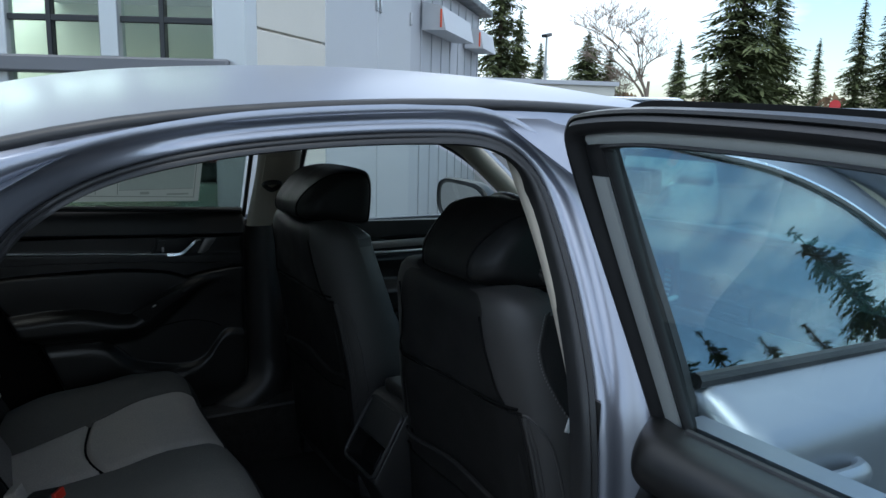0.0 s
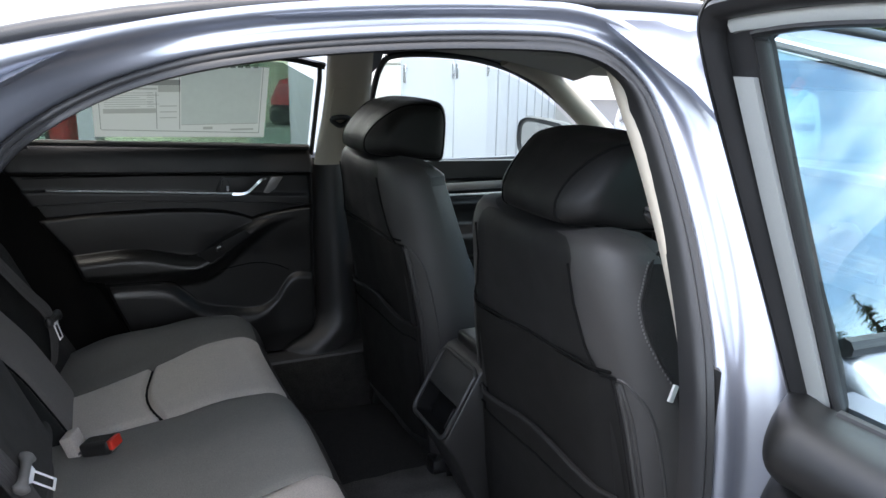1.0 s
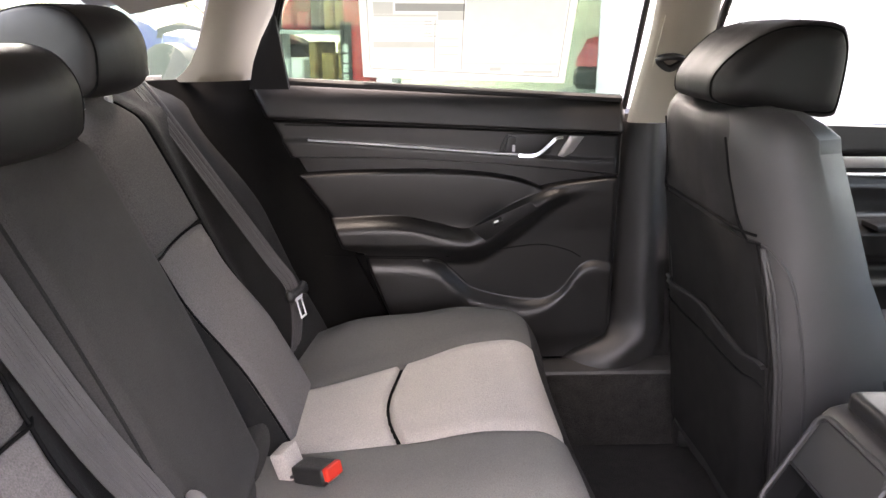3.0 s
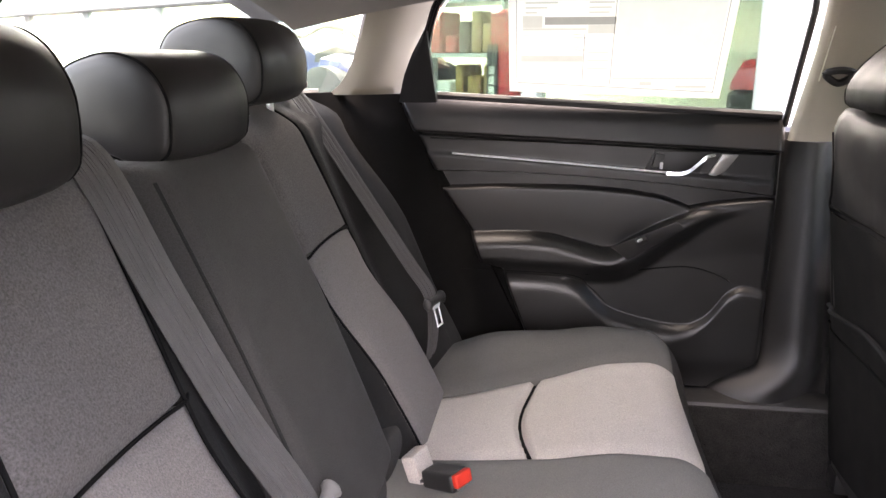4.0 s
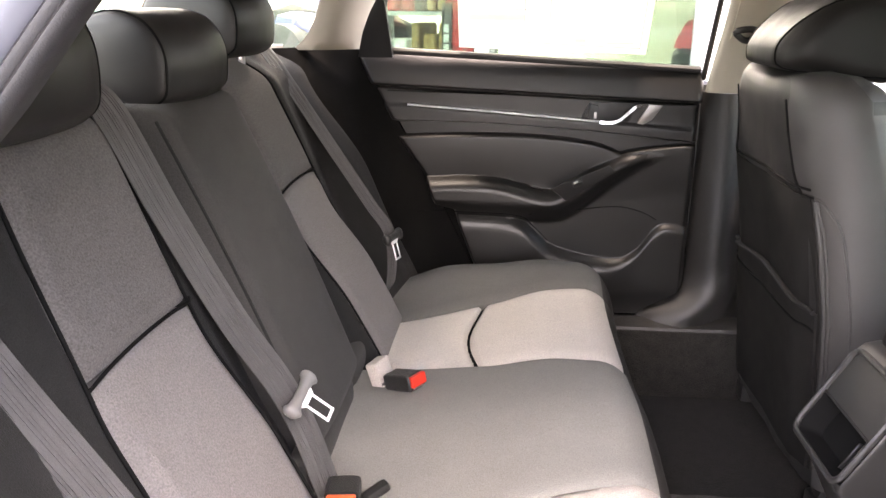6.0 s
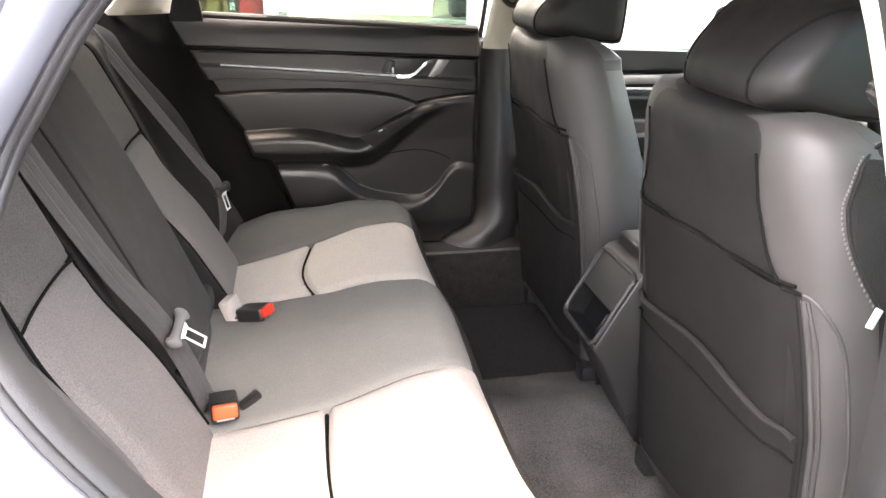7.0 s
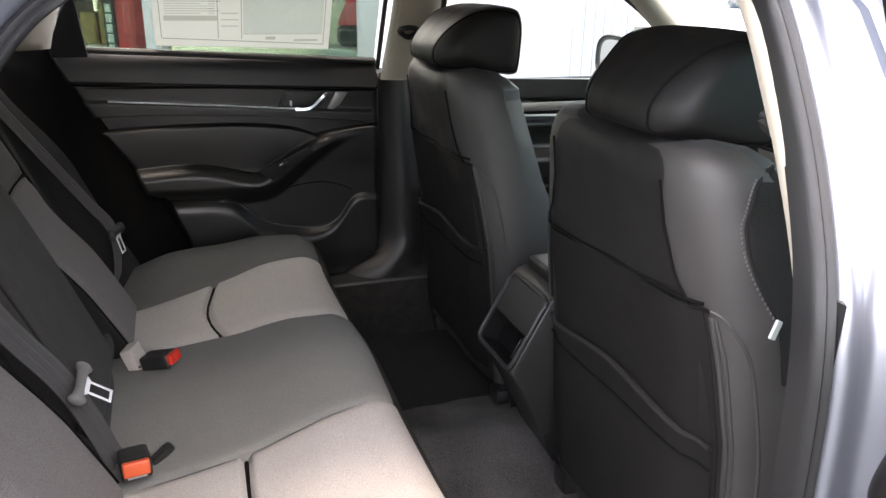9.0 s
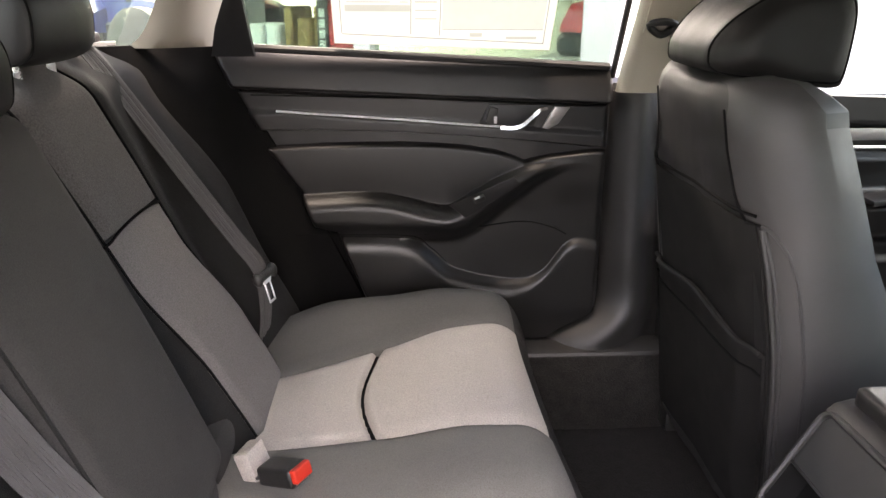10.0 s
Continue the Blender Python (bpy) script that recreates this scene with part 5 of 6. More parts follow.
def rear_headrest(yc, w, xf, z0, z1, depth, label):
    """A rounded bolster of a headrest: upright front face, domed top, tapered tail, sewn-on side panels."""
    h = z1 - z0
    prof = [(0.0, 0.10), (0.006, 0.30), (0.006, 0.55), (-0.004, 0.76), (-0.022, 0.92), (-0.050, 1.0), (-0.62 * depth, 0.97), (-0.86 * depth, 0.86), (-0.99 * depth, 0.66), (-depth, 0.48), (-0.86 * depth, 0.26), (-0.5 * depth, 0.08), (-0.026, -0.01)]
    line = crom([(a, 0, b * h) for a, b in prof], 4, True)
    c = sum(line, Vector()) / len(line)
    def at(p, t, k):
        q = c + (p - c) * k
        return Vector((xf + q.x - 0.012 * t * t, yc + t * w / 2, z0 + q.z))
    sec = [(0.0, 1.0), (0.45, 0.995), (0.72, 0.985), (0.86, 0.968), (0.905, 0.955), (0.925, 0.940), (0.945, 0.925), (0.965, 0.86), (0.985, 0.70), (0.997, 0.42), (1.0, 0.15)]
    full = [(-t, k) for t, k in sec[:0:-1]] + sec
    ob = part("headrest", loft([[at(p, t, k) for p in line] for t, k in full]), M_LEATHER, bench, label, 70)
    for q in (-1, 1):
        part("seam", tube([at(p, q * 0.925, 0.944) for p in line], 0.0017, 5, True), M_SEAM, ob)
    for q in (-1, 1):
        part("headrest_post", tube([(xf - 0.055, yc + q * 0.05, z0 - 0.03), (xf - 0.055, yc + q * 0.05, z0 + 0.03)], 0.006, 8), M_STEEL, ob, "steel headrest post")
    return ob


rear_headrest(-0.325, 0.215, -0.508, 1.026, 1.160, 0.155, "black leatherette headrest")
rear_headrest(0.004, 0.208, -0.500, 1.022, 1.138, 0.125, "low black leatherette centre headrest")
rear_headrest(0.322, 0.205, -0.528, 1.062, 1.184, 0.150, "black leatherette headrest")

# ---- seat belts ----
def belt(label, path, across, tongue, tdir, guide=True, grip=M_GREYTRIM):
    bt = tagged(empty("seat_belt", path[0]), label, "seat belt", "rear seat belts")
    part("webbing", ribbon(crom(path, 8), across, 0.047), M_WEB, bt, "dark grey woven webbing")
    side = Vector(across).normalized()
    for o in (-0.014, 0.0, 0.014):
        part("woven_rib", ribbon(crom([Vector(p) + side * o for p in path], 8), across, 0.0085, 0.0030), M_WEB, bt)
    if guide:
        part("belt_guide", box(tuple(Vector(path[0]) + Vector((-0.004, 0, 0.004))), (0.05, 0.075, 0.016), 0.006, 2), M_TRIM, bt, "black plastic belt guide")
    if tongue is not None:
        t = Vector(tongue)
        e1 = Vector(tdir).normalized()
        sd = Vector(across).normalized()
        sd = (sd - e1 * sd.dot(e1)).normalized()
        nm = sd.cross(e1)
        L = Matrix(((sd.x, e1.x, nm.x, t.x), (sd.y, e1.y, nm.y, t.y), (sd.z, e1.z, nm.z, t.z), (0, 0, 0, 1)))
        def put(bm):
            bmesh.ops.transform(bm, matrix=L, verts=bm.verts)
            return bm
        # a waisted grip with flared ends, and a plate that narrows to an open loop
        rings = [[Vector((b, lo + r * math.cos(q), h * math.sin(q))) for q in [2 * math.pi * i / 12 for i in range(12)]]
                 for b, lo, r, h in ((-0.036, -0.001, 0.006, 0.004), (-0.034, -0.001, 0.010, 0.007), (-0.029, 0, 0.0125, 0.009), (-0.023, 0, 0.0085, 0.008), (-0.012, 0, 0.0070, 0.007),
                                     (0.012, 0, 0.0070, 0.007), (0.023, 0, 0.0085, 0.008), (0.029, 0, 0.0125, 0.009), (0.034, -0.001, 0.010, 0.007), (0.036, -0.001, 0.006, 0.004))]
        part("tongue_grip", put(loft(rings)), grip, bt, "plastic tongue grip")
        neck = loft([[Vector((-w, a, -0.0012)), Vector((w, a, -0.0012)), Vector((w, a, 0.0012)), Vector((-w, a, 0.0012))] for a, w in ((0.004, 0.019), (0.009, 0.016), (0.0135, 0.0115))])
        bars = [box((b, 0.0280, 0), (0.0034, 0.030, 0.0022), 0.0006, 1) for b in (-0.0098, 0.0098)] + [box((0, 0.0445, 0), (0.0230, 0.0040, 0.0024), 0.001, 2)]
        part("tongue_plate", put(merge(neck, *bars)), M_STRIP, bt, "bright steel tongue plate")
    return bt


belt("dark grey rear seat belt hanging against the far bolster", [(-0.60, 0.52, 1.075), (-0.56, 0.505, 1.03), (-0.47, 0.49, 0.90), (-0.38, 0.475, 0.77), (-0.342, 0.468, 0.715), (-0.338, 0.480, 0.64), (-0.35, 0.49, 0.56)],
     (0.25, 1, 0), (-0.333, 0.465, 0.705), (0.25, -0.1, -1))
belt("dark grey centre seat belt lying across the backrest", [(-0.61, -0.178, 1.06), (-0.575, -0.178, 1.062), (-0.538, -0.178, 1.035), (-0.487, -0.172, 0.92), (-0.425, -0.164, 0.79), (-0.375, -0.158, 0.705), (-0.345, -0.160, 0.64), (-0.318, -0.168, 0.565)],
     (0.30, 1, 0.1), (-0.349, -0.160, 0.692), (0.75, 0.10, -0.62), False, M_GRIP)
belt("dark grey rear seat belt near the open door", [(-0.62, -0.52, 1.08), (-0.55, -0.515, 1.03), (-0.47, -0.50, 0.88), (-0.37, -0.485, 0.70), (-0.33, -0.48, 0.58)], (0.25, 1, 0), None, None)


def buckle(c, rz, tilt, colour, label, k=1.0):
    bk = tagged(empty("seat_belt_buckle", c), label, "belt buckle", "seat belt buckles")
    R = pose(*c, 0, tilt, rz) @ Matrix.Diagonal((k, k, k, 1))
    def at(bm):
        bmesh.ops.transform(bm, matrix=R, verts=bm.verts)
        return bm
    part("buckle_body", at(box((-0.012, 0, 0), (0.056, 0.036, 0.026), 0.006, 3)), M_TRIM, bk, "black plastic buckle body")
    part("release_button", at(box((0.018, 0, 0.003), (0.010, 0.031, 0.018), 0.003, 3)), colour, bk, "red release button")
    part("buckle_slot", at(box((0.0150, 0, -0.0082), (0.006, 0.022, 0.003), 0.0005, 1)), M_STEEL, bk)
    part("buckle_strap", at(ribbon([(-0.035, 0, -0.002), (-0.07, 0, -0.008), (-0.11, 0, -0.03)], (0, 1, 0), 0.030, 0.004)), M_WEB, bk)
    return bk


buckle((-0.250, 0.085, 0.588), -32, -14, M_RED, "black buckle with a red button on the centre seat")
tagged(part("belt_stay", box((-0.300, 0.118, 0.580), (0.022, 0.040, 0.05), 0.004, 2, pose(0, 0, 0, 0, -20, -20)), M_INSERT), "small grey cloth belt stay at the seat back", "belt stay")
buckle((-0.290, -0.213, 0.584), -82, -14, M_ORANGE, "black buckle with an orange-red button at the seat back", 1.12)
tagged(part("buckle_sleeve", box((-0.258, -0.172, 0.568), (0.038, 0.015, 0.013), 0.005, 2, pose(0, 0, 0, 0, -20, 35)), M_TRIM), "short black buckle sleeve lying on the seat", "buckle sleeve")

# ---- centre console and dashboard ----
con = tagged(empty("centre_console", (0.5, -0.09, 0.32)), "black centre console with a rear storage bin", "car console")
CB, CT = Vector((0.290, 0, 0.608)), Vector((0.352, 0, 0.720))      # foot and head of the slanted rear face
CLEN = (CT - CB).length
e1 = (CT - CB).normalized()
e2 = Vector((-e1.z, 0, e1.x))
CY, CW = -0.090, 0.068


def face(a, b, c):
    """On the slanted rear face: along it from its foot, across it, out of it."""
    return CB + e1 * a + Vector((0, CY + b, 0)) + e2 * c


def console_side(x, z, q):
    """A point of the body's skin; q from -1 to 1 across it. It narrows towards the floor."""
    k = sstep(0.36, 0.60, z)
    return Vector((x, lerp(-0.045, CY, k) + q * lerp(0.055, CW + 0.006, k), z))


prof = [(CB.x, CB.z), (0.289, 0.600), (0.297, 0.588), (0.318, 0.555), (0.352, 0.49), (0.392, 0.415), (0.415, 0.37), (0.425, 0.33), (0.9, 0.33), (0.9, 0.735), (0.42, 0.735), (0.375, 0.732), (0.360, 0.728), (CT.x, CT.z)]
cb = loft([[console_side(x + d, z, q) for x, z in prof] for q, d in ((1.0, 0.006), (0.985, 0.002), (0.94, 0.0), (-0.94, 0.0), (-0.985, 0.002), (-1.0, 0.006))])
gone = [f for f in cb.faces if len(f.verts) == 4 and all(abs((v.co - CB).dot(e2)) < 0.0035 and 0.607 < v.co.z < 0.7205 for v in f.verts)]
bmesh.ops.delete(cb, geom=gone, context="FACES")
body = part("console_body", cb, M_GREYTRIM, con, "charcoal plastic console body", 50)


def rounded(a0, a1, b0, b1, r, c, n=5):
    """A rounded outline on the rear face."""
    return [face(lerp(a0, a1, (sa + 1) / 2) - sa * r + r * math.cos(q), lerp(b0, b1, (sb + 1) / 2) - sb * r + r * math.sin(q), c)
            for sa, sb, m in ((1, 1, 0), (-1, 1, 1), (-1, -1, 2), (1, -1, 3)) for q in [math.pi / 2 * (m + k / n) for k in range(n + 1)]]


part("face_rim", tube(rounded(-0.004, CLEN + 0.003, -CW, CW, 0.016, 0.001), 0.0042, 8, True), M_GREYTRIM, con, "rounded satin edge of the rear face")
part("face_panel", loft([rounded(0.060, CLEN + 0.001, -CW + 0.001, CW - 0.001, 0.012, c) for c in (-0.006, -0.001)]), M_TRIM, con, "smooth black plastic panel over the bin")
bn = loft([rounded(-0.002, 0.062, -CW + 0.002, CW - 0.002, 0.012, 0.0), rounded(0.002, 0.060, -CW + 0.004, CW - 0.004, 0.012, -0.012), rounded(0.006, 0.058, -CW + 0.008, CW - 0.008, 0.012, -0.032)], True, False)
bn.faces.new([v for v in bn.verts][-24:])
part("storage_bin", bn, M_HOLE, con, "dark open storage bin")
part("bin_divider", merge(*[box(tuple(face(0.028, b, -0.022)), (0.040, 0.003, 0.02), 0.001, 1, Matrix(((e1.x, 0, e2.x, 0), (0, 1, 0, 0), (e1.z, 0, e2.z, 0), (0, 0, 0, 1)))) for b in (-0.035,)]), M_RUBBER, con)
part("bin_lip", tube([face(0.061, b, 0.0004) for b in [lerp(-CW + 0.004, CW - 0.004, i / 8) for i in range(9)]], 0.0016, 6), M_RUBBER, con)
part("console_lid", box((0.560, CY, 0.742), (0.37, 0.130, 0.026), 0.010, 3), M_LEATHER, con, "black leatherette armrest lid")
part("console_skirt", loft([[console_side(x, z, q) + Vector((0, -0.003 if q < 0 else 0.003, 0)) for x, z in ((0.385, 0.43), (0.398, 0.395), (0.44, 0.335), (0.62, 0.335), (0.60, 0.40), (0.46, 0.45))] for q in (-1.04, -0.99)]), M_TRIM, con, "black plastic console skirt")

dash = tagged(empty("dashboard", (1.4, 0, 0.6)), "black dashboard with vents and a centre screen", "dashboard")
part("dash_pad", loft([[Vector((x + 0.08 * (1 - math.cos(y * 1.5)), y, z)) for x, z in ((1.20, 0.70), (1.16, 0.80), (1.15, 0.885), (1.18, 0.925), (1.30, 0.955), (1.70, 0.95), (1.70, 0.5), (1.26, 0.5))] for y in [lerp(-0.72, 0.72, i / 20) for i in range(21)]]), M_SOFT, dash, "black soft-touch dash pad")
part("dash_trim", box((1.153, 0.0, 0.825), (0.02, 1.2, 0.03), 0.006), M_SATIN, dash, "satin grey dash trim")
scr = part("screen_housing", box((1.135, 0.02, 0.915), (0.025, 0.26, 0.135), 0.008, 3, pose(0, 0, 0, 0, -8, 0)), M_TRIM, dash, "black screen housing")
part("screen", box((1.121, 0.02, 0.915), (0.003, 0.19, 0.115), 0.001, 1, pose(0, 0, 0, 0, -8, 0)), M_RUBBER, scr, "dark glossy screen")
for k in range(8):
    part("screen_key", box((1.1205, -0.092, 0.872 + 0.012 * k), (0.004, 0.018, 0.006), 0.001, 1, pose(0, 0, 0, 0, -8, 0)), M_TAG, scr, "pale key mark")
part("tuning_knob", tube([(1.125, 0.135, 0.862), (1.095, 0.135, 0.858)], 0.016, 14), M_CHROME, dash, "chrome rotary knob")
part("tuning_knob", tube([(1.125, -0.115, 0.862), (1.095, -0.115, 0.858)], 0.016, 14), M_CHROME, dash, "chrome rotary knob")
for y0 in (-0.55, -0.25, 0.28, 0.6):
    v = part("air_vent", box((1.16, y0, 0.86), (0.03, 0.13, 0.055), 0.006), M_RUBBER, dash, "black air vent")
    for k in range(3):
        part("vent_slat", box((1.143, y0, 0.845 + 0.015 * k), (0.004, 0.12, 0.003), 0.0005, 1), M_CHROME if k == 1 else M_TRIM, v)
wheel_c = Vector((1.02, 0.37, 0.90))
sw_t = tagged(empty("steering_wheel", wheel_c), "black steering wheel ahead of the driver's seat", "steering wheel")
wr = pose(*wheel_c, 0, 68, 0)
part("wheel_rim", tube([wr @ Vector((0.18 * math.cos(a), 0.18 * math.sin(a), 0)) for a in [2 * math.pi * i / 40 for i in range(40)]], 0.016, 10, True), M_LEATHER, sw_t)
hb = box((0, 0, -0.01), (0.12, 0.14, 0.05), 0.02, 3)
bmesh.ops.transform(hb, matrix=wr, verts=hb.verts)
part("wheel_hub", hb, M_TRIM, sw_t)
for a in (0, math.pi, -math.pi / 2):
    part("wheel_spoke", tube([wr @ Vector((0.05 * math.sin(a), 0.05 * math.cos(a), 0)), wr @ Vector((0.175 * math.sin(a), 0.175 * math.cos(a), 0))], 0.013, 8), M_TRIM, sw_t)

# floor mat in the near footwell
mat = tagged(part("floor_mat", slab(lambda u, v: Vector((lerp(0.07, 0.52, u), lerp(-0.60, 0.188, v), 0.338 + 0.045 * bumpf(lerp(-0.60, 0.188, v), 0, 0.11) + 0.0012 * math.sin(9 * u + 14 * v) + 0.0012 * math.sin(31 * u - 17 * v))), 40, 50, (0, 0, -0.008)), M_MAT), "dark grey carpet floor mat behind the front seats", "floor mat")

# ---- ground ----
M_ASPHALT = material("asphalt", (0.058, 0.058, 0.058), 0.9, 0, 0.25, 3, 0.8, 120)
ground = tagged(part("ground", slab(lambda u, v: Vector((lerp(-600, 600, u), lerp(-600, 600, v), 0)), 8, 8, (0, 0, -0.2)), M_ASPHALT), "grey asphalt car park", "ground", kind="structure")

# ---- building beside the car ----
M_CREAM = material("cream_siding", (0.66, 0.63, 0.55), 0.7, 0, 0.06, 2, 0.2, 300)
M_GREYDOOR = material("grey_painted_steel", (0.50, 0.51, 0.52), 0.5, 0, 0.05, 2, 0.15, 300)
M_GREYWALL = material("grey_siding", (0.46, 0.47, 0.49), 0.7, 0, 0.06, 2, 0.2, 300)
M_ALU = material("window_aluminium", (0.52, 0.54, 0.55), 0.4, 0.5, 0.05, 4)
M_LEDGE = material("dark_grey_paint", (0.14, 0.145, 0.155), 0.5, 0, 0.08, 5)
M_DARKBAR = material("dark_bronze_bar", (0.03, 0.032, 0.034), 0.4, 0.3, 0.1, 6)
M_SHOPWALL = material("shop_wall", (0.66, 0.68, 0.60), 0.8, 0, 0.06, 2)
M_SHOPFLOOR = material("shop_floor", (0.40, 0.40, 0.38), 0.4, 0, 0.1, 2)
M_REDPAINT = material("red_paint", (0.55, 0.02, 0.025), 0.35, 0, 0.06, 6, coat=0.4)
M_WHITEPAINT = material("white_paint", (0.75, 0.76, 0.77), 0.3, 0, 0.03, 6, coat=0.6)
M_BRONZEPAINT = material("bronze_paint", (0.32, 0.20, 0.06), 0.3, 0.3, 0.05, 6, coat=0.6)
M_BLUEPAINT = material("blue_plastic", (0.012, 0.022, 0.13), 0.4, 0, 0.06, 6)
M_PAPER = paper("white_paper", (0.80, 0.81, 0.80))
M_PRINT = ink("grey_print", (0.70, 0.70, 0.69))
M_PRINT2 = ink("pale_blue_grey_print", (0.84, 0.885, 0.88))
M_PRINT3 = ink("dark_print", (0.42, 0.42, 0.42))
M_MAROON = material("dark_red_plastic", (0.11, 0.014, 0.012), 0.4, 0, 0.06, 6)
M_CARGLASS = material("dark_car_glass", (0.018, 0.032, 0.048), 0.15, 0.0, 0.02, 5, spec=0.08, rough_var=0.01)
M_TYRE = material("tyre_rubber", (0.02, 0.02, 0.02), 0.8)
CORNER = Vector((0.708, 2.09, 0))
WR = Vector((0.682, 0.731, 0)).normalized()      # along the side wall, away from the corner
WL = Vector((-0.859, 0.512, 0)).normalized()     # along the window front, away from the corner
NR = Vector((WR.y, -WR.x, 0))
NL = Vector((-0.512, -0.859, 0)).normalized()


def wbox(base, along, normal, a0, a1, z0, z1, n0, n1, bev=0.0):
    c = base + along * ((a0 + a1) / 2) + normal * ((n0 + n1) / 2) + Vector((0, 0, (z0 + z1) / 2))
    R = Matrix(((along.x, normal.x, 0, 0), (along.y, normal.y, 0, 0), (0, 0, 1, 0), (0, 0, 0, 1)))
    return box(tuple(c), (a1 - a0, abs(n1 - n0), z1 - z0), bev, 1, R)


bld = tagged(empty("building", CORNER), "cream and grey dealership building with shop windows", "building")
part("corner_post", wbox(CORNER, WR, NR, -0.04, 0.08, 0, 3.6, -0.12, 0.02), M_ALU, bld, "pale corner post")
wall = part("side_wall", wbox(CORNER, WR, NR, 0.08, 0.94, 0, 3.6, -0.15, 0.0), M_CREAM, bld, "cream lap siding wall")
for z0 in (0.3, 0.75, 1.2, 1.65, 2.1, 2.55, 3.0):
    part("siding_board", wbox(CORNER, WR, NR, 0.08, 0.935, z0 + 0.006, z0 + 0.446, 0.001, 0.020, 0.004), M_CREAM, wall)
part("side_wall", wbox(CORNER, WR, NR, 0.94, 6.2, 0, 2.42, -0.15, -0.03), M_GREYWALL, bld, "grey siding wall")
for a0, a1 in ((0.955, 1.93), (1.945, 2.82)):
    d = part("steel_door", wbox(CORNER, WR, NR, a0, a1, 0.05, 2.25, -0.028, 0.015, 0.006), M_GREYDOOR, bld, "grey painted steel door")
    for hz in (1.95, 1.1, 0.3):
        part("door_hinge", wbox(CORNER, WR, NR, a0 + 0.02, a0 + 0.05, hz, hz + 0.1, 0.016, 0.03, 0.003), M_STEEL, d)
        part("door_hinge", wbox(CORNER, WR, NR, a1 - 0.05, a1 - 0.02, hz, hz + 0.1, 0.016, 0.03, 0.003), M_STEEL, d)
for k in range(9):
    part("wall_batten", wbox(CORNER, WR, NR, 2.9 + 0.4 * k, 2.93 + 0.4 * k, 0.02, 2.40, -0.029, -0.018, 0.003), M_GREYWALL, bld)
for a0, a1 in ((3.27, 4.6), (5.2, 6.1)):
    b = part("vent_hood", loft([[CORNER + WR * a + NR * n + Vector((0, 0, z)) for n, z in ((-0.01, 1.97), (0.20, 1.97), (0.16, 2.17), (-0.01, 2.20))] for a in (a0, a1)]), M_GREYDOOR, bld, "grey wall vent hood")
    part("hood_edge", wbox(CORNER, WR, NR, a0 - 0.01, a0, 1.99, 2.14, 0.15, 0.165), M_ORANGE, b, "rusty hood edge")
part("roof_edge", wbox(CORNER, WR, NR, 0.95, 6.3, 2.42, 2.50, -0.2, 0.12, 0.01), M_DARKBAR, bld, "dark roof edge")
part("flat_roof", wbox(CORNER, WR, NR, 0.95, 6.2, 2.45, 2.49, -5.0, -0.21), M_GREYWALL, bld, "flat grey roof")
part("upper_roof", wbox(CORNER, WL, NL, -0.1, 9.2, 3.6, 3.7, -6.2, 0.15), M_GREYWALL, bld, "flat grey roof over the shop")
# window front: low wall, posts, bars and panes, with the shop behind
part("window_sill", wbox(CORNER, WL, NL, 0.06, 9.0, 0.0, 0.35, -0.12, 0.02), M_CREAM, bld, "cream sill wall")
part("window_head", wbox(CORNER, WL, NL, 0.06, 9.0, 2.75, 3.6, -0.12, 0.02), M_CREAM, bld, "cream wall over the windows")
part("window_ledge", wbox(CORNER, WL, NL, 0.06, 9.0, 1.425, 1.50, -0.10, 0.07, 0.01), M_LEDGE, bld, "dark grey ledge between the window rows")
for i in range(17):
    a = 0.10 + 0.51 * i
    wnd = part("window_frame", wbox(CORNER, WL, NL, a - 0.045, a + 0.045, 1.50 if i % 2 else 0.35, 2.75, -0.08, 0.0, 0.006), M_ALU, bld, "pale aluminium window post")
    if i < 5:
        for zz in (1.655, 2.15):
            part("glazing_bar", wbox(CORNER, WL, NL, a + 0.045, a + 0.465, zz, zz + 0.028, -0.06, -0.02, 0.003), M_DARKBAR, wnd, "dark glazing bar")
        part("glazing_bar", wbox(CORNER, WL, NL, a + 0.265, a + 0.290, 1.50, 2.75, -0.062, -0.018, 0.003), M_DARKBAR, wnd, "dark glazing bar")
    p = part("pane", wbox(CORNER, WL, NL, a + 0.045, a + 0.465, 1.50, 2.75, -0.045, -0.04), M_SHOP, wnd, "greenish shop glass")
    p.visible_shadow = False
    if i % 2 == 0 and i < 16:
        p = part("pane", wbox(CORNER, WL, NL, a + 0.045, a + 0.975, 0.35, 1.425, -0.045, -0.04), M_SHOP, wnd, "greenish shop glass")
        p.visible_shadow = False
part("shop_back_wall", wbox(CORNER, WL, NL, -0.5, 9.0, 0.0, 3.6, -6.2, -6.0), M_SHOPWALL, bld, "pale shop wall")
part("shop_end_wall", wbox(CORNER, WL, NL, 9.0, 9.15, 0.0, 3.6, -6.2, 0.0), M_SHOPWALL, bld, "pale shop end wall")
part("shop_floor", wbox(CORNER, WL, NL, 0.0, 9.0, 0.002, 0.06, -6.0, -0.12), M_SHOPFLOOR, bld, "shop floor")
part("shop_ceiling", wbox(CORNER, WL, NL, 0.0, 9.0, 3.3, 3.38, -6.0, -0.12), M_SHOPWALL, bld, "white shop ceiling")
lamp = new("shop_light", bpy.data.lights.new("shop_light", "AREA"))
lamp.data.shape, lamp.data.size, lamp.data.size_y, lamp.data.energy = "RECTANGLE", 6.0, 3.0, 260
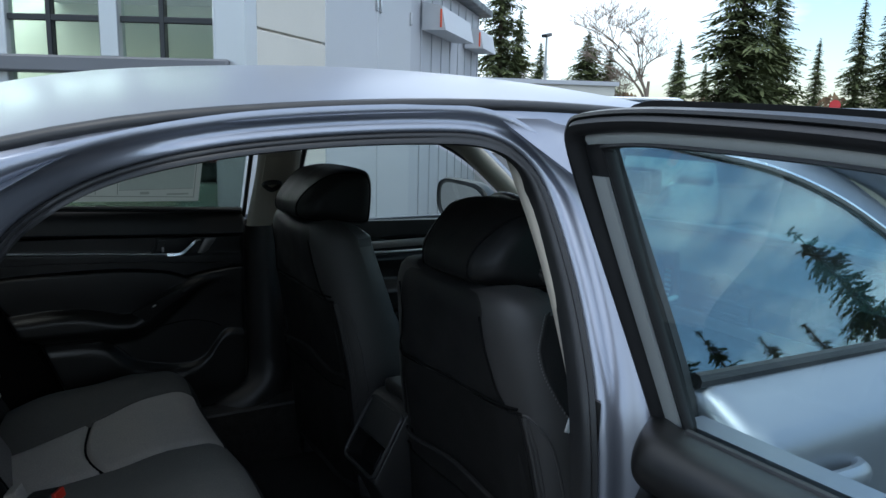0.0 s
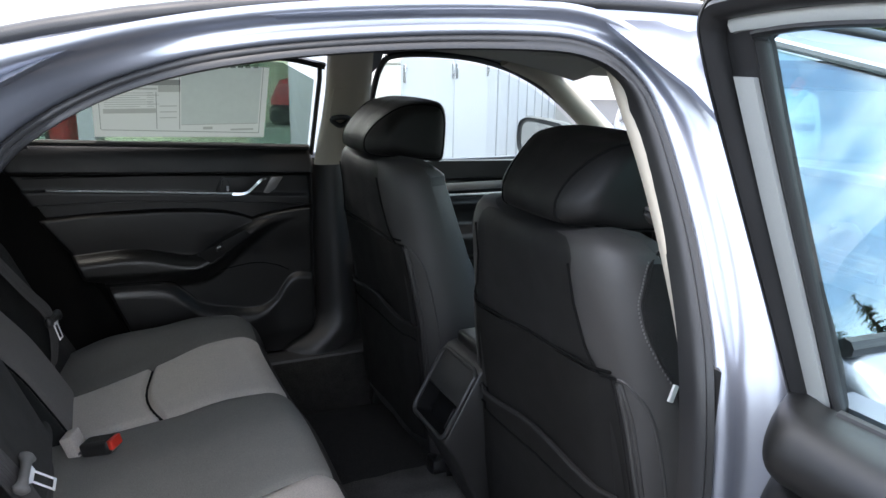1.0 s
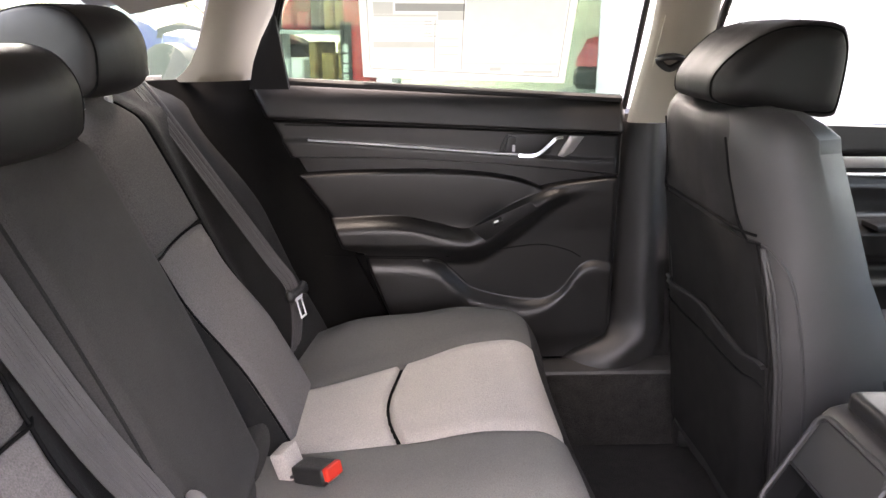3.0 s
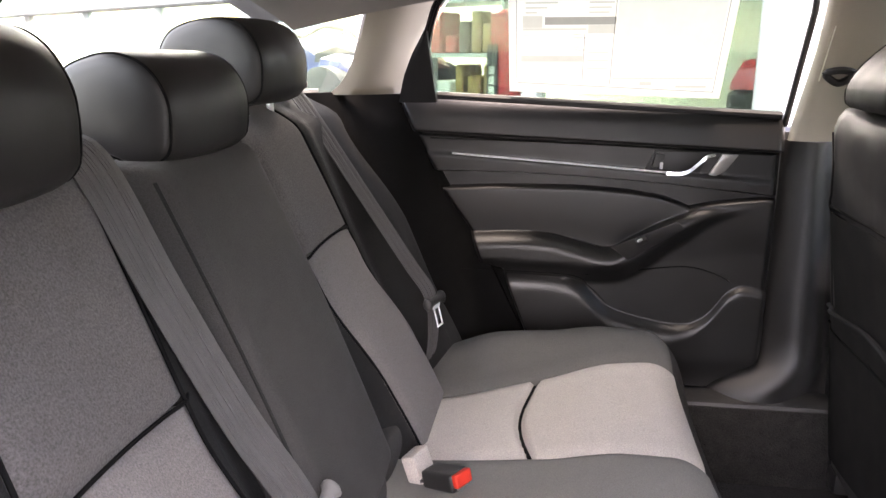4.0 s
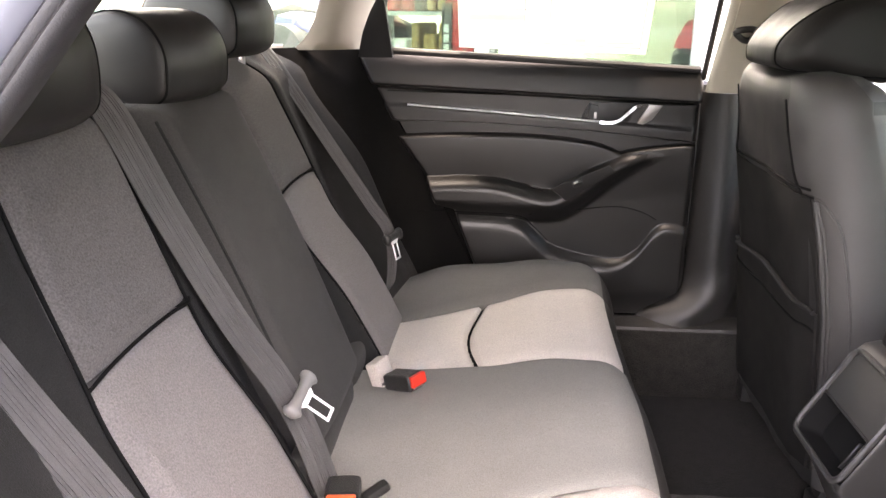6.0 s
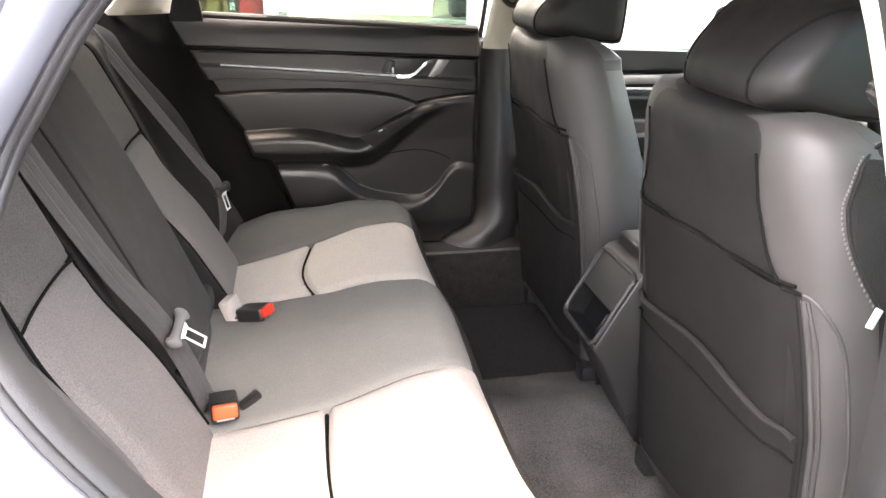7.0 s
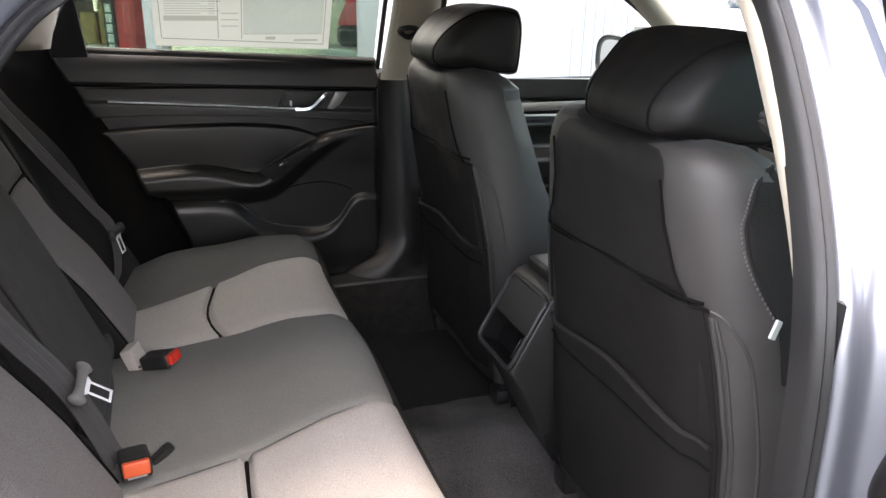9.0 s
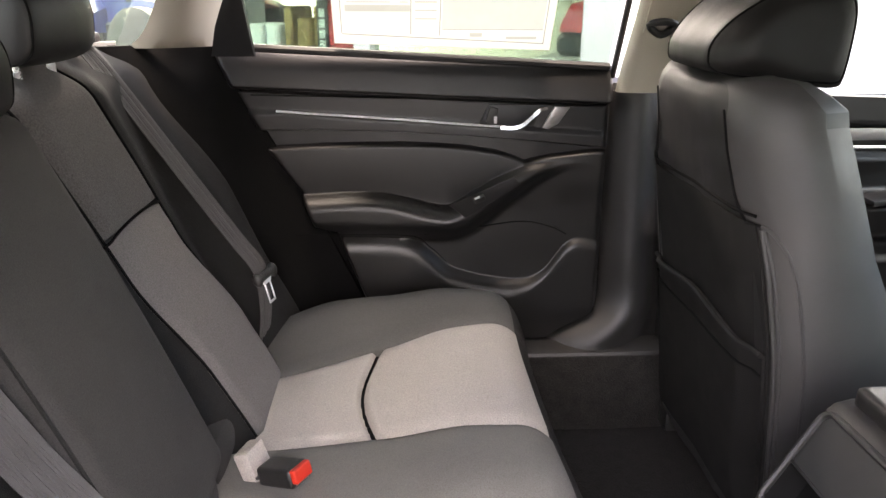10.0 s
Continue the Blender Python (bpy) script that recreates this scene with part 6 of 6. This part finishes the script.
lamp.matrix_world = look(tuple(CORNER + WL * 4 - NL * 3 + Vector((0, 0, 3.25))), tuple(CORNER + WL * 4 - NL * 3))


def at_front(a, n, z):
    return CORNER + WL * a + NL * n + Vector((0, 0, z))


tc = tagged(empty("display_stand", at_front(1.52, -0.45, 0.06)), "tall red display stand with a dark printed panel", "display stand")
part("stand_body", wbox(CORNER, WL, NL, 1.44, 1.60, 0.06, 1.34, -0.55, -0.35, 0.02), M_REDPAINT, tc, "red painted stand")
pn = part("printed_panel", wbox(CORNER, WL, NL, 1.535, 1.60, 0.45, 1.17, -0.347, -0.340), M_DARKBAR, tc, "dark panel with pale lettering bars")
for k in range(7):
    part("lettering_bar", wbox(CORNER, WL, NL, 1.552, 1.585, 0.72 + 0.05 * k, 0.76 + 0.05 * k, -0.339, -0.336), M_TAG, pn)
shelf = tagged(empty("shop_shelf", at_front(2.05, -0.8, 0.06)), "shop shelf with bottles and boxes", "shelf")
for zz in (0.5, 0.8, 1.1, 1.4):
    part("shelf_board", wbox(CORNER, WL, NL, 1.68, 2.45, zz, zz + 0.025, -0.95, -0.6, 0.004), M_ALU, shelf)
for aa in (1.68, 2.43):
    part("shelf_upright", wbox(CORNER, WL, NL, aa, aa + 0.02, 0.06, 1.7, -0.95, -0.6, 0.003), M_ALU, shelf)
random.seed(5)
for zz in (0.525, 0.825, 1.125, 1.425):
    a = 1.72
    while a < 2.36:
        w, h = random.uniform(0.05, 0.10), random.uniform(0.10, 0.24)
        mt = random.choice([M_REDPAINT, M_BRONZEPAINT, M_WHITEPAINT, M_DARKBAR, M_PAPER, M_BRONZEPAINT])
        tagged(part("carton" if w > 0.075 else "bottle", wbox(CORNER, WL, NL, a, a + w, zz, zz + h, -0.85, -0.65, 0.012), mt),
               "small coloured carton on the shop shelf" if w > 0.075 else "coloured bottle on the shop shelf", "carton" if w > 0.075 else "bottle", "goods on the shop shelf")
        a += w + random.uniform(0.01, 0.04)


# ---- parked cars ----
def parked(name, label, at, yaw, paint, tall=0.0, group=""):
    """A plain saloon or truck: body and glasshouse lofted along its length, wheels, lamps."""
    c = tagged(empty(name, at), label, "car", group)
    R = pose(*at, 0, 0, yaw)
    def put(nm, bm, mat, parent=c, lb=""):
        bmesh.ops.transform(bm, matrix=R, verts=bm.verts)
        return part(nm, bm, mat, parent, lb, 50)
    rings = []
    for x, zt, w in ((-2.3, 0.55, 0.70), (-2.2, 0.85, 0.82), (-1.6, 0.98, 0.89), (-0.8, 1.0, 0.91), (0.6, 0.99, 0.91), (1.2, 0.97, 0.90), (1.9, 0.88, 0.86), (2.25, 0.72, 0.76), (2.35, 0.5, 0.66)):
        zt += tall
        rings.append([Vector((x, y * w, lerp(0.28 + tall * 0.6, zt, h))) for y, h in ((-0.93, 0), (-1, 0.25), (-1, 0.6), (-0.95, 0.9), (-0.85, 1), (0, 1.03), (0.85, 1), (0.95, 0.9), (1, 0.6), (1, 0.25), (0.93, 0))])
    body = put("body", loft(rings), paint, c)
    rings = []
    for x, z0, z1, w in ((-1.75, 0.94, 0.97, 0.80), (-1.1, 0.98, 1.36, 0.62), (-0.4, 0.98, 1.45, 0.61), (0.3, 0.97, 1.42, 0.61), (1.15, 0.95, 0.99, 0.78)):
        z0, z1 = z0 + tall, z1 + tall * 1.25
        rings.append([Vector((x, y, z)) for y, z in ((-0.84, z0), (-w, z1 - 0.03), (-w * 0.8, z1), (w * 0.8, z1), (w, z1 - 0.03), (0.84, z0))])
    put("glasshouse", loft(rings), M_CARGLASS, c, "dark glossy glasshouse")
    put("roof_panel", loft([[Vector((x, y, z + tall * 1.25)) for y, z in ((-0.56, zz + 0.004), (-0.5, zz + 0.02), (0.5, zz + 0.02), (0.56, zz + 0.004))] for x, zz in ((-1.05, 1.36), (-0.4, 1.45), (0.28, 1.42))]), paint, c)
    for x in (-1.42, 1.42):
        for s in (-1, 1):
            wm = tube([(x, s * 0.70, 0.33), (x, s * 0.92, 0.33)], 0.33, 24)
            wt = put("wheel", wm, M_TYRE, c, "black tyre")
            put("rim", tube([(x, s * 0.90, 0.33), (x, s * 0.925, 0.33)], 0.20, 16), M_ALU, wt, "alloy rim")
    for s in (-1, 1):
        put("headlight", box((2.16, s * 0.62, 0.74 + tall), (0.22, 0.30, 0.11), 0.03), M_CHROME, c, "clear headlight")
        put("tail_light", box((-2.2, s * 0.62, 0.80 + tall), (0.16, 0.28, 0.12), 0.03), M_RED, c, "red tail light")
    put("grille", box((2.30, 0, 0.58 + tall), (0.10, 0.85, 0.18), 0.02), M_DARKBAR, c, "dark grille")
    return c


parked("parked_car", "white car parked ahead of the building", (6.05, 5.12, 0), 224.4, M_WHITEPAINT, 0.03, "parked cars")
parked("parked_car", "grey car parked further along", (10.6, 4.9, 0), 225, M_DOORGREY, 0.0, "parked cars")
rm = tagged(empty("garden_machine", at_front(0.6, -1.5, 0.06)), "small red and black machine on a display plinth", "machine")
part("plinth", wbox(CORNER, WL, NL, 0.42, 0.80, 0.06, 0.80, -1.75, -1.25, 0.01), M_ALU, rm, "pale plinth")
part("engine", wbox(CORNER, WL, NL, 0.47, 0.72, 0.80, 0.93, -1.62, -1.38, 0.03), M_DARKBAR, rm, "black engine block")
part("hood", loft([[at_front(a, n, z) for n, z in ((-1.62, 0.93), (-1.60, 0.93 + h * 0.8), (-1.55, 0.93 + h), (-1.45, 0.93 + h), (-1.40, 0.93 + h * 0.8), (-1.38, 0.93))] for a, h in ((0.48, 0.06), (0.50, 0.12), (0.58, 0.17), (0.66, 0.15), (0.70, 0.05))]), M_REDPAINT, rm, "rounded red hood")
parked("parked_car", "bronze car standing inside the shop", tuple(at_front(6.6, -2.9, 0.06)), 60, M_BRONZEPAINT, 0.0, "cars in the shop")

def quad_bike(a, n, paint, label):
    """A small four-wheeled machine: fat tyres, a tank between two flared fenders, a seat and a handlebar."""
    base = at_front(a, n, 0.06)
    q = tagged(empty("quad_bike", base), label, "vehicle", "machines in the shop")
    part("plinth", wbox(CORNER, WL, NL, a - 0.75, a + 0.75, 0.06, 0.52, n - 0.45, n + 0.45, 0.01), M_LEDGE, q, "dark display plinth")
    def lo(prof, name, mat, lb):
        part(name, loft([[at_front(a + x, n + w * y, z) for y, z in ((-1, z0), (-0.9, z1 - 0.03), (-0.5, z1), (0.5, z1), (0.9, z1 - 0.03), (1, z0))] for x, w, z0, z1 in prof]), mat, q, lb)
    lo([(-0.62, 0.30, 0.98, 1.02), (-0.5, 0.36, 1.0, 1.10), (-0.3, 0.36, 0.96, 1.12), (-0.18, 0.28, 0.86, 1.02)], "rear_fender", paint, "flared fender")
    lo([(0.62, 0.28, 0.96, 1.0), (0.5, 0.34, 1.0, 1.10), (0.3, 0.34, 0.96, 1.12), (0.18, 0.26, 0.86, 1.02)], "front_fender", paint, "flared fender")
    lo([(-0.05, 0.12, 0.90, 1.10), (0.05, 0.14, 0.9, 1.18), (0.2, 0.13, 0.9, 1.22), (0.3, 0.10, 0.92, 1.16)], "tank", paint, "painted tank cover")
    lo([(-0.5, 0.12, 1.08, 1.14), (-0.25, 0.14, 1.06, 1.20), (0.0, 0.12, 1.06, 1.15)], "saddle", M_TYRE, "black saddle")
    part("engine_block", wbox(CORNER, WL, NL, a - 0.2, a + 0.25, 0.70, 0.94, n - 0.15, n + 0.15, 0.03), M_DARKBAR, q)
    part("handlebar", tube(crom([at_front(a + 0.18, n - 0.36, 1.30), at_front(a + 0.24, n - 0.2, 1.32), at_front(a + 0.28, n, 1.24), at_front(a + 0.24, n + 0.2, 1.32), at_front(a + 0.18, n + 0.36, 1.30)], 5), 0.016, 8), M_DARKBAR, q)
    for x in (-0.42, 0.42):
        for w in (-0.36, 0.36):
            part("tyre", tube([at_front(a + x, n + w - 0.11, 0.78), at_front(a + x, n + w - 0.08, 0.78), at_front(a + x, n + w + 0.08, 0.78), at_front(a + x, n + w + 0.11, 0.78)], lambda f: 0.26 if 0.2 < f < 0.8 else 0.21, 20), M_TYRE, q, "fat black tyre")
    return q


quad_bike(3.55, -1.0, M_BLUEPAINT, "blue and black quad bike on a plinth in the shop")
quad_bike(5.2, -1.1, M_MAROON, "red and black quad bike on a plinth in the shop")
quad_bike(4.5, -2.6, M_MAROON, "red and black quad bike on a plinth in the shop")

# ---- window sticker on the far glass ----
st = tagged(part("window_sticker", slab(lambda u, v: Vector((lerp(-0.220, 0.168, u), side_y(lerp(1.062, 1.235, v) - 0.012 * u) - 0.018, lerp(1.062, 1.235, v) - 0.012 * u)), 8, 8, (0, 0.001, 0)), M_PAPER), "white printed window sticker on the far side glass", "sticker")


def print_block(x0, x1, z0, z1, mat):
    return part("print_bar", surf(lambda u, v: Vector((lerp(x0, x1, u), side_y(lerp(z0, z1, v)) - 0.0195, lerp(z0, z1, v))), 2, 2), mat, st)


print_block(-0.030, 0.150, 1.088, 1.236, M_PRINT2)
print_block(0.052, 0.150, 1.2362, 1.2385, M_PRINT3)
for k, (a0, a1) in enumerate(((0.060, 0.074), (0.078, 0.090), (0.095, 0.107), (0.112, 0.124), (0.130, 0.142))):
    print_block(a0, a1, 1.2215, 1.2300, M_PRINT3)
print_block(-0.195, -0.160, 1.176, 1.196, M_PRINT)
print_block(-0.156, -0.032, 1.181, 1.194, M_PRINT3)
print_block(-0.080, -0.032, 1.166, 1.1805, M_PRINT)
print_block(-0.195, -0.082, 1.1715, 1.1755, M_PRINT)
print_block(-0.198, -0.086, 1.117, 1.128, M_PRINT)
for k in range(7):
    print_block(-0.195, -0.120 + 0.014 * ((k * 3) % 4), 1.132 + 0.0052 * k, 1.1335 + 0.0052 * k, M_PRINT)
    print_block(-0.104, -0.090, 1.132 + 0.0052 * k, 1.1335 + 0.0052 * k, M_PRINT)
for k in range(4):
    print_block(-0.190, -0.170 + 0.018 * k, 1.200 + 0.008 * k, 1.2025 + 0.008 * k, M_PRINT)
    print_block(-0.080, -0.045 + 0.004 * k, 1.200 + 0.008 * k, 1.2025 + 0.008 * k, M_PRINT)
for k in range(3):
    print_block(-0.078, -0.040, 1.104 + 0.014 * k, 1.1062 + 0.014 * k, M_PRINT)
print_block(-0.0855, -0.0840, 1.078, 1.166, M_PRINT3)
print_block(-0.0345, -0.0330, 1.076, 1.236, M_PRINT3)
print_block(-0.030, 0.150, 1.0865, 1.0875, M_PRINT3)
print_block(0.020, 0.042, 1.074, 1.081, M_PRINT)
print_block(0.085, 0.140, 1.070, 1.0745, M_PRINT)
for a0, a1, z0, z1 in ((-0.2065, -0.205, 1.080, 1.236), (0.153, 0.1545, 1.062, 1.236)):
    print_block(a0, a1, z0, z1, M_PRINT3)
part("print_bar", surf(lambda u, v: (lambda x: (lambda z: Vector((x, side_y(z) - 0.0195, z)))(1.0795 - 0.046 * (x + 0.205) - 0.0015 * v))(lerp(-0.205, 0.154, u)), 12, 1), M_PRINT3, st)


# marker post beside the parking bays
mp = tagged(empty("marker_post", (2.455, 1.715, 0)), "orange parking marker post with a white panel", "marker post")
part("post", box((2.455, 1.715, 0.52), (0.035, 0.035, 1.04), 0.012), M_ORANGE, mp, "orange plastic post")
pnl = part("panel", box((2.455, 1.715, 1.075), (0.03, 0.115, 0.10), 0.008, 2, pose(0, 0, 0, 0, 0, 45)), M_ORANGE, mp, "orange panel")
part("label", box((2.443, 1.705, 1.082), (0.006, 0.085, 0.045), 0.001, 1, pose(0, 0, 0, 0, 0, 45)), M_WHITEPAINT, pnl, "white label")
part("foot", tube([(2.455, 1.715, 0.0), (2.455, 1.715, 0.05)], 0.16, 16), M_RUBBER, mp, "black rubber foot")

# ---- trees ----
M_NEEDLE = material("conifer_needles", (0.12, 0.138, 0.064), 0.9, 0, 0.5, 1.5, spec=0.05)
M_BARK = material("bark", (0.10, 0.075, 0.055), 0.9, 0, 0.3, 3, 0.8, 60)
M_TWIG = material("bare_twigs", (0.22, 0.17, 0.13), 0.9, 0, 0.3, 2)
M_SCRUB = material("russet_scrub", (0.20, 0.13, 0.07), 0.9, 0, 0.4, 2)


def polar(az, d):
    return Vector((-0.29 + d * math.sin(radians(az)), -1.37 + d * math.cos(radians(az)), 0))


def conifer(at, h, seed, spread=0.17, label="tall dark green conifer at the edge of the car park", n_lay=34):
    rnd = random.Random(seed)
    t = tagged(empty("conifer", at), label, "tree", "conifers")
    part("trunk", tube([at + Vector((0, 0, z * h)) + Vector((rnd.uniform(-.05, .05), rnd.uniform(-.05, .05), 0)) for z in (0, 0.25, 0.5, 0.75, 0.97)], lambda q: 0.028 * h * (1 - q) * 0.6 + 0.02, 8), M_BARK, t, "brown bark trunk")
    verts, faces = [], []
    def blade(p, d, l, w):
        sdir = d.cross(Vector((rnd.uniform(-.3, .3), rnd.uniform(-.3, .3), 1))).normalized() * w
        i = len(verts)
        verts.extend([p - sdir, p + sdir, p + d * l * 0.6 + sdir * 0.8 - Vector((0, 0, l * 0.10)), p + d * l - Vector((0, 0, l * 0.22)), p + d * l * 0.6 - sdir * 0.8 - Vector((0, 0, l * 0.10))])
        faces.append((i, i + 1, i + 2, i + 3, i + 4))
    for k in range(n_lay):
        q = (k + rnd.random() * 0.6) / n_lay
        z = h * (0.10 + 0.89 * q)
        r = h * spread * (1 - q) ** 0.8 * rnd.uniform(0.72, 1.18) + 0.10
        for j in range(20):
            a = rnd.uniform(0, 2 * math.pi)
            d = Vector((math.cos(a), math.sin(a), rnd.uniform(-0.25, 0.25))).normalized()
            rr = r * rnd.uniform(0.5, 1.1)
            base = at + Vector((0, 0, z + rnd.uniform(-.02, .02) * h))
            for m in range(14):
                f = (m + 0.5) / 14
                p = base + d * rr * f - Vector((0, 0, rr * 0.22 * f * f))
                side = Vector((-d.y, d.x, 0)) * (1 if m % 2 else -1)
                blade(p, (d * 0.65 + side * rnd.uniform(0.4, 1.0) + Vector((0, 0, rnd.uniform(-.35, .2)))).normalized(), rr * rnd.uniform(0.22, 0.42) * (1.15 - 0.5 * f), 0.030 * rr + 0.018)
    me = bpy.data.meshes.new("crown")
    me.from_pydata(verts, [], faces)
    me.materials.append(M_NEEDLE)
    ob = new("crown", me)
    ob.parent = t
    ob.matrix_parent_inverse = Matrix.Translation(-at)
    tagged(ob, "ragged dark green needle crown")
    return t


for az, d, h, sd, sp in ((34.6, 46, 12, 1, 0.20), (36.0, 52, 8.0, 12, 0.22), (37.6, 60, 6.6, 2, 0.22), (41.0, 50, 6.4, 3, 0.40), (42.6, 54, 5.8, 13, 0.22), (47.4, 55, 6.4, 4, 0.2), (49.2, 60, 5.2, 5, 0.16),
                         (51.4, 42, 11.5, 6, 0.27), (53.6, 47, 9.4, 7, 0.24), (56.3, 62, 7.0, 8, 0.15), (58.7, 50, 8.2, 9, 0.17), (60.4, 52, 9.4, 10, 0.17), (63, 45, 11, 11, 0.18), (66, 50, 12, 14, 0.18)):
    conifer(polar(az, d), h, sd, sp)
for az, d, h, sd, sp in ((115.0, 25, 11.8, 80, 0.21), (119.5, 31, 11.2, 81, 0.13), (122.4, 30, 11.4, 82, 0.14), (125.6, 29, 12.8, 83, 0.15), (128.6, 27, 13.2, 84, 0.17)):
    conifer(polar(az, d), h, sd, sp, "tall conifer on the open side of the car park", 26)
for k in range(22):
    az, d = 84 + 6.4 * k, 34 + 7 * math.sin(2.3 * k) + (5 if k % 2 else 0)
    h, sd = 9.5 + 3.2 * math.sin(1.7 * k + 0.6), 40 + k
    conifer(polar(az, d), h, sd, 0.24, "tall conifer on the open side of the car park", 24)


def bare_tree(at, h, seed):
    rnd = random.Random(seed)
    t = tagged(empty("bare_tree", at), "leafless spreading tree behind the car park", "tree")
    limbs, twigs = [], []
    def grow(p, d, l, r, depth):
        q = p + d * l
        mid = p + d * l * 0.5 + Vector((rnd.uniform(-.05, .05), rnd.uniform(-.05, .05), 0)) * l
        (limbs if depth < 2 else twigs).append(tube([p, mid, q], lambda f, r=r: r * (1 - 0.4 * f), 6 if depth < 2 else 3))
        if depth >= 7:
            return
        for k in range(3 if depth < 5 else 2):
            a = rnd.uniform(0, 2 * math.pi)
            nd = (d + Vector((math.cos(a), math.sin(a), rnd.uniform(-0.05, 0.30))) * rnd.uniform(0.55, 0.95)).normalized()
            grow(p + d * l * rnd.uniform(0.6, 1.0), nd, l * rnd.uniform(0.60, 0.84), max(r * 0.60, 0.010), depth + 1)
    grow(Vector(at), Vector((0, 0, 1)), h * 0.27, h * 0.012, 0)
    part("trunk", merge(*limbs), M_TWIG, t, "grey-brown trunk and limbs")
    part("twig_crown", merge(*twigs), M_TWIG, t, "fine bare twigs")
    return t


bare_tree(polar(45.4, 40), 10.8, 3)
bare_tree(polar(43.9, 52), 7, 4)
# scrub line
sv, sf = [], []
rs = random.Random(9)
for k in range(5200):
    az, d = rs.uniform(38, 72), rs.uniform(55, 75)
    p = polar(az, d)
    hh = (1.6 + 1.2 * math.sin(az * 0.9) + 1.6 * bumpf(az, 47.3, 1.6)) * rs.random()
    a = rs.uniform(0, 6.28)
    s1 = Vector((math.cos(a), math.sin(a), rs.uniform(-.4, .4))) * rs.uniform(0.1, 0.35)
    s2 = Vector((rs.uniform(-.3, .3), rs.uniform(-.3, .3), 1)) * rs.uniform(0.15, 0.5)
    i = len(sv)
    sv.extend([p + Vector((0, 0, hh)) - s1, p + Vector((0, 0, hh)) + s1, p + Vector((0, 0, hh)) + s2])
    sf.append((i, i + 1, i + 2))
me = bpy.data.meshes.new("scrub")
me.from_pydata(sv, [], sf)
me.materials.append(M_SCRUB)
tagged(new("scrub", me), "russet leafless scrub along the car park edge", "scrub", kind="stuff")

# ---- lamp post, low building, sign ----
lp = tagged(empty("street_lamp", (32.0, 40.0, 0)), "tall pale car park lamp post", "street lamp")
part("pole", tube([(32.0, 40.0, 0), (32.0, 40.0, 3), (32.0, 40.0, 6.2)], lambda q: 0.13 - 0.05 * q, 10), M_ALU, lp)
part("lamp_head", box((32.0, 40.0, 6.3), (0.75, 0.4, 0.22), 0.05, 2, pose(0, 0, 0, 0, -12, 20)), M_DARKBAR, lp, "dark lamp head")
lb = tagged(empty("low_building", polar(39, 24)), "low pale building beyond the car park", "building")
_c = polar(36.5, 24)
part("wall", wbox(_c, Vector((0.86, -0.3, 0)).normalized(), Vector((-0.33, -0.94, 0)).normalized(), -2.0, 3.0, 0, 2.15, -4, 0), M_CREAM, lb, "pale wall")
part("roof", wbox(_c, Vector((0.86, -0.3, 0)).normalized(), Vector((-0.33, -0.94, 0)).normalized(), -2.1, 3.1, 2.15, 2.28, -4.1, 0.1), M_GREYWALL, lb, "flat roof")
sg = tagged(empty("stop_sign", polar(57.6, 38)), "red road sign on a post", "road sign")
part("sign_plate", tube([polar(57.6, 38) + Vector((0, 0, 1.9)), polar(57.6, 37.95) + Vector((0, 0, 1.9))], 0.24, 8), M_REDPAINT, sg, "red octagonal plate")
part("post", tube([polar(57.6, 38.1), polar(57.6, 38.1) + Vector((0, 0, 2.1))], 0.04, 8), M_STEEL, sg)

# wheels under the car
for x in (-0.95, 1.85):
    for s in (-1, 1):
        wt = part("wheel", tube([(x, s * 0.66, 0.33), (x, s * 0.68, 0.33), (x, s * 0.86, 0.33), (x, s * 0.875, 0.33)], 0.33, 32), M_TYRE, car, "black tyre")
        part("rim", tube([(x, s * 0.86, 0.33), (x, s * 0.883, 0.33)], 0.22, 24), M_ALU, wt, "alloy rim")
